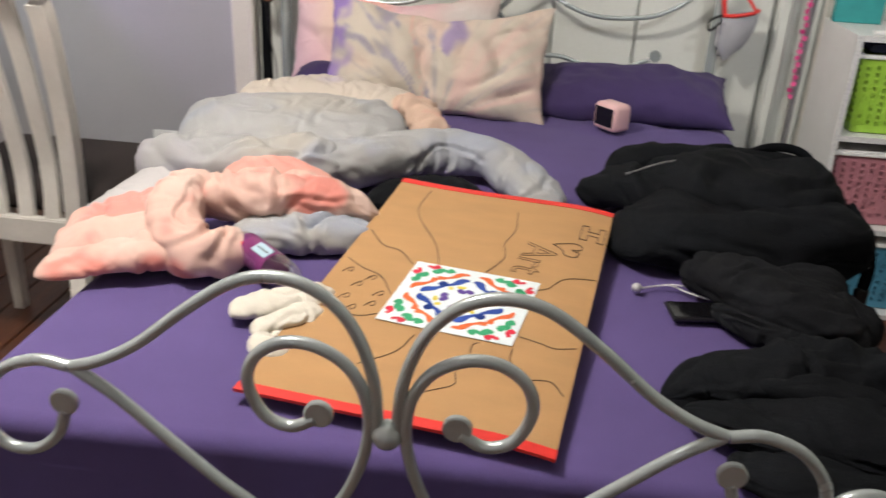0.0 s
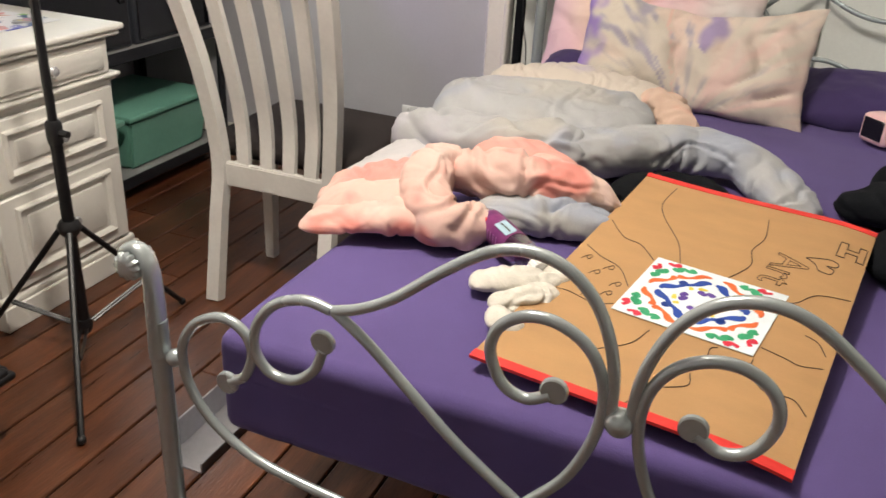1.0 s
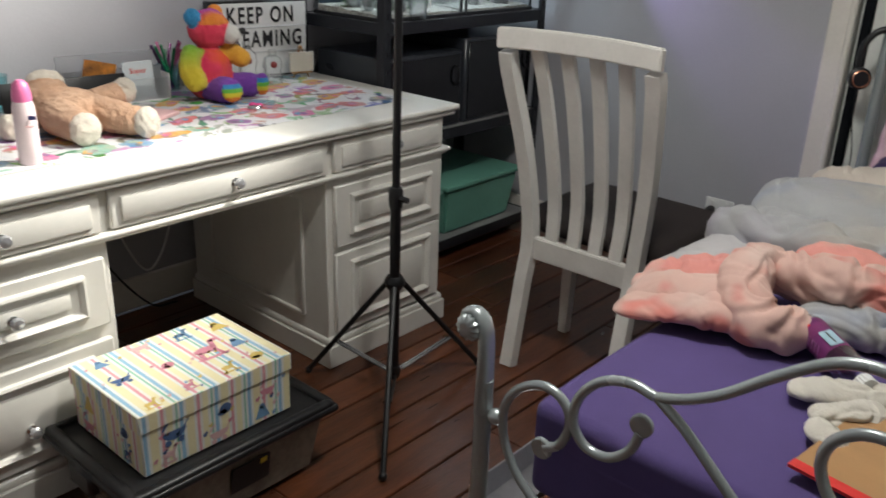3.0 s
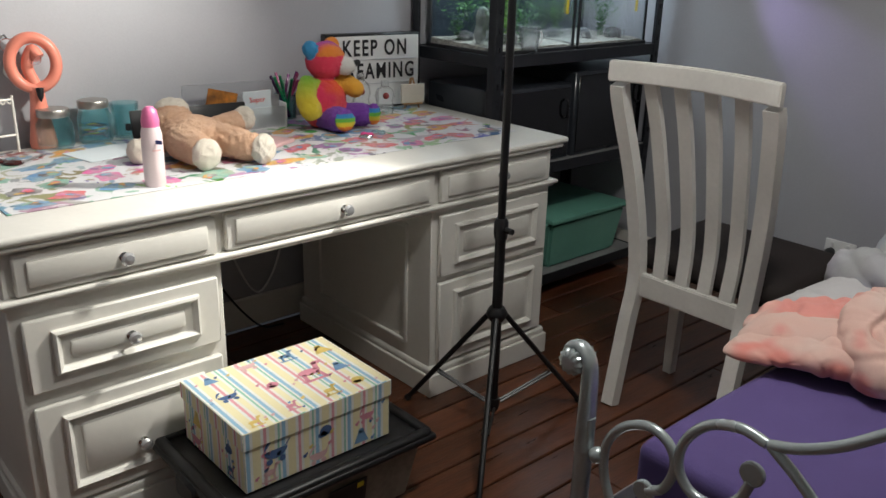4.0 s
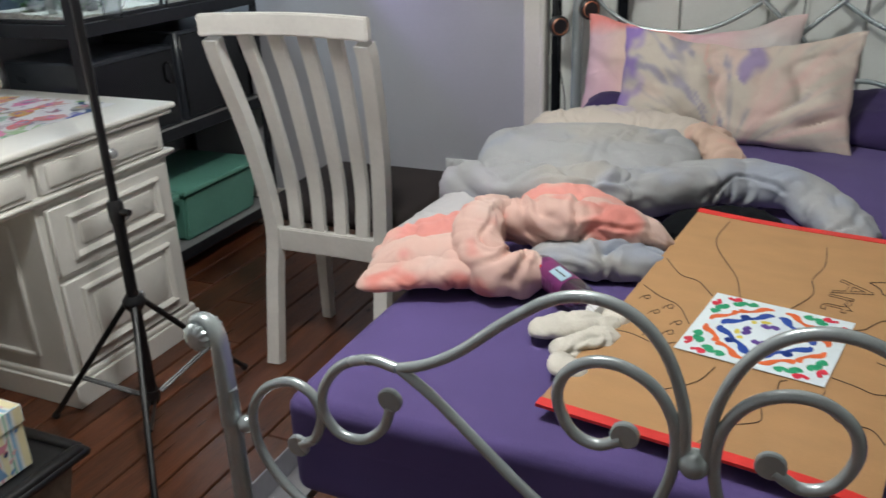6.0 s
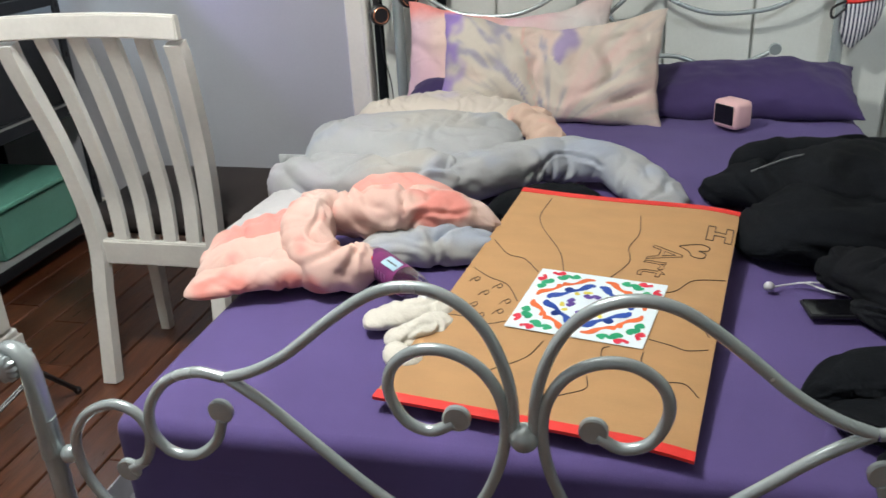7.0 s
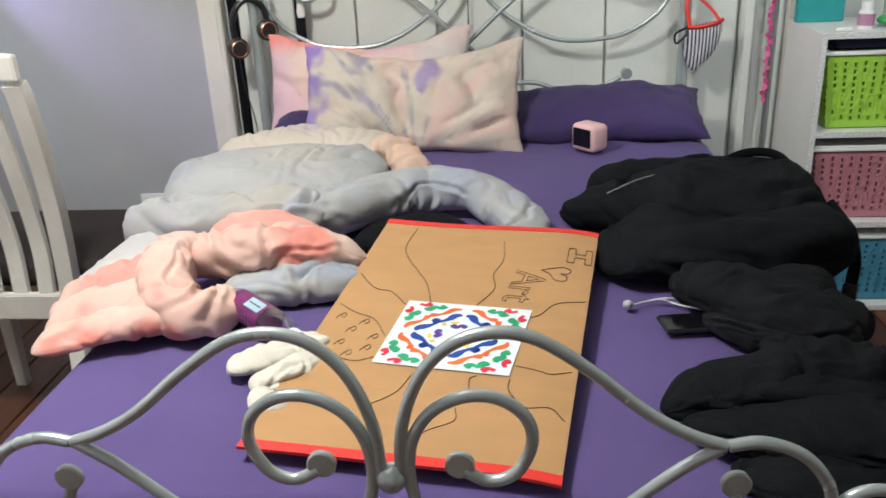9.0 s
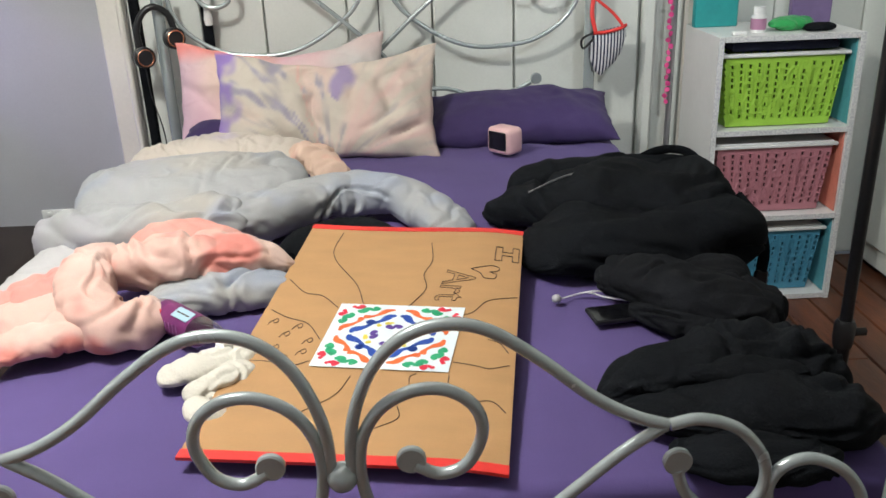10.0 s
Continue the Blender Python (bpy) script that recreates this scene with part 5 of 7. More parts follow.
for z, w, d in ((0.055, 0.055, 0.03), (0.02, 0.062, 0.034), (-0.03, 0.055, 0.03), (-0.07, 0.035, 0.02), (-0.09, 0.01, 0.01)):
    rings.append([bm.verts.new((w * math.cos(a) - 0.03 * (0.055 - z) * 4, d * math.sin(a), z + 0.012 * math.cos(a))) for a in [2 * math.pi * k / 18 for k in range(18)]])
for a, b in zip(rings, rings[1:]):
    for k in range(18):
        bm.faces.new((a[k], b[k], b[(k + 1) % 18], a[(k + 1) % 18]))
bm.faces.new(rings[-1])
part("body", bm, STRIPE, pouch)
tube("red_trim", [(-0.055, -0.005, 0.045), (-0.02, -0.034, 0.052), (0.03, -0.03, 0.062), (0.056, 0, 0.068)], 0.006, RED, pouch, "red cloth trim", 8)
tube("handle", [(-0.05, -0.01, 0.05), (-0.062, 0.0, 0.11), (-0.055, 0.015, 0.16)], 0.007, RED, pouch, "red cloth handle", 8, 8, 0.4)
tube("handle", [(0.05, -0.01, 0.06), (0.01, 0.0, 0.11), (-0.05, 0.015, 0.16)], 0.005, RED, pouch, "red cloth handle", 8, 8, 0.4)
tube("loop", [(-0.06, -0.02, 0.05), (-0.10, -0.03, 0.03), (-0.095, -0.03, 0.0), (-0.06, -0.03, 0.03)], 0.004, BLACK, pouch, "dark cord loop", 6)
# pink string of sequins hanging against the jamb
garland = thing("garland", "hot pink sequin garland hanging on the white wall", "garland", (1.03, 2.165, 0))
tube("string", [(0, 0, 1.75), (0.002, 0, 1.2), (-0.004, 0, 0.66)], 0.0015, PINK_H, garland, segs=5)
rnd = random.Random(9)
for k in range(26):
    z = 0.665 + k * 0.022
    lathe("sequin", [(0.0, -0.001), (0.0095, -0.001), (0.0095, 0.001), (0.0, 0.001)], (rnd.uniform(-0.007, 0.007), -0.004 - 0.004 * rnd.random(), z), PINK_H, garland, "", 9, rot("X", 90 + rnd.uniform(-35, 35)) @ rot("Y", rnd.uniform(-35, 35)))
tagged(tube("curtain_rod", [(1.05, 2.19, 0.02), (1.05, 2.19, 1.9)], 0.011, STEEL, None, "thin grey metal upright in the corner", 10, 1), category="rod")

# ---- cube shelf with baskets ----
shelf = thing("cube_shelf", "white three-tier cube shelf with patterned edging", "shelf", (0, 0, 0))
SX0, SX1, SY0, SY1, SH = 1.09, 1.565, 1.835, 2.175, 0.935
EDGE = mat("speckled_edging", (0.72, 0.72, 0.70), 0.5, vary=0.05, scale=160, second=(0.35, 0.35, 0.40), mix=0.42)
for x in (SX0 + 0.008, SX1 - 0.008):
    box("side_panel", (0.016, SY1 - SY0, SH), (x, (SY0 + SY1) / 2, SH / 2), WHITE_P, shelf, bevel=0.001)
    box("edging", (0.018, 0.003, SH), (x, SY0 - 0.002, SH / 2), EDGE, shelf, "speckled edge tape", 0.0005)
for z in (0.012, 0.315, 0.62, SH - 0.008):
    box("tier", (SX1 - SX0 - 0.034, SY1 - SY0, 0.016), ((SX0 + SX1) / 2, (SY0 + SY1) / 2, z), WHITE_P, shelf, bevel=0.001)
    box("edging", (SX1 - SX0 - 0.036, 0.003, 0.018), ((SX0 + SX1) / 2, SY0 - 0.002, z), EDGE, shelf, "speckled edge tape", 0.0005)
box("back", (SX1 - SX0 - 0.034, 0.006, SH - 0.02), ((SX0 + SX1) / 2, SY1 - 0.004, SH / 2), mat("teal_lining", (0.10, 0.35, 0.40), 0.6), shelf, "teal inner lining", 0.001)
for z, c in ((0.775, (0.10, 0.38, 0.42)), (0.467, (0.75, 0.25, 0.18)), (0.165, (0.10, 0.35, 0.42))):
    box("lining", (0.003, SY1 - SY0 - 0.02, 0.28), (SX1 - 0.019, (SY0 + SY1) / 2, z), mat("shelf_lining", c, 0.6), shelf, "coloured inner lining", 0.0005)


def basket(z, colour, label):
    b = thing("basket", label, "basket", (1.325, 2.0, z), 0, "baskets in the cube shelf")
    m = mat("basket_plastic", colour, 0.45, vary=0.06, bump=0.04)
    h, wt, wb, dt, db = 0.235, 0.395, 0.35, 0.27, 0.24
    # outer walls with rows of small slots, open to a darkened block inside
    for face in range(4):
        bm = bmesh.new()
        n, rows = (26, 11) if face % 2 == 0 else (16, 11)
        for i in range(n):
            for j in range(rows):
                def pt(u, v):
                    w, d = wb + (wt - wb) * v, db + (dt - db) * v
                    x, y = ((2 * u - 1) * w / 2, -d / 2)
                    if face == 1:
                        x, y = w / 2, (2 * u - 1) * d / 2
                    elif face == 2:
                        x, y = (1 - 2 * u) * w / 2, d / 2
                    elif face == 3:
                        x, y = -w / 2, (1 - 2 * u) * d / 2
                    return (x, y, 0.004 + v * h)
                u0, u1, v0, v1 = i / n, (i + 1) / n, j / rows, (j + 1) / rows
                slot = i % 2 == 1 and 0 < j < rows - 1
                if not slot:
                    bm.faces.new([bm.verts.new(pt(*q)) for q in ((u0, v0), (u1, v0), (u1, v1), (u0, v1))])
                    continue
                a, c2, e, f = u0 + (u1 - u0) * 0.28, u0 + (u1 - u0) * 0.72, v0 + (v1 - v0) * (0.3 if (i // 2) % 2 else 0.1), v0 + (v1 - v0) * (0.9 if (i // 2) % 2 else 0.7)
                for q in (((u0, v0), (u1, v0), (u1, e), (u0, e)), ((u0, f), (u1, f), (u1, v1), (u0, v1)), ((u0, e), (a, e), (a, f), (u0, f)), ((c2, e), (u1, e), (u1, f), (c2, f))):
                    bm.faces.new([bm.verts.new(pt(*p)) for p in q])
        bmesh.ops.remove_doubles(bm, verts=bm.verts, dist=0.0002)
        bmesh.ops.solidify(bm, geom=bm.faces[:], thickness=0.0025)
        part("slotted_wall", bm, m, b, smooth=False)
    box("base", (wb - 0.008, db - 0.008, 0.006), (0, 0, 0.004), m, b, bevel=0.001)
    # solid block in a darkened basket colour, painted as the inside's shade
    box("dark_basket_fill", (wb - 0.02, db - 0.02, 0.19), (0, 0, 0.102), mat("basket_inner_shade", tuple(v * 0.45 for v in colour), 0.9, vary=0.3), b, "darkened block standing in for the shade behind the slots", 0.01)
    bm = bmesh.new()
    for x, y, sx, sy in ((0, -dt / 2, wt + 0.03, 0.022), (0, dt / 2, wt + 0.03, 0.022), (-wt / 2, 0, 0.022, dt), (wt / 2, 0, 0.022, dt)):
        add_box(bm, (sx, sy, 0.012), (x, y, h + 0.006), 0.004, segs=2)
    part("rim", bm, WHITE_P, b, "white plastic rim")
    return b


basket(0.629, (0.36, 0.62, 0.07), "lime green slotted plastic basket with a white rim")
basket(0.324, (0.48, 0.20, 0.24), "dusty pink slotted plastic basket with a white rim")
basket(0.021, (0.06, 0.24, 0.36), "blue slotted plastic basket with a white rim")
# lids of the two lower baskets, resting flat on their rims
for z in (0.572, 0.269):
    tagged(box("tray", (0.40, 0.27, 0.006), (1.325, 2.0, z + 0.001), WHITE_P, None, "flat white plastic lid lying over a basket", 0.002), category="tray")
tagged(box("dark_basket_fill", (0.36, 0.24, 0.03), (1.33, 2.0, 0.893), mat("navy_cloth", (0.02, 0.025, 0.06), 0.9, vary=0.2), None, "folded navy cloth lying in the green basket", 0.012, None, 2), category="cloth")
tub = thing("pill_bottle", "small white bottle with a pink label on the shelf", "bottle", (1.245, 1.92, SH), 0)
lathe("body", [(0.0, 0.0), (0.022, 0.0), (0.024, 0.006), (0.024, 0.05), (0.016, 0.06), (0.0, 0.06)], (0, 0, 0), WHITE_P, tub, "", 18)
lathe("cap", [(0.0, 0.06), (0.018, 0.06), (0.018, 0.082), (0.0, 0.083)], (0, 0, 0), WHITE_P, tub, "white ribbed cap", 18, None, (1, 1, 1), 0.03, 18)
lathe("label", [(0.0245, 0.01), (0.0247, 0.011), (0.0247, 0.044), (0.0245, 0.045)], (0, 0, 0), mat("mauve_label", (0.45, 0.22, 0.35), 0.5), tub, "mauve label", 18, cap=False)
tagged(box("book", (0.15, 0.03, 0.20), (1.16, 2.09, SH + 0.10), mat("teal_book", (0.03, 0.34, 0.34), 0.5), None, "teal book standing against the wall", 0.004), category="book")
tagged(box("book", (0.14, 0.03, 0.18), (1.49, 2.09, SH + 0.09), mat("violet_book", (0.20, 0.14, 0.30), 0.5), None, "violet box standing against the wall", 0.004), category="book")
tagged(softly("snack_bag", [((1.37, 1.96, SH + 0.02), (0.09, 0.05, 0.02), 25)], mat("green_foil", (0.05, 0.45, 0.12), 0.3, vary=0.2), 0.006, 0.006, 25), "crumpled green foil bag on the shelf", "bag")
tagged(softly("black_pouch", [((1.44, 1.90, SH + 0.013), (0.06, 0.03, 0.013), 10)], BLACK_C, 0.005, 0.003, 25), "small black pouch on the shelf", "pouch")
tagged(box("eraser", (0.045, 0.022, 0.013), (1.165, 1.87, SH + 0.007), WHITE_P, None, "small white block on the shelf", 0.003), category="block")

# ---- light stands ----


def light_stand(at, label, feet, top=1.6, hub=0.37, clamp=0.63, head=True, r=0.0135):
    st = thing("light_stand", label, "tripod", (*at, 0), 0, "light stands")
    tube("lower_pole", [(0, 0, 0.05), (0, 0, clamp)], r + 0.002, BLACK_M, st, segs=14, steps=1)
    tube("upper_pole", [(0, 0, clamp), (0, 0, top)], r - 0.002, BLACK_M, st, segs=14, steps=1)
    lathe("clamp", [(0.0, -0.03), (r + 0.005, -0.03), (r + 0.007, -0.012), (r + 0.007, 0.02), (r + 0.002, 0.03), (0.0, 0.03)], (0, 0, clamp), BLACK, st, segs=16)
    tube("clamp_knob", [(0.015, 0, clamp), (0.045, 0, clamp)], 0.009, BLACK, st, segs=8, steps=1)
    lathe("hub", [(0.0, -0.022), (r + 0.008, -0.022), (r + 0.017, -0.006), (r + 0.017, 0.006), (r + 0.008, 0.02), (0.0, 0.02)], (0, 0, hub), BLACK, st, segs=16)
    lathe("lower_collar", [(0.0, -0.018), (r + 0.006, -0.018), (r + 0.009, 0.0), (r + 0.006, 0.018), (0.0, 0.018)], (0, 0, 0.075), BLACK, st, segs=16)
    for fx, fy in feet:
        leg = tube("leg", [(fx * 0.08, fy * 0.08, hub - 0.005), (fx, fy, 0.012)], 0.0085, BLACK_M, st, segs=8, steps=1)
        ball("rubber_foot", 0.012, (fx, fy, 0.012), BLACK, leg, "black rubber foot")
        for s in (-0.006, 0.006):
            tube("brace", [(fx * 0.08 - fy * s * 3, fy * 0.08 + fx * s * 3, 0.075), (fx * 0.64 - fy * s * 3, fy * 0.64 + fx * s * 3, 0.135)], 0.0042, BLACK_M, st, segs=6, steps=1)
    return st


light_stand((-1.54, 0.64), "black metal light stand on a folding tripod", [(-0.27, -0.11), (0.08, 0.31), (0.29, -0.33)])
light_stand((0.975, 0.66), "second black light stand beside the bed", [(0.26, 0.16), (-0.03, -0.30), (-0.02, 0.30)], 1.7, 0.30, 0.505, r=0.0145)
head1 = thing("stand_lamp", "small round lamp head on the light stand", "lamp", (-1.54, 0.64, 1.60))
lathe("housing", [(0.0, 0.0), (0.03, 0.0), (0.035, 0.02), (0.07, 0.06), (0.0, 0.11)], (0, 0, 0.0), BLACK, head1, segs=20)
pend = thing("ceiling_lamp", "flat white ceiling light", "lamp", (-0.75, 0.28, H - 0.07))
lathe("shade", [(0.0, 0.0), (0.17, 0.0), (0.2, 0.02), (0.2, 0.065), (0.0, 0.068)], (0, 0, 0), glow("lamp_diffuser", (1.0, 0.96, 0.9), 3.0), pend, segs=28)

# ---- white cupboard at the side ----
cup = thing("cupboard", "white painted cupboard at the room's side", "cupboard", (0, 0, 0))
box("body", (0.5, 0.55, 1.9), (2.08, 1.93, 0.97), PANEL, cup, bevel=0.006)
box("door", (0.02, 0.50, 1.78), (1.82, 1.93, 1.0), PANEL, cup, bevel=0.006)
tube("handle", [(1.80, 1.75, 0.40), (1.785, 1.75, 0.43), (1.785, 1.75, 0.49), (1.80, 1.75, 0.52)], 0.006, mat("bronze", (0.12, 0.06, 0.04), 0.4, 0.7), cup, "bronze handle")
box("plinth", (0.46, 0.5, 0.02), (2.08, 1.93, 0.01), BLACK, cup)

# ---- socket ----
sock = thing("power_socket", "white double wall socket with a black plug", "socket", (-1.25, Y1 - 0.001, 0.305))
box("plate", (0.118, 0.01, 0.074), (0, -0.005, 0), WHITE_P, sock, "", 0.004, None, 2)
for x in (-0.03, 0.03):
    box("rocker", (0.014, 0.006, 0.018), (x, -0.0115, 0.02), WHITE_P, sock, "", 0.002)
pl = lathe("plug", [(0.0, 0.0), (0.017, 0.0), (0.018, 0.025), (0.01, 0.045), (0.0, 0.047)], (-0.03, -0.011, -0.012), BLACK, sock, "black plug", 14, rot("X", 90))
tube("cable", [(-0.03, -0.055, -0.012), (-0.035, -0.07, -0.06), (-0.05, -0.05, -0.18), (-0.06, -0.03, -0.29)], 0.0035, BLACK, sock, "black cable", 6)

# ---- gift box on its storage tub ----
tubbox = thing("storage_tub", "clear plastic storage tub with a black lid and label", "storage tub", (0, 0, 0))
TX, TY = -1.585, -0.02
bm = bmesh.new()
vs = [[bm.verts.new((TX + sx * w, TY + sy * d, z)) for sx, sy in ((-1, -1), (1, -1), (1, 1), (-1, 1))] for z, w, d in ((0.006, 0.165, 0.235), (0.175, 0.19, 0.265))]
bm.faces.new(vs[0][::-1])
for k in range(4):
    bm.faces.new((vs[0][k], vs[0][(k + 1) % 4], vs[1][(k + 1) % 4], vs[1][k]))
bm.faces.new(vs[1])
bmesh.ops.bevel(bm, geom=bm.edges[:], offset=0.012, segments=2, affect="EDGES")
part("body", bm, mat("cloudy_plastic", (0.30, 0.27, 0.22), 0.25, vary=0.25, scale=9, coat=0.4), tubbox, "cloudy clear plastic with dim contents")
bm = bmesh.new()
add_box(bm, (0.43, 0.585, 0.022), (TX, TY, 0.185), 0.010, segs=3)
part("lid", bm, BLACK, tubbox, "shiny black lid")
bm = bmesh.new()
for x, y, sx, sy in ((-0.195, 0, 0.03, 0.56), (0.195, 0, 0.03, 0.56), (0, -0.272, 0.40, 0.03), (0, 0.272, 0.40, 0.03)):
    add_box(bm, (sx, sy, 0.026), (TX + x, TY + y, 0.195), 0.011, segs=3)
part("lid_rim", bm, BLACK, tubbox, "raised black rim")
for y in (-0.305, 0.265):
    box("clip", (0.10, 0.03, 0.06), (TX, TY + y + 0.02, 0.165), BLACK, tubbox, "black clip handle", 0.008)
box("label", (0.004, 0.11, 0.075), (TX + 0.186, TY + 0.03, 0.105), BLACK, tubbox, "black printed label", 0.001, rot("Y", 8))
box("label_mark", (0.004, 0.02, 0.016), (TX + 0.1905, TY + 0.065, 0.128), mat("yellow_ink", (0.75, 0.6, 0.05), 0.5), tubbox, "yellow label mark", 0.001, rot("Y", 8))

gift = thing("gift_box", "cardboard box printed with pastel stripes and nursery toys", "box", (-1.59, -0.035, 0.2), 0)
STRIPES = mat("pastel_stripes", (0.8, 0.8, 0.7), 0.6, vary=0.03)
tree, bsdf = nodes_of(STRIPES)
co, sep, mth, fr, rmp = (tree.nodes.new(k) for k in ("ShaderNodeTexCoord", "ShaderNodeSeparateXYZ", "ShaderNodeMath", "ShaderNodeMath", "ShaderNodeValToRGB"))
add = tree.nodes.new("ShaderNodeMath")
tree.links.new(co.outputs["Object"], sep.inputs[0])
nsep, big = tree.nodes.new("ShaderNodeSeparateXYZ"), tree.nodes.new("ShaderNodeMath")
tree.links.new(co.outputs["Normal"], nsep.inputs[0])
big.operation, big.inputs[1].default_value = "MULTIPLY", 1.0
sq = tree.nodes.new("ShaderNodeMath")
sq.operation = "ABSOLUTE"
tree.links.new(nsep.outputs["Y"], sq.inputs[0])
tree.links.new(sq.outputs[0], big.inputs[0])
pick = tree.nodes.new("ShaderNodeMix")
tree.links.new(big.outputs[0], pick.inputs[0])
tree.links.new(sep.outputs["Y"], pick.inputs[2])
tree.links.new(sep.outputs["X"], pick.inputs[3])
add.operation, add.inputs[1].default_value = "ADD", 0.0
tree.links.new(pick.outputs[0], add.inputs[0])
mth.operation, mth.inputs[1].default_value = "MULTIPLY", 11.0
fr.operation = "FRACT"
tree.links.new(add.outputs[0], mth.inputs[0])
tree.links.new(mth.outputs[0], fr.inputs[0])
tree.links.new(fr.outputs[0], rmp.inputs["Fac"])
rmp.color_ramp.interpolation = "CONSTANT"
bands = [(0.0, (0.82, 0.75, 0.48)), (0.22, (0.80, 0.80, 0.76)), (0.30, (0.72, 0.34, 0.38)), (0.38, (0.80, 0.78, 0.72)), (0.46, (0.82, 0.76, 0.50)), (0.62, (0.80, 0.80, 0.76)), (0.70, (0.30, 0.55, 0.42)), (0.76, (0.80, 0.80, 0.76)), (0.82, (0.30, 0.50, 0.66)), (0.92, (0.80, 0.80, 0.76))]
els = rmp.color_ramp.elements
els[0].color = (*bands[0][1], 1)
els[1].position, els[1].color = bands[1][0], (*bands[1][1], 1)
for p, c in bands[2:]:
    e = els.new(p)
    e.color = (*c, 1)
tree.links.new(rmp.outputs["Color"], bsdf.inputs["Base Color"])
GW, GD = 0.31, 0.41
box("base", (GW - 0.006, GD - 0.006, 0.15), (0, 0, 0.076), STRIPES, gift, "", 0.002)
lid = box("lid", (GW + 0.002, GD + 0.002, 0.045), (0, 0, 0.1345), STRIPES, gift, "striped lift-off lid", 0.002)
MOTIF = [mat("print_blue", (0.20, 0.36, 0.58), 0.6), mat("print_pink", (0.74, 0.30, 0.38), 0.6), mat("print_rose", (0.78, 0.50, 0.50), 0.6), mat("print_yellow", (0.80, 0.60, 0.18), 0.6), mat("print_navy", (0.09, 0.16, 0.33), 0.6)]


def blob_flat(bm, shape, size, place):
    """A small printed toy: a pram, a rocking horse, a frock or a hat, as flat outlines."""
    def disc(cx, cy, rx, ry, a0=0, a1=360):
        ring = [bm.verts.new(place(cx * size + rx * size * math.cos(radians(a0 + (a1 - a0) * k / 12)), cy * size + ry * size * math.sin(radians(a0 + (a1 - a0) * k / 12)))) for k in range(12 if a1 - a0 == 360 else 13)]
        bm.faces.new(ring)

    def quad(*pts):
        bm.faces.new([bm.verts.new(place(x * size, y * size)) for x, y in pts])
    if shape == 0:      # pram
        disc(0, 0.1, 0.9, 0.7, 180, 360)
        disc(-0.35, 0.12, 0.55, 0.75, 80, 180)
        disc(-0.5, -0.75, 0.24, 0.24)
        disc(0.5, -0.75, 0.24, 0.24)
        quad((0.8, 0.1), (1.15, 0.55), (1.05, 0.6), (0.7, 0.12))
    elif shape == 1:    # rocking horse
        disc(0, 0.1, 0.55, 0.28)
        quad((0.3, 0.2), (0.55, 0.15), (0.75, 0.75), (0.5, 0.75))
        disc(0.72, 0.72, 0.25, 0.14)
        quad((-0.45, 0), (-0.25, 0), (-0.35, -0.6), (-0.55, -0.6))
        quad((0.25, 0), (0.45, 0), (0.55, -0.6), (0.35, -0.6))
        quad((-0.8, -0.55), (0.8, -0.55), (0.6, -0.72), (-0.6, -0.72))
    elif shape == 2:    # frock
        quad((-0.25, 0.5), (0.25, 0.5), (0.75, -0.6), (-0.75, -0.6))
        disc(0, 0.5, 0.3, 0.25)
    elif shape == 3:    # bonnet
        disc(0, 0, 0.6, 0.5)
        disc(-0.3, -0.3, 0.5, 0.25)
    else:
        disc(0, 0, 0.3, 0.3)
        disc(0.3, 0.25, 0.2, 0.2)


rnd = random.Random(12)
for face in range(3):
    spots = [(i, j) for i in range(3 if face < 2 else 2) for j in range((4 if face == 0 else 2))]
    for i, j in spots:
        if face == 0:       # top
            u, v = -0.11 + 0.11 * i + rnd.uniform(-.02, .02), -0.155 + 0.103 * j + rnd.uniform(-.015, .015)
            place = lambda x, y, u=u, v=v: (u - y, v + x, 0.1578)
        elif face == 1:     # side facing the bed
            u, v = -0.13 + 0.13 * i + rnd.uniform(-.02, .02), 0.03 + 0.055 * j
            place = lambda x, y, u=u, v=v: (GW / 2 - 0.0022 if v < 0.1 else GW / 2 + 0.0018, u + x, v + y)
        else:               # end facing the room
            u, v = -0.08 + 0.15 * i + rnd.uniform(-.02, .02), 0.03 + 0.055 * j
            place = lambda x, y, u=u, v=v: (u + x, -(GD / 2 - 0.0022 if v < 0.1 else GD / 2 + 0.0018), v + y)
        bm = bmesh.new()
        shape = rnd.randrange(4)
        blob_flat(bm, shape, 0.058 if (face, i, j) == (0, 1, 2) else rnd.uniform(0.024, 0.034), place)
        part("printed_toy", bm, MOTIF[(1 if (face, i, j) == (0, 1, 2) else rnd.randrange(5))], gift, smooth=False)
        for _ in range(3):
            du, dv = rnd.uniform(-.05, .05), rnd.uniform(-.03, .03)
            bm = bmesh.new()
            base = place
            if face and not 0.012 < v + dv < 0.105:
                bm.free()
                continue
            blob_flat(bm, 4, rnd.uniform(0.010, 0.018), lambda x, y: base(x + du, y + (dv if face else dv)))
            part("printed_toy", bm, MOTIF[rnd.randrange(5)], gift, smooth=False)

# ---- things on the desk ----
DZ = 0.7895
COLLAGE = bpy.data.materials.new("picture_collage")
tree, bsdf = nodes_of(COLLAGE)
n, l = tree.nodes, tree.links
co, vor, noi, mix1, rmp1, rmp2, hs = (n.new(k) for k in ("ShaderNodeTexCoord", "ShaderNodeTexVoronoi", "ShaderNodeTexNoise", "ShaderNodeMix", "ShaderNodeValToRGB", "ShaderNodeValToRGB", "ShaderNodeHueSaturation"))
vor.inputs["Scale"].default_value = 8
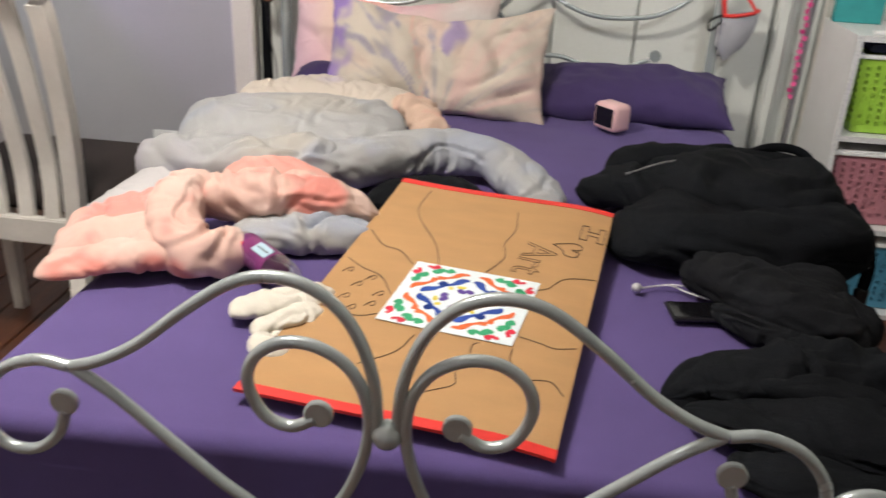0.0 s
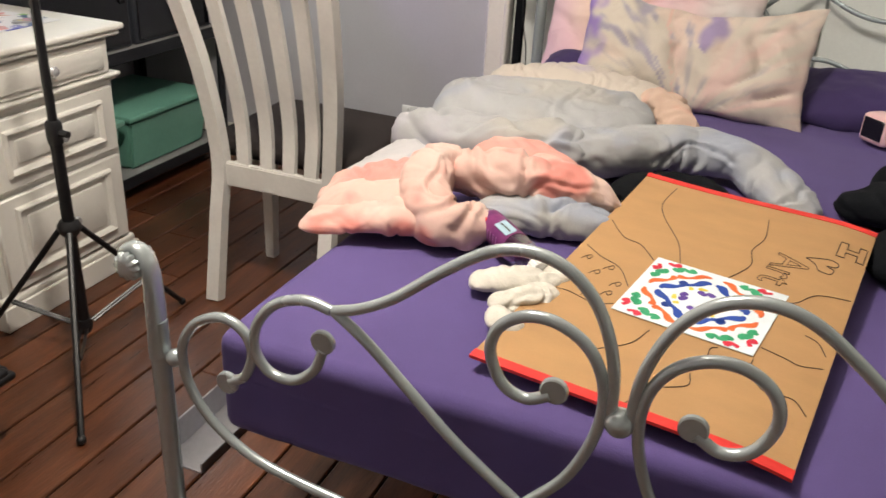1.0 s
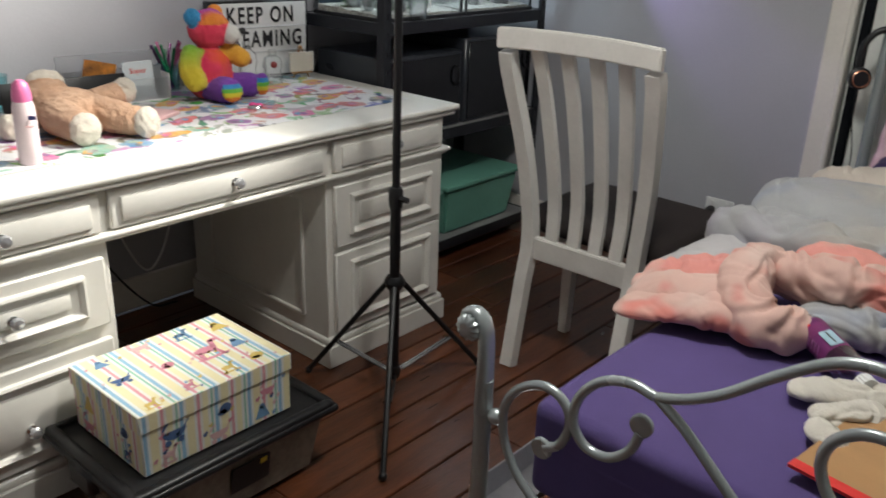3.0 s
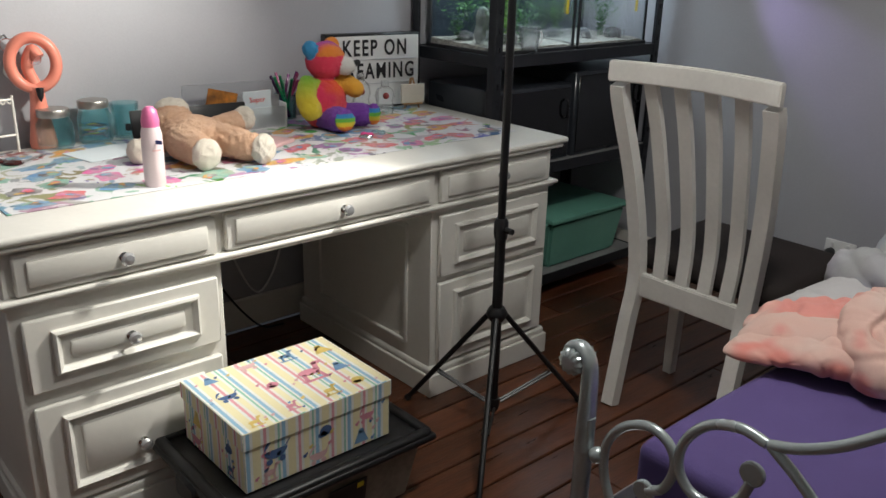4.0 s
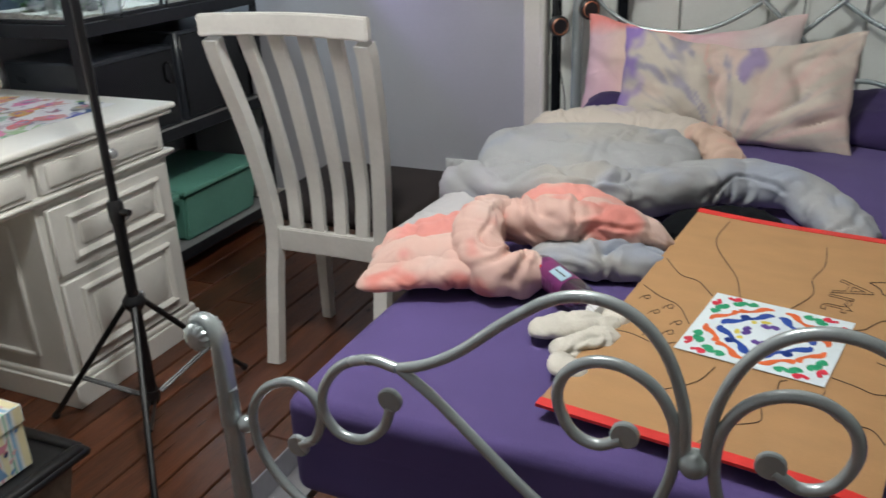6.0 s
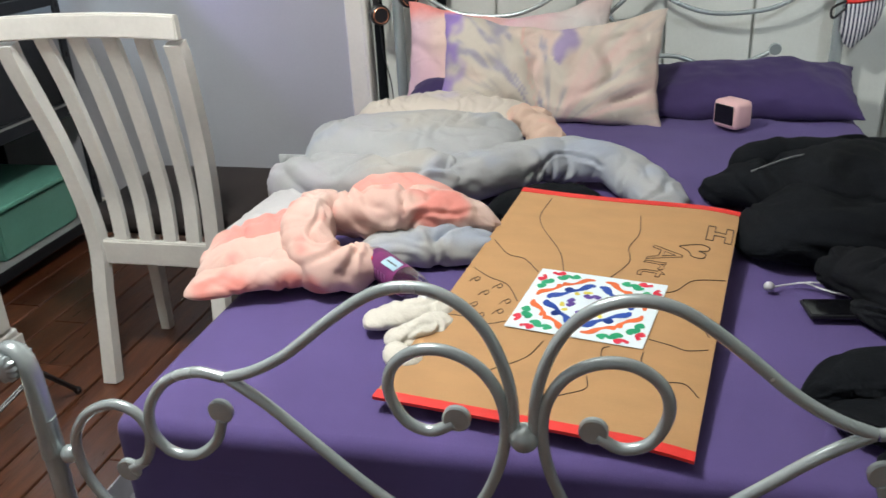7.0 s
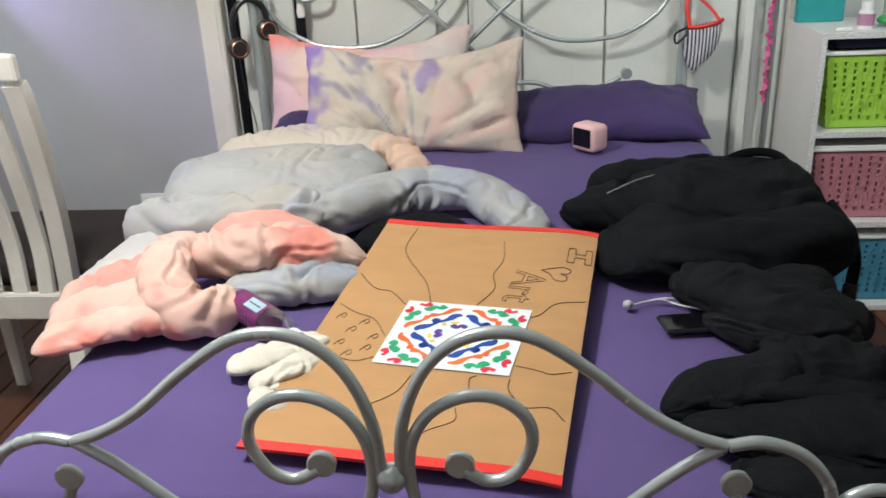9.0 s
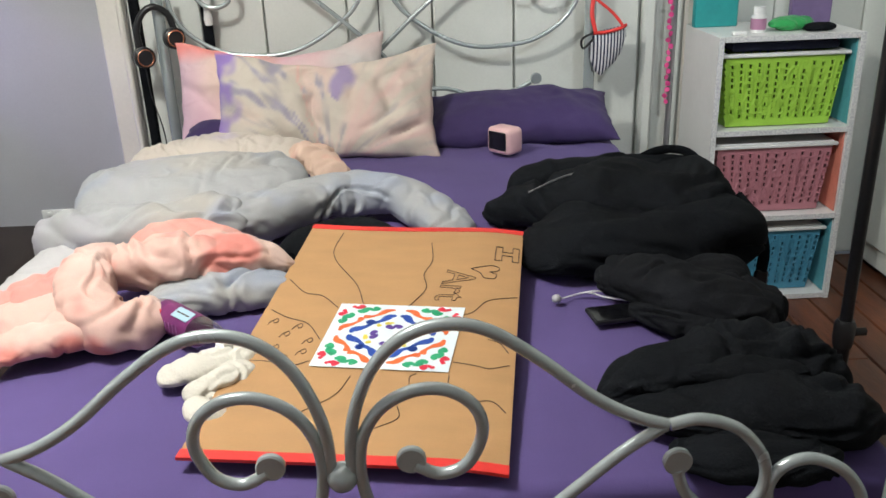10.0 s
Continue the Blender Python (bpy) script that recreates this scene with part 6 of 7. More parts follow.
noi.inputs["Scale"].default_value, noi.inputs["Detail"].default_value = 13, 4
noi.inputs["Distortion"].default_value = 1.6
l.new(co.outputs["Object"], vor.inputs["Vector"])
l.new(co.outputs["Object"], noi.inputs["Vector"])
l.new(vor.outputs["Color"], hs.inputs["Color"])
hs.inputs["Saturation"].default_value, hs.inputs["Value"].default_value = 0.95, 0.5
rmp1.color_ramp.elements[0].position, rmp1.color_ramp.elements[1].position = 0.53, 0.58
rmp1.color_ramp.elements[0].color, rmp1.color_ramp.elements[1].color = (0, 0, 0, 1), (1, 1, 1, 1)
l.new(noi.outputs["Fac"], rmp1.inputs["Fac"])
mix1.data_type = "RGBA"
mix1.inputs[6].default_value = (0.72, 0.72, 0.74, 1)
l.new(rmp1.outputs["Color"], mix1.inputs[0])
l.new(hs.outputs["Color"], mix1.inputs[7])
l.new(mix1.outputs[2], bsdf.inputs["Base Color"])
bsdf.inputs["Roughness"].default_value = 0.3
mat_top = tagged(box("desk_mat", (0.60, 1.60, 0.0015), (-2.215, 0.275, DZ + 0.001), COLLAGE, None, "clear desk mat over a collage of colourful pictures", 0.0006), category="desk mat")
PICS = [mat("picture_" + str(k), c, 0.35, vary=0.35, scale=30, fine=90, second=tuple(0.62 * q for q in d), bump=0) for k, (c, d) in enumerate([((0.75, 0.10, 0.12), (0.85, 0.5, 0.5)), ((0.10, 0.28, 0.55), (0.55, 0.75, 0.8)), ((0.80, 0.30, 0.05), (0.85, 0.75, 0.3)), ((0.25, 0.10, 0.35), (0.7, 0.4, 0.6)), ((0.02, 0.02, 0.03), (0.75, 0.75, 0.75)), ((0.80, 0.12, 0.40), (0.85, 0.6, 0.7)), ((0.15, 0.45, 0.40), (0.75, 0.8, 0.6))])]
rnd = random.Random(31)


def picture(u, v, turn, rx, ry, material, z):
    """A cut-out picture under the clear mat, with a wavy outline."""
    bm = bmesh.new()
    ring = []
    seed = rnd.random() * 50
    for i in range(26):
        a = 2 * math.pi * i / 26
        r = 1 + 0.5 * noise.noise(Vector((math.cos(a) * 1.5, math.sin(a) * 1.5, seed))) + 0.22 * noise.noise(Vector((math.cos(a) * 4, math.sin(a) * 4, seed)))
        x, y = rx * r * math.cos(a), ry * r * math.sin(a)
        ring.append(bm.verts.new((u + x * math.cos(turn) - y * math.sin(turn), v + x * math.sin(turn) + y * math.cos(turn), z)))
    bm.faces.new(ring)
    part("picture", bm, material, mat_top, smooth=False)


for i in range(5):
    for j in range(14):
        u, v = -2.455 + i * 0.118 + rnd.uniform(-0.022, 0.022), -0.46 + j * 0.112 + rnd.uniform(-0.02, 0.02)
        turn, rx, ry = rnd.uniform(0.8, 2.2), rnd.uniform(0.038, 0.06), rnd.uniform(0.024, 0.04)
        z = DZ + 0.0020 + 0.00001 * (i * 14 + j)
        pick = rnd.randrange(7)
        picture(u, v, turn, rx, ry, PICS[pick], z)
        for q in range(3):
            picture(u + rnd.uniform(-0.5, 0.5) * ry, v + rnd.uniform(-0.5, 0.5) * rx, rnd.uniform(0, 3), rx * rnd.uniform(0.2, 0.4), ry * rnd.uniform(0.15, 0.4), PICS[(pick + 1 + q * 2) % 7], z + 0.0006 + 0.00012 * q)

# light box sign
sign = thing("light_box", "white letter light box sign with black edges", "sign", (-2.545, 0.935, DZ), 82)
box("case", (0.395, 0.045, 0.275), (0, 0, 0.1385), BLACK, sign, "black plastic case", 0.004)
box("panel", (0.375, 0.004, 0.258), (0, -0.0235, 0.1385), WHITE_P, sign, "white translucent panel", 0.001)
for z in (0.0945, 0.1825):
    box("rail", (0.375, 0.004, 0.003), (0, -0.0275, z), mat("clear_rail", (0.6, 0.6, 0.62), 0.3), sign, "clear letter rail", 0.0005)
for body, z in (("KEEP ON", 0.222), ("DREAMING", 0.138)):
    t = text("letters", body, 0.08, (0.0, -0.0275, z), rot("X", 90), INK, sign, "black capital letters", fat=0.0016, gap=1.22)
    t.scale = (0.72, 1, 1)
    t.data.materials[0] = BLACK

# rainbow bear, sitting
RAIN = [(0.75, 0.02, 0.06), (0.85, 0.22, 0.02), (0.75, 0.60, 0.03), (0.15, 0.50, 0.06), (0.04, 0.28, 0.62), (0.22, 0.05, 0.42)]


def dye_bear(p, k):
    if k == 0:
        return blend((0.80, 0.03, 0.12), (0.85, 0.10, 0.02), wash(p, 12, 2) + 0.3)
    if k == 1:
        c = blend((0.80, 0.04, 0.10), (0.28, 0.06, 0.48), 14 * (p.z - (DZ + 0.245)) + 0.5 * wash(p, 14, 3))
        return blend(c, (0.85, 0.25, 0.03), 40 * (p.x + 2.315) - 0.2) if p.z > DZ + 0.24 else c
    if k == 2:
        return (0.78, 0.76, 0.72)
    if k == 3:
        return blend((0.75, 0.60, 0.04), (0.20, 0.55, 0.05), 14 * (p.z - (DZ + 0.11)))
    if k == 4:
        return (0.85, 0.42, 0.04)
    if k in (5, 6):
        return (0.20, 0.05, 0.40)
    if k in (7, 8):
        return RAIN[int((p.z - DZ) / 0.014) % 6]
    if k == 9:
        return blend((0.04, 0.30, 0.60), (0.25, 0.55, 0.08), 30 * (p.z - (DZ + 0.285)))
    if k == 10:
        return (0.85, 0.28, 0.03)
    return (0.02, 0.02, 0.02)


bx, by = -2.33, 0.575
tagged(softly("rainbow_bear", [((bx, by, DZ + 0.085), (0.07, 0.078, 0.088), 0), ((bx + 0.005, by + 0.01, DZ + 0.222), (0.06, 0.068, 0.06), 0), ((bx + 0.05, by + 0.06, DZ + 0.205), (0.032, 0.034, 0.028), 40),
                               ([(bx + 0.01, by - 0.065, DZ + 0.15), (bx + 0.03, by - 0.085, DZ + 0.11), (bx + 0.05, by - 0.08, DZ + 0.075)], (0.03, 0.036)),
                               ([(bx + 0.02, by + 0.07, DZ + 0.15), (bx + 0.055, by + 0.09, DZ + 0.13)], 0.03),
                               ([(bx + 0.05, by - 0.01, DZ + 0.042), (bx + 0.10, by - 0.005, DZ + 0.044)], (0.04, 0.042)), ([(bx + 0.04, by + 0.07, DZ + 0.042), (bx + 0.07, by + 0.105, DZ + 0.044)], (0.04, 0.04)),
                               ((bx + 0.140, by - 0.008, DZ + 0.047), (0.012, 0.034, 0.037), -12), ((bx + 0.10, by + 0.135, DZ + 0.047), (0.022, 0.026, 0.036), 30),
                               ((bx + 0.01, by - 0.052, DZ + 0.262), (0.018, 0.026, 0.028), 0), ((bx - 0.01, by + 0.045, DZ + 0.272), (0.02, 0.026, 0.022), 0),
                               ((bx + 0.072, by + 0.088, DZ + 0.218), (0.011, 0.012, 0.009), 0)], PLUSH, 0.0045, 0.0028, 55, (1, 1, 1), 2, DZ + 0.0025, dye_bear), "rainbow plush bear sitting on the desk", "soft toy")


def dye_dog(p, k):
    tan = blend((0.72, 0.46, 0.31), (0.64, 0.37, 0.23), wash(p, 14, 5) + 0.3)
    return (0.80, 0.73, 0.63) if k >= 6 else tan


px, py = -2.17, 0.045
tagged(softly("plush_toy", [((px - 0.02, py, DZ + 0.06), (0.10, 0.085, 0.058), 15), ([(px + 0.02, py - 0.045, DZ + 0.055), (px + 0.11, py - 0.04, DZ + 0.045)], (0.05, 0.042)), ([(px + 0.03, py + 0.05, DZ + 0.055), (px + 0.13, py + 0.10, DZ + 0.045)], (0.05, 0.04)),
                            ([(px - 0.06, py - 0.06, DZ + 0.055), (px - 0.04, py - 0.12, DZ + 0.04)], 0.032), ([(px - 0.06, py + 0.06, DZ + 0.06), (px - 0.06, py + 0.15, DZ + 0.075)], 0.034), ((px - 0.14, py + 0.0, DZ + 0.07), (0.06, 0.065, 0.055), 0),
                            ((px + 0.145, py - 0.04, DZ + 0.044), (0.022, 0.04, 0.042), 5), ((px + 0.165, py + 0.12, DZ + 0.042), (0.026, 0.04, 0.042), 25), ((px - 0.03, py - 0.155, DZ + 0.035), (0.033, 0.028, 0.034), 0), ((px - 0.06, py + 0.185, DZ + 0.085), (0.034, 0.03, 0.035), 0), ((px - 0.17, py + 0.01, DZ + 0.11), (0.04, 0.05, 0.035), 0)],
              PLUSH, 0.005, 0.005, 48, (1, 1, 1), 2, DZ + 0.0025, dye_dog), "beige plush toy with cream paws lying on its back", "soft toy")

can = thing("spray_can", "white and pink deodorant can with a pink cap", "spray can", (-1.965, -0.165, DZ))
lathe("body", [(0.0, 0.0), (0.024, 0.0), (0.026, 0.004), (0.026, 0.10), (0.025, 0.135), (0.021, 0.15), (0.0, 0.15)], (0, 0, 0), mat("pale_pink_metal", (0.80, 0.66, 0.68), 0.3, vary=0.05), can, "", 24)
lathe("cap", [(0.0, 0.15), (0.021, 0.15), (0.022, 0.165), (0.017, 0.19), (0.008, 0.199), (0.0, 0.20)], (0, 0, 0), mat("pink_cap", (0.82, 0.20, 0.42), 0.3), can, "bright pink domed cap", 22)
box("mark", (0.0015, 0.03, 0.010), (0.0262, 0, 0.115), mat("navy_print", (0.04, 0.05, 0.2), 0.5), can, "small navy printed mark", 0.0004, rot("Z", -50))
box("mark", (0.0015, 0.022, 0.004), (0.0262, 0, 0.095), MOTIF[2], can, "pink printed line", 0.0004)

org = thing("desk_organiser", "white plastic desk organiser holding cards", "organiser", (-2.475, 0.33, DZ), 84)
for y, h in ((-0.05, 0.07), (0.0, 0.10), (0.055, 0.14)):
    box("divider", (0.31, 0.004, h), (0, y, h / 2 + 0.002), glassy("frosted_plastic", (0.85, 0.86, 0.87), 0.4, 0.8), org, "frosted plastic divider", 0.001)
for x in (-0.155, 0.155):
    box("side", (0.004, 0.115, 0.08), (x, 0.002, 0.042), WHITE_P, org, bevel=0.001)
box("base", (0.31, 0.115, 0.004), (0, 0.002, 0.002), WHITE_P, org, bevel=0.001)
card = thing("greeting_card", "white card printed in red, standing in the organiser", "card", (-2.455, 0.40, DZ + 0.006), 86)
box("sheet", (0.10, 0.002, 0.115), (0, 0, 0.0575), WHITE, card, "", 0.0005)
text("lettering", "Super", 0.024, (0, -0.0014, 0.085), rot("X", 90), RED, card, "red printed word")
orange = thing("picture_card", "picture card in orange, black and white", "card", (-2.465, 0.27, DZ + 0.006), 84)
box("sheet", (0.10, 0.002, 0.125), (0, 0, 0.0625), mat("orange_picture", (0.75, 0.28, 0.04), 0.5, vary=0.3, scale=26, second=(0.03, 0.02, 0.02)), orange, "", 0.0005, rot("Y", 14))

pens = thing("pen_cup", "dark glass cup full of pens", "pen cup", (-2.52, 0.545, DZ))
lathe("cup", [(0.0, 0.0), (0.034, 0.0), (0.036, 0.004), (0.038, 0.09), (0.034, 0.088), (0.032, 0.01), (0.0, 0.009)], (0, 0, 0), TEAL_G, pens, "smoky teal glass", 22)
rnd = random.Random(5)
for k in range(11):
    a, c = rnd.random() * 6.3, rnd.choice([(0.3, 0.02, 0.25), (0.02, 0.3, 0.12), (0.03, 0.15, 0.5), (0.6, 0.1, 0.3), (0.7, 0.7, 0.7), (0.1, 0.02, 0.12)])
    o = thing("pen", "coloured felt pen standing in the cup", "pen", (0, 0, 0), 0, "pens in the cup")
    p0, p1 = Vector((-2.52 + 0.018 * math.cos(a + 2.5), 0.545 + 0.018 * math.sin(a + 2.5), DZ + 0.011)), Vector((-2.52 + 0.042 * math.cos(a), 0.545 + 0.05 * math.sin(a), DZ + rnd.uniform(0.13, 0.165)))
    tube("barrel", [p0, p0.lerp(p1, 0.7)], 0.0046, mat("pen_barrel", c, 0.35), o, segs=8, steps=1)
    tube("cap", [p0.lerp(p1, 0.7), p1], 0.0052, mat("pen_cap", tuple(v * 0.7 for v in c), 0.3), o, segs=8, steps=1)


def jar(at, h, r, glass, label, fill=None):
    j = thing("jar", label, "jar", at, 0, "jars on the desk")
    lathe("glass", [(0.0, 0.0), (r * 0.85, 0.0), (r, 0.012), (r * 1.04, h * 0.45), (r * 0.98, h * 0.75), (r * 0.80, h * 0.9), (r * 0.80, h), (r * 0.76, h), (r * 0.76, h * 0.9), (r * 0.93, h * 0.72), (r * 0.95, 0.016), (0.0, 0.010)], (0, 0, 0), glass, j, "coloured glass", 26)
    lathe("lid", [(0.0, 0.0), (r * 0.86, 0.0), (r * 0.88, 0.003), (r * 0.88, 0.018), (r * 0.84, 0.022), (0.0, 0.023)], (0, 0, h - 0.006), mat("dull_tin", (0.45, 0.43, 0.40), 0.35, 0.9, vary=0.1), j, "dull metal screw lid", 26)
    if fill:
        for k in range(9):
            a = k * 0.7
            tube("loom_band", [(r * 0.7 * math.cos(a + q * 1.57 * 1.2), r * 0.7 * math.sin(a + q * 1.57 * 1.2), 0.014 + 0.004 * k + 0.004 * q) for q in range(4)], 0.0022, MOTIF[k % 4], j, "coloured rubber band", 5, 4)
    return j


jar((-2.515, -0.225, DZ), 0.10, 0.051, TEAL_G, "teal glass jar with a dull metal lid")
jar((-2.53, -0.105, DZ), 0.112, 0.050, TEAL_G, "teal glass jar holding coloured rubber bands", True)
jar((-2.50, 0.645, DZ), 0.085, 0.034, glassy("smoky_glass", (0.06, 0.14, 0.16), 0.08, 0.85), "smoky glass jar with a metal lid")
tum = thing("tumbler", "teal glass tumbler with a flared rim", "tumbler", (-2.565, 0.0, DZ))
lathe("glass", [(0.0, 0.0), (0.036, 0.0), (0.038, 0.004), (0.037, 0.05), (0.044, 0.105), (0.041, 0.105), (0.034, 0.05), (0.034, 0.008), (0.0, 0.007)], (0, 0, 0), TEAL_G, tum, "", 26)
box("mark", (0.0015, 0.022, 0.022), (0.039, -0.005, 0.035), BLACK, tum, "dark printed motif", 0.0004, rot("Z", -20))

fan = thing("hand_fan", "coral flamingo-shaped hand fan", "fan", (-2.55, -0.25, DZ), 74)
fan.scale = (1.36, 1.36, 1.36)
lathe("handle", [(0.0, 0.0), (0.026, 0.0), (0.028, 0.01), (0.022, 0.05), (0.016, 0.10), (0.014, 0.13), (0.0, 0.132)], (0, 0, 0), PEACH, fan, "", 18)
tube("guard_ring", [(0.044 * math.sin(2 * math.pi * k / 14), 0, 0.178 + 0.052 * -math.cos(2 * math.pi * k / 14)) for k in range(15)], 0.012, PEACH, fan, "thick coral ring", 10, 4)
tube("neck", [(0, 0.004, 0.13), (-0.012, 0.004, 0.17), (0.0, 0.0, 0.205), (0.012, -0.008, 0.19)], 0.012, PEACH, fan, "flamingo's curved neck", 10)
lathe("beak", [(0.0, 0.0), (0.008, 0.0), (0.006, 0.018), (0.0, 0.03)], (0.006, -0.016, 0.128), BLACK, fan, "black beak", 10, rot("X", 160))
ball("nose_cone", 0.013, (0.004, -0.012, 0.188), glassy("clear_dome", (0.9, 0.9, 0.95), 0.05, 0.6), fan, "clear dome")

tree_st = thing("jewellery_stand", "cream metal jewellery stand with hanging trinkets", "jewellery stand", (-2.52, -0.375, DZ), 8)
tube("upright", [(0, 0.05, 0.0), (0, 0.05, 0.16)], 0.004, TRIM, tree_st, segs=8, steps=1)
tube("upright", [(0, -0.05, 0.0), (0, -0.05, 0.16)], 0.004, TRIM, tree_st, segs=8, steps=1)
for z in (0.05, 0.15):
    tube("bar", [(0, -0.05, z), (0, 0.05, z)], 0.0035, TRIM, tree_st, segs=8, steps=1)
for k in range(5):
    tube("curl", [(0, -0.04 + 0.018 * k, 0.15), (0, -0.03 + 0.018 * k, 0.138), (0, -0.022 + 0.018 * k, 0.148)], 0.002, TRIM, tree_st, segs=6)
keyc = thing("keyring", "decorated key ring on a chain", "key ring", (-2.60, -0.30, DZ + 0.20))
tube("ring", [(0.0, 0.018 * math.sin(2 * math.pi * k / 12), 0.09 + 0.018 * math.cos(2 * math.pi * k / 12)) for k in range(13)], 0.002, CHROME, keyc, "steel ring", 6, 4)
tube("chain", [(0.0, 0, 0.072), (0.003, 0.004, 0.055), (0.003, -0.002, 0.04)], 0.003, CHROME, keyc, "steel chain", 6)
lathe("charm", [(0.0, -0.006), (0.018, -0.006), (0.021, 0.0), (0.018, 0.006), (0.0, 0.006)], (0.006, 0, 0.02), WHITE_P, keyc, "white enamel charm", 16, rot("Y", 90), (1.2, 1, 1))
for y in (-0.008, 0.008):
    ball("spot", 0.005, (0.0125, y, 0.022), RED, keyc, "red enamel spot", (0.4, 1, 1))
tube("hook", [(-0.018, 0, 0.115), (0.0, 0, 0.115), (0.004, 0, 0.11)], 0.003, STEEL, keyc, "wall hook", 6)
tagged(box("note", (0.15, 0.20, 0.001), (-2.37, -0.13, DZ + 0.0035), WHITE, None, "white sheet of paper on the desk mat", 0.0002, rot("Z", 12)), category="paper")
gl = thing("sunglasses", "brown tinted sunglasses lying on the desk", "sunglasses", (-2.40, -0.40, DZ + 0.004), 40)
for s in (-1, 1):
    lathe("lens", [(0.0, 0.0), (0.024, 0.0), (0.026, 0.002), (0.022, 0.006), (0.0, 0.009)], (0.028 * s, 0, 0.0), mat("brown_lens", (0.05, 0.012, 0.012), 0.12), gl, "dark tinted lens", 18, None, (1.1, 0.9, 1))
    tube("arm", [(0.052 * s, 0, 0.006), (0.054 * s, 0.05, 0.006), (0.05 * s, 0.11, 0.003)], 0.0022, STEEL, gl, "thin wire arm", 6)
tube("bridge", [(-0.006, 0.004, 0.006), (0, 0.007, 0.008), (0.006, 0.004, 0.006)], 0.002, STEEL, gl, segs=6)
tab = thing("tablet", "black tablet leaning behind the plush toy", "tablet", (-2.40, 0.14, DZ + 0.004), 84)
box("body", (0.36, 0.010, 0.10), (0, 0, 0.05), BLACK, tab, "", 0.004, rot("X", -14), 2)
ease = thing("mini_easel", "miniature wooden easel holding a blank canvas", "easel", (-2.44, 1.045, DZ + 0.001), 75)
WOODL = mat("pale_wood", (0.50, 0.30, 0.15), 0.6, vary=0.15, stretch=(1, 1, 0.2))
box("canvas", (0.095, 0.008, 0.07), (0, -0.006, 0.058), CREAM, ease, "blank cream canvas", 0.001)
for x0, x1, y in ((-0.03, -0.004, 0.0), (0.03, 0.004, 0.0), (0.0, 0.0, 0.05)):
    tube("leg", [(x0, y, 0.0), (x1, 0.004, 0.115)], 0.0035, WOODL, ease, segs=6, steps=1)
box("ledge", (0.08, 0.014, 0.005), (0, -0.008, 0.02), WOODL, ease, "", 0.001)
for x, y, h in ((-2.43, 0.80, 0.15), (-2.40, 0.885, 0.12)):
    gb = thing("glass_bottle", "clear cut-glass ornament bottle", "glass bottle", (x, y, DZ + 0.001), 0, "glass ornaments on the desk")
    lathe("body", [(0.0, 0.0), (0.03, 0.0), (0.034, 0.02), (0.03, h * 0.4), (0.036, h * 0.55), (0.03, h * 0.75), (0.014, h * 0.85), (0.014, h), (0.0, h)], (0, 0, 0), glassy("cut_glass", (0.9, 0.92, 0.93), 0.06, 0.45), gb, "", 20, None, (1, 1, 1), 0.05, 8)
    ball("bead", 0.012, (0.024, -0.012, h * 0.6), mat("dark_red_bead", (0.25, 0.03, 0.03), 0.3), gb, "dark red bead")
for k, (x, y, c) in enumerate(((-2.13, 0.60, PINK_H), (-2.14, 0.655, TEAL_G), (-2.10, 0.575, CHROME), (-2.17, 0.70, WHITE_P))):
    tagged(softly("trinket", [((x, y, DZ + 0.008), (0.018, 0.012, 0.009), 30 * k), ((x + 0.015, y + 0.01, DZ + 0.008), (0.009, 0.014, 0.009), 10)], c, 0.003, 0.002, 60), "tiny shiny trinket on the desk mat", "trinket", "trinkets on the desk")
tagged(box("notebook", (0.10, 0.14, 0.012), (-2.20, 0.29, DZ + 0.0085), PINK, None, "small pink notebook on the desk mat", 0.003, rot("Z", 25)), category="notebook")

# ---- steel rack with two fish tanks ----
rack = thing("steel_rack", "black steel rack with three shelves", "rack", (0, 0, 0))
RX0, RX1, RY0, RY1 = -2.585, -2.125, 1.165, 2.14
for x in (RX0, RX1):
    for y in (RY0, RY1):
        bm = bmesh.new()
        sx, sy = (1 if x == RX0 else -1), (1 if y == RY0 else -1)
        add_box(bm, (0.004, 0.036, 1.78), (x, y + sy * 0.018, 0.89), 0.001)
        add_box(bm, (0.036, 0.004, 1.78), (x + sx * 0.018, y, 0.89), 0.001)
        post = part("post", bm, RACK, rack, "black angle-iron post")
        if x == RX1:
            for k in range(24):
                box("keyhole", (0.002, 0.009, 0.02), (x + 0.0022, y + sy * 0.018, 0.12 + k * 0.065), SCREEN, post, "", 0.0008)
for z in (0.075, 0.555, 0.985):
    box("shelf_board", (RX1 - RX0 - 0.012, RY1 - RY0 - 0.012, 0.014), ((RX0 + RX1) / 2, (RY0 + RY1) / 2, z + 0.012), mat("grey_board", (0.20, 0.20, 0.22), 0.55) if z > 0.9 else mat("pale_board", (0.30, 0.30, 0.30), 0.6), rack, "grey board shelf", 0.002)
    for x in (RX0 + 0.004, RX1 - 0.004):
        box("beam", (0.006, RY1 - RY0 - 0.02, 0.045), (x, (RY0 + RY1) / 2, z), RACK, rack, "", 0.002)
    for y in (RY0 + 0.004, RY1 - 0.004):
        box("beam", (RX1 - RX0 - 0.02, 0.006, 0.045), ((RX0 + RX1) / 2, y, z), RACK, rack, "", 0.002)

LEAF = [mat("leaf_green", (0.07, 0.24, 0.03), 0.5, vary=0.25, scale=20), mat("leaf_bright", (0.20, 0.45, 0.04), 0.5, vary=0.2, scale=20), mat("moss_green", (0.05, 0.20, 0.05), 0.7, vary=0.3, scale=30)]
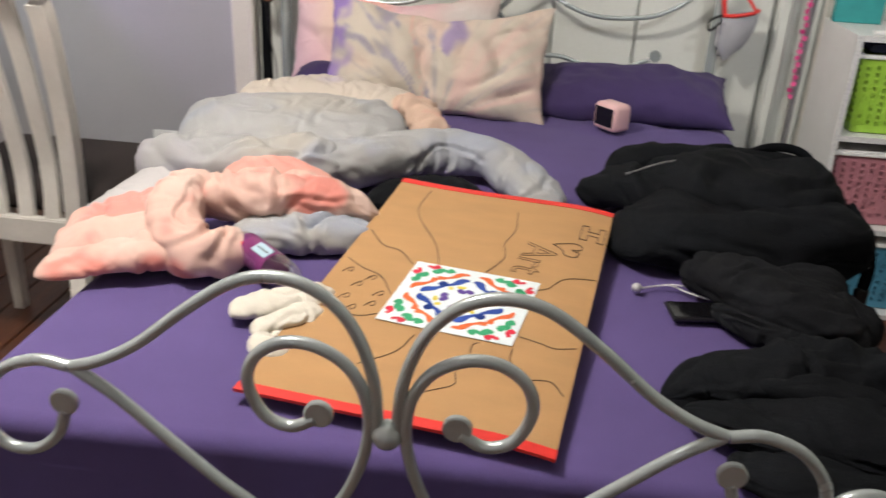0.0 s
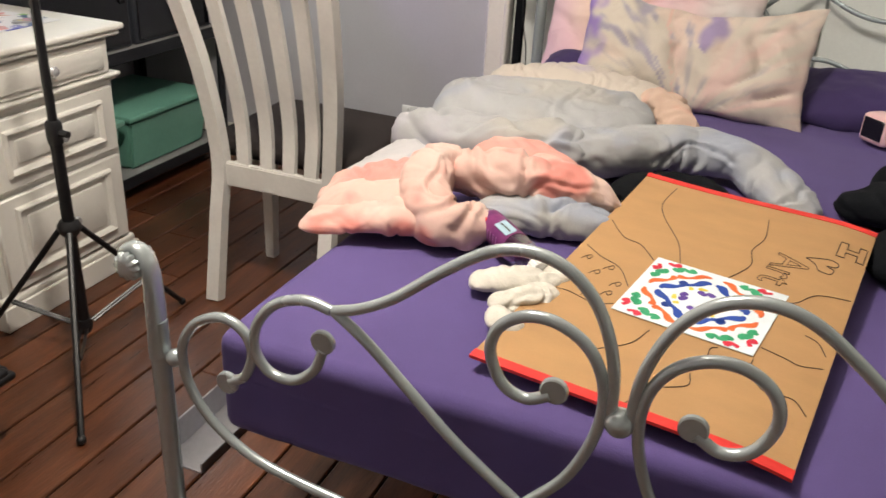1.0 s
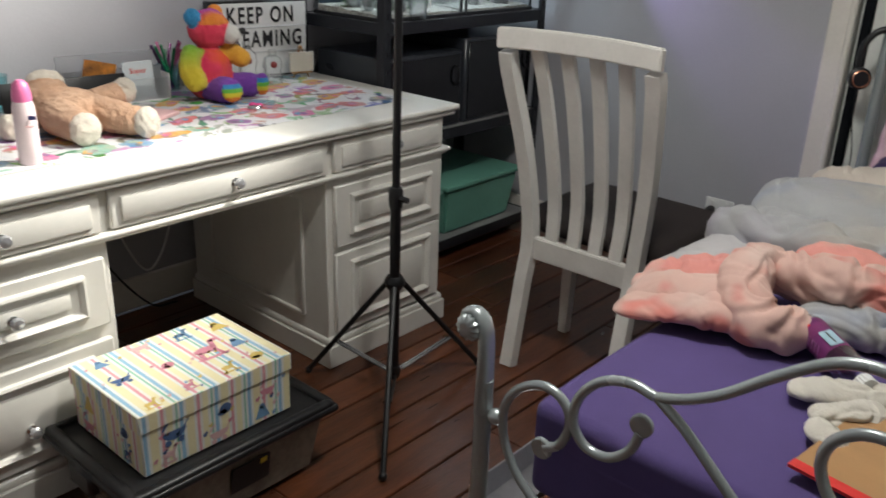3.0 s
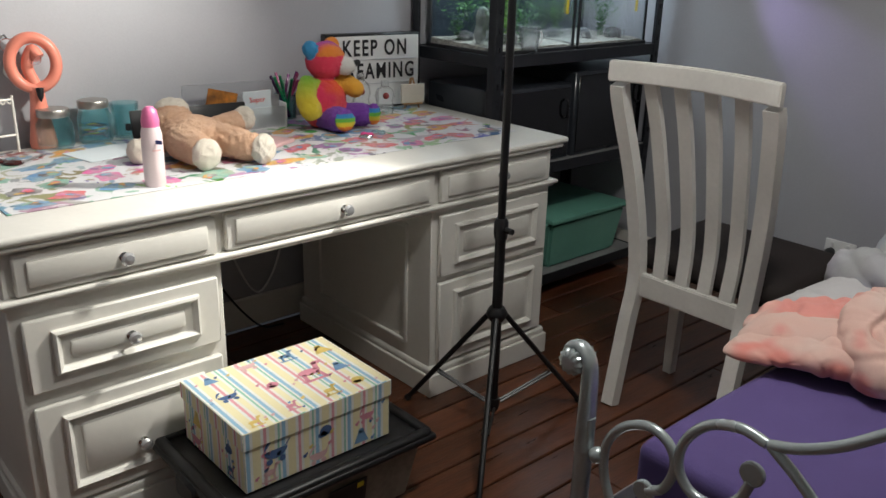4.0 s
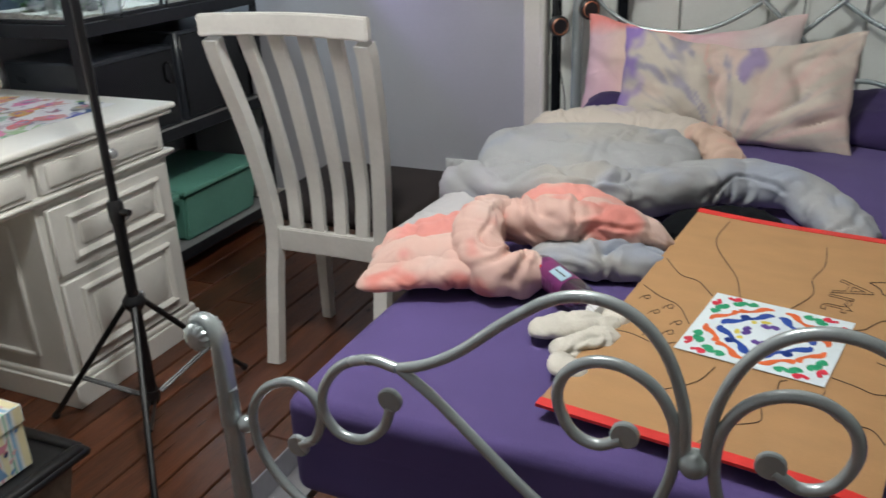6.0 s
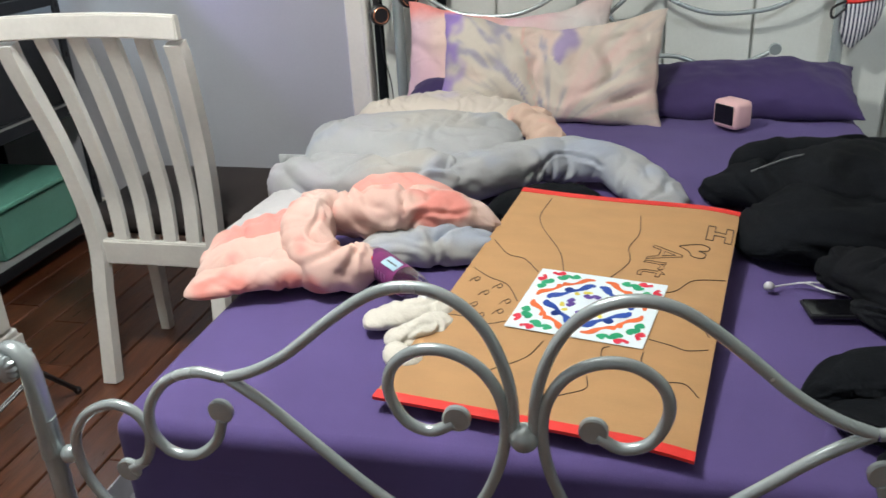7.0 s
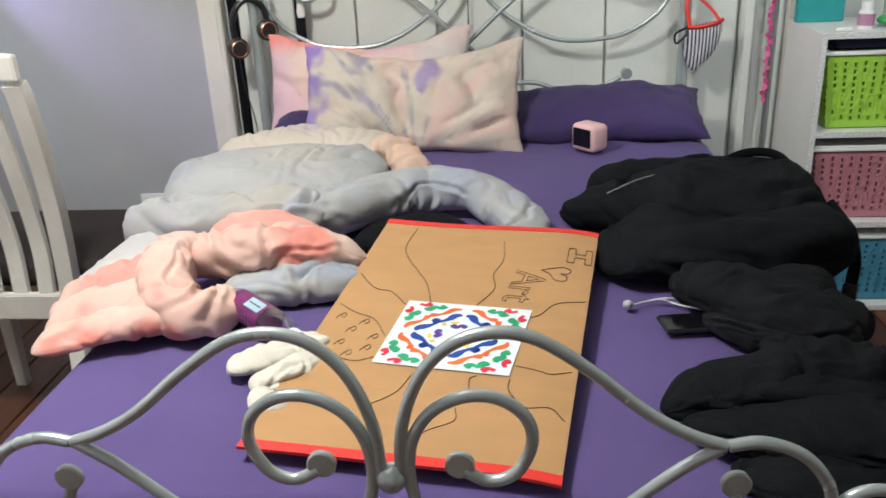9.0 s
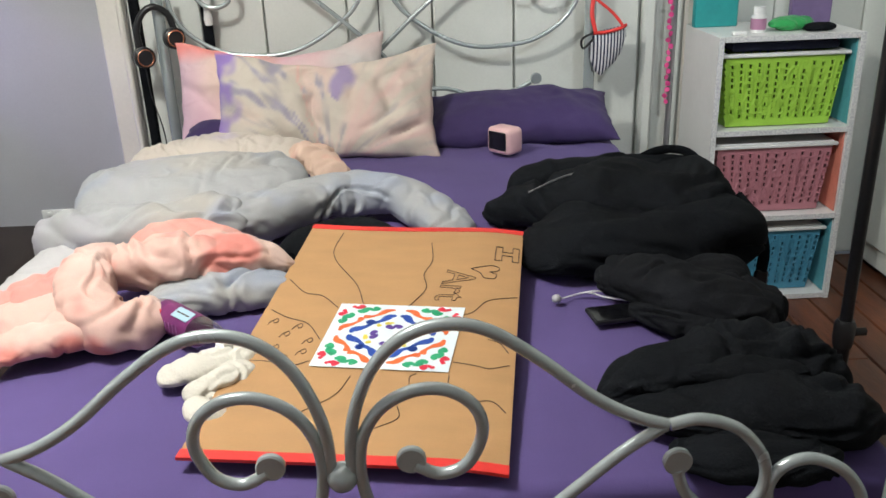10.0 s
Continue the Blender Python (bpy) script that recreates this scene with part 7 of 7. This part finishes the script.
GRAVEL = mat("white_gravel", (0.60, 0.58, 0.52), 0.8, vary=0.3, scale=90, fine=220, bump=0.8)


def fish_tank(y0, y1, label, seed):
    t = thing("fish_tank", label, "fish tank", (0, 0, 0), 0, "fish tanks on the rack")
    z0, z1, x0, x1 = 1.0045, 1.34, -2.53, -2.165
    ym, xm = (y0 + y1) / 2, (x0 + x1) / 2
    for x in (x0, x1):
        p = box("pane", (0.006, y1 - y0, z1 - z0), (x, ym, (z0 + z1) / 2), CLEAR, t, "clear glass pane", 0.0005)
        p.visible_shadow = False
    for y in (y0, y1):
        p = box("pane", (x1 - x0 - 0.006, 0.006, z1 - z0), (xm, y, (z0 + z1) / 2), CLEAR, t, "clear glass pane", 0.0005)
        p.visible_shadow = False
    for zz in (z0 + 0.008, z1 - 0.006):
        bm = bmesh.new()
        add_box(bm, (0.012, y1 - y0 + 0.012, 0.014), (x1 + 0.004, ym, zz), 0.002)
        add_box(bm, (0.012, y1 - y0 + 0.012, 0.014), (x0 - 0.004, ym, zz), 0.002)
        add_box(bm, (x1 - x0, 0.012, 0.014), (xm, y0 - 0.004, zz), 0.002)
        add_box(bm, (x1 - x0, 0.012, 0.014), (xm, y1 + 0.004, zz), 0.002)
        part("frame", bm, BLACK, t, "black frame")
    for yy in (y0, y1):
        box("corner_seal", (0.009, 0.009, z1 - z0 - 0.03), (x1, yy, (z0 + z1) / 2), BLACK, t, "black silicone seam", 0.001)
    box("backdrop", (0.004, y1 - y0 - 0.014, z1 - z0 - 0.02), (x0 + 0.008, ym, (z0 + z1) / 2), mat("dark_blue_backing", (0.015, 0.03, 0.05), 0.5, vary=0.4, scale=12), t, "dark blue backing sheet", 0.0005)
    # gravel bed, uneven
    bm = bmesh.new()
    nx, ny = 14, 22
    g = [[bm.verts.new((x0 + 0.008 + (x1 - x0 - 0.016) * i / nx, y0 + 0.006 + (y1 - y0 - 0.012) * j / ny, z0 + 0.022 + 0.014 * (1 - i / nx) + 0.006 * noise.noise(Vector((i * 0.7, j * 0.7, seed))))) for j in range(ny + 1)] for i in range(nx + 1)]
    for i in range(nx):
        for j in range(ny):
            bm.faces.new((g[i][j], g[i + 1][j], g[i + 1][j + 1], g[i][j + 1]))
    got = bmesh.ops.extrude_face_region(bm, geom=bm.faces[:])
    for v in got["geom"]:
        if isinstance(v, bmesh.types.BMVert):
            v.co.z = z0 + 0.004
    bmesh.ops.recalc_face_normals(bm, faces=bm.faces)
    part("gravel", bm, GRAVEL, t, "pale gravel bed")
    rnd = random.Random(seed)
    # ferny plants: stems with many small leaves
    for k in range(5):
        cx, cy = rnd.uniform(x0 + 0.05, x1 - 0.07), y0 + (y1 - y0) * (k + 0.6) / 5.2
        bm = bmesh.new()
        tall = rnd.uniform(0.10, 0.27)
        for s in range(9):
            a = rnd.random() * 6.3
            lean = rnd.uniform(0.02, 0.07)
            hgt = tall * rnd.uniform(0.6, 1.0)
            stem = glide([(cx, cy, z0 + 0.03), (cx + lean * 0.5 * math.cos(a), cy + lean * 0.5 * math.sin(a), z0 + 0.03 + hgt * 0.6), (cx + lean * 1.2 * math.cos(a), cy + lean * 1.2 * math.sin(a), z0 + 0.03 + hgt)], 5)
            for q, p in enumerate(stem):
                for w in range(2):
                    b = rnd.random() * 6.3
                    d = Vector((math.cos(b), math.sin(b), rnd.uniform(0.0, 0.9))).normalized() * rnd.uniform(0.016, 0.034)
                    e = Vector((-math.sin(b), math.cos(b), 0)) * rnd.uniform(0.003, 0.006)
                    vs = [bm.verts.new(p), bm.verts.new(p + d * 0.5 + e), bm.verts.new(p + d), bm.verts.new(p + d * 0.5 - e)]
                    bm.faces.new(vs)
        part("water_plant", bm, LEAF[(k + seed) % 3], t, "feathery green water plant", smooth=False)
    for k in range(3):
        rk = softly("rock", [((rnd.uniform(x0 + 0.06, x1 - 0.05), rnd.uniform(y0 + 0.05, y1 - 0.05), z0 + 0.04), (0.03, 0.04, 0.025), rnd.uniform(0, 90))], mat("grey_rock", (0.16, 0.16, 0.17), 0.8, vary=0.3), 0.006, 0.006, 30, parent=t, label="small grey rock")
    return t


tank1 = fish_tank(1.20, 1.625, "glass fish tank with green plants and a stone ornament", 3)
fish_tank(1.655, 2.08, "glass fish tank with bushy green plants", 8)
softly("ornament", [((-2.30, 1.255, 1.07), (0.026, 0.022, 0.045), 0), ((-2.29, 1.255, 1.13), (0.028, 0.024, 0.04), 0), ((-2.262, 1.255, 1.125), (0.01, 0.008, 0.02), 0)], mat("carved_stone", (0.30, 0.34, 0.34), 0.8, vary=0.2), 0.006, 0.002, 30, parent=tank1, label="carved grey stone head ornament")
hood = thing("tank_lamp", "slim lamp hood over the fish tanks", "lamp", (0, 0, 0))
box("housing", (0.16, 0.84, 0.03), (-2.36, 1.64, 1.46), BLACK, hood, "", 0.006)
box("strip", (0.10, 0.80, 0.006), (-2.36, 1.64, 1.441), glow("lamp_strip", (0.75, 0.9, 1.0), 4.0), hood, "glowing cool white strip", 0.001)
for y in (1.235, 2.045):
    tube("bracket", [(-2.36, y, 1.35), (-2.36, y, 1.445)], 0.006, BLACK, hood, segs=8, steps=1)
for y, c, hh in ((1.60, (0.75, 0.55, 0.03), 0.09), (2.03, (0.75, 0.55, 0.03), 0.09)):
    tagged(tube("thermometer", [(-2.172, y - 0.01, 1.14), (-2.172, y - 0.01, 1.24)], 0.005, mat("yellow_tube", c, 0.4), None, "slim yellow thermometer inside the tank glass", 8, 1), category="thermometer")
pc = thing("plastic_cup", "clear plastic measuring jug on the rack edge", "cup", (-2.146, 1.36, 1.0045))
lathe("wall", [(0.0, 0.0), (0.028, 0.0), (0.03, 0.004), (0.038, 0.095), (0.041, 0.098), (0.036, 0.095), (0.027, 0.006), (0.0, 0.005)], (0, 0, 0), glassy("cup_plastic", (0.9, 0.9, 0.92), 0.25, 0.55), pc, "", 20)
tube("handle", [(0.0, 0.036, 0.08), (0.0, 0.062, 0.075), (0.0, 0.06, 0.04), (0.0, 0.034, 0.03)], 0.004, WHITE_P, pc, "small plastic handle", 6)
SLATE = mat("slate_laminate", (0.035, 0.04, 0.05), 0.3, vary=0.15, scale=6, bump=0.03)
# dark cabinets and mint tubs on the lower shelves
for y0, y1, z0, hh, lab in ((1.20, 1.64, 0.575, 0.30, "black boxy cabinet with a glossy front"), (1.66, 2.11, 0.575, 0.34, "black boxy cabinet on the rack")):
    c = thing("black_cabinet", lab, "cabinet", (0, 0, 0), 0, "cabinets on the rack")
    box("body", (0.37, y1 - y0, hh), (-2.345, (y0 + y1) / 2, z0 + hh / 2), SLATE, c, "", 0.006)
    box("front", (0.006, y1 - y0 - 0.03, hh - 0.03), (-2.156, (y0 + y1) / 2, z0 + hh / 2), SCREEN, c, "glossy black front", 0.003)
    tube("handle", [(-2.15, y1 - 0.05, z0 + hh * 0.55), (-2.135, y1 - 0.05, z0 + hh * 0.6), (-2.135, y1 - 0.05, z0 + hh * 0.75), (-2.15, y1 - 0.05, z0 + hh * 0.8)], 0.005, BLACK_M, c, "black handle", 6)
for y0, y1 in ((1.19, 1.525), (1.545, 2.06)):
    gt = thing("storage_tub", "mint green plastic storage tub with a lid", "storage tub", (0, 0, 0), 0, "tubs on the rack")
    bm = bmesh.new()
    ym, d = (y0 + y1) / 2, (y1 - y0) / 2
    vs = [[bm.verts.new((-2.345 + sx * w, ym + sy * e, z)) for sx, sy in ((-1, -1), (1, -1), (1, 1), (-1, 1))] for z, w, e in ((0.095, 0.17, d - 0.035), (0.30, 0.20, d - 0.012))]
    bm.faces.new(vs[0][::-1])
    for k in range(4):
        bm.faces.new((vs[0][k], vs[0][(k + 1) % 4], vs[1][(k + 1) % 4], vs[1][k]))
    bm.faces.new(vs[1])
    bmesh.ops.bevel(bm, geom=bm.edges[:], offset=0.012, segments=2, affect="EDGES")
    part("body", bm, GREEN_TUB, gt)
    box("lid", (0.43, y1 - y0 - 0.004, 0.022), (-2.345, ym, 0.312), GREEN_TUB, gt, "mint green lid", 0.007, None, 2)
# loose cables under the desk
for k, pts in enumerate(([(-2.58, 0.30, 0.50), (-2.57, 0.34, 0.30), (-2.55, 0.42, 0.16), (-2.56, 0.52, 0.30), (-2.58, 0.55, 0.55)], [(-2.58, 0.22, 0.50), (-2.56, 0.26, 0.25), (-2.50, 0.38, 0.06), (-2.52, 0.50, 0.02)])):
    tagged(tube("cable", pts, 0.004, WHITE_P if k == 0 else BLACK, None, "loose cable hanging against the wall under the desk", 6), category="cable", group="cables under the desk")

lay_boards()
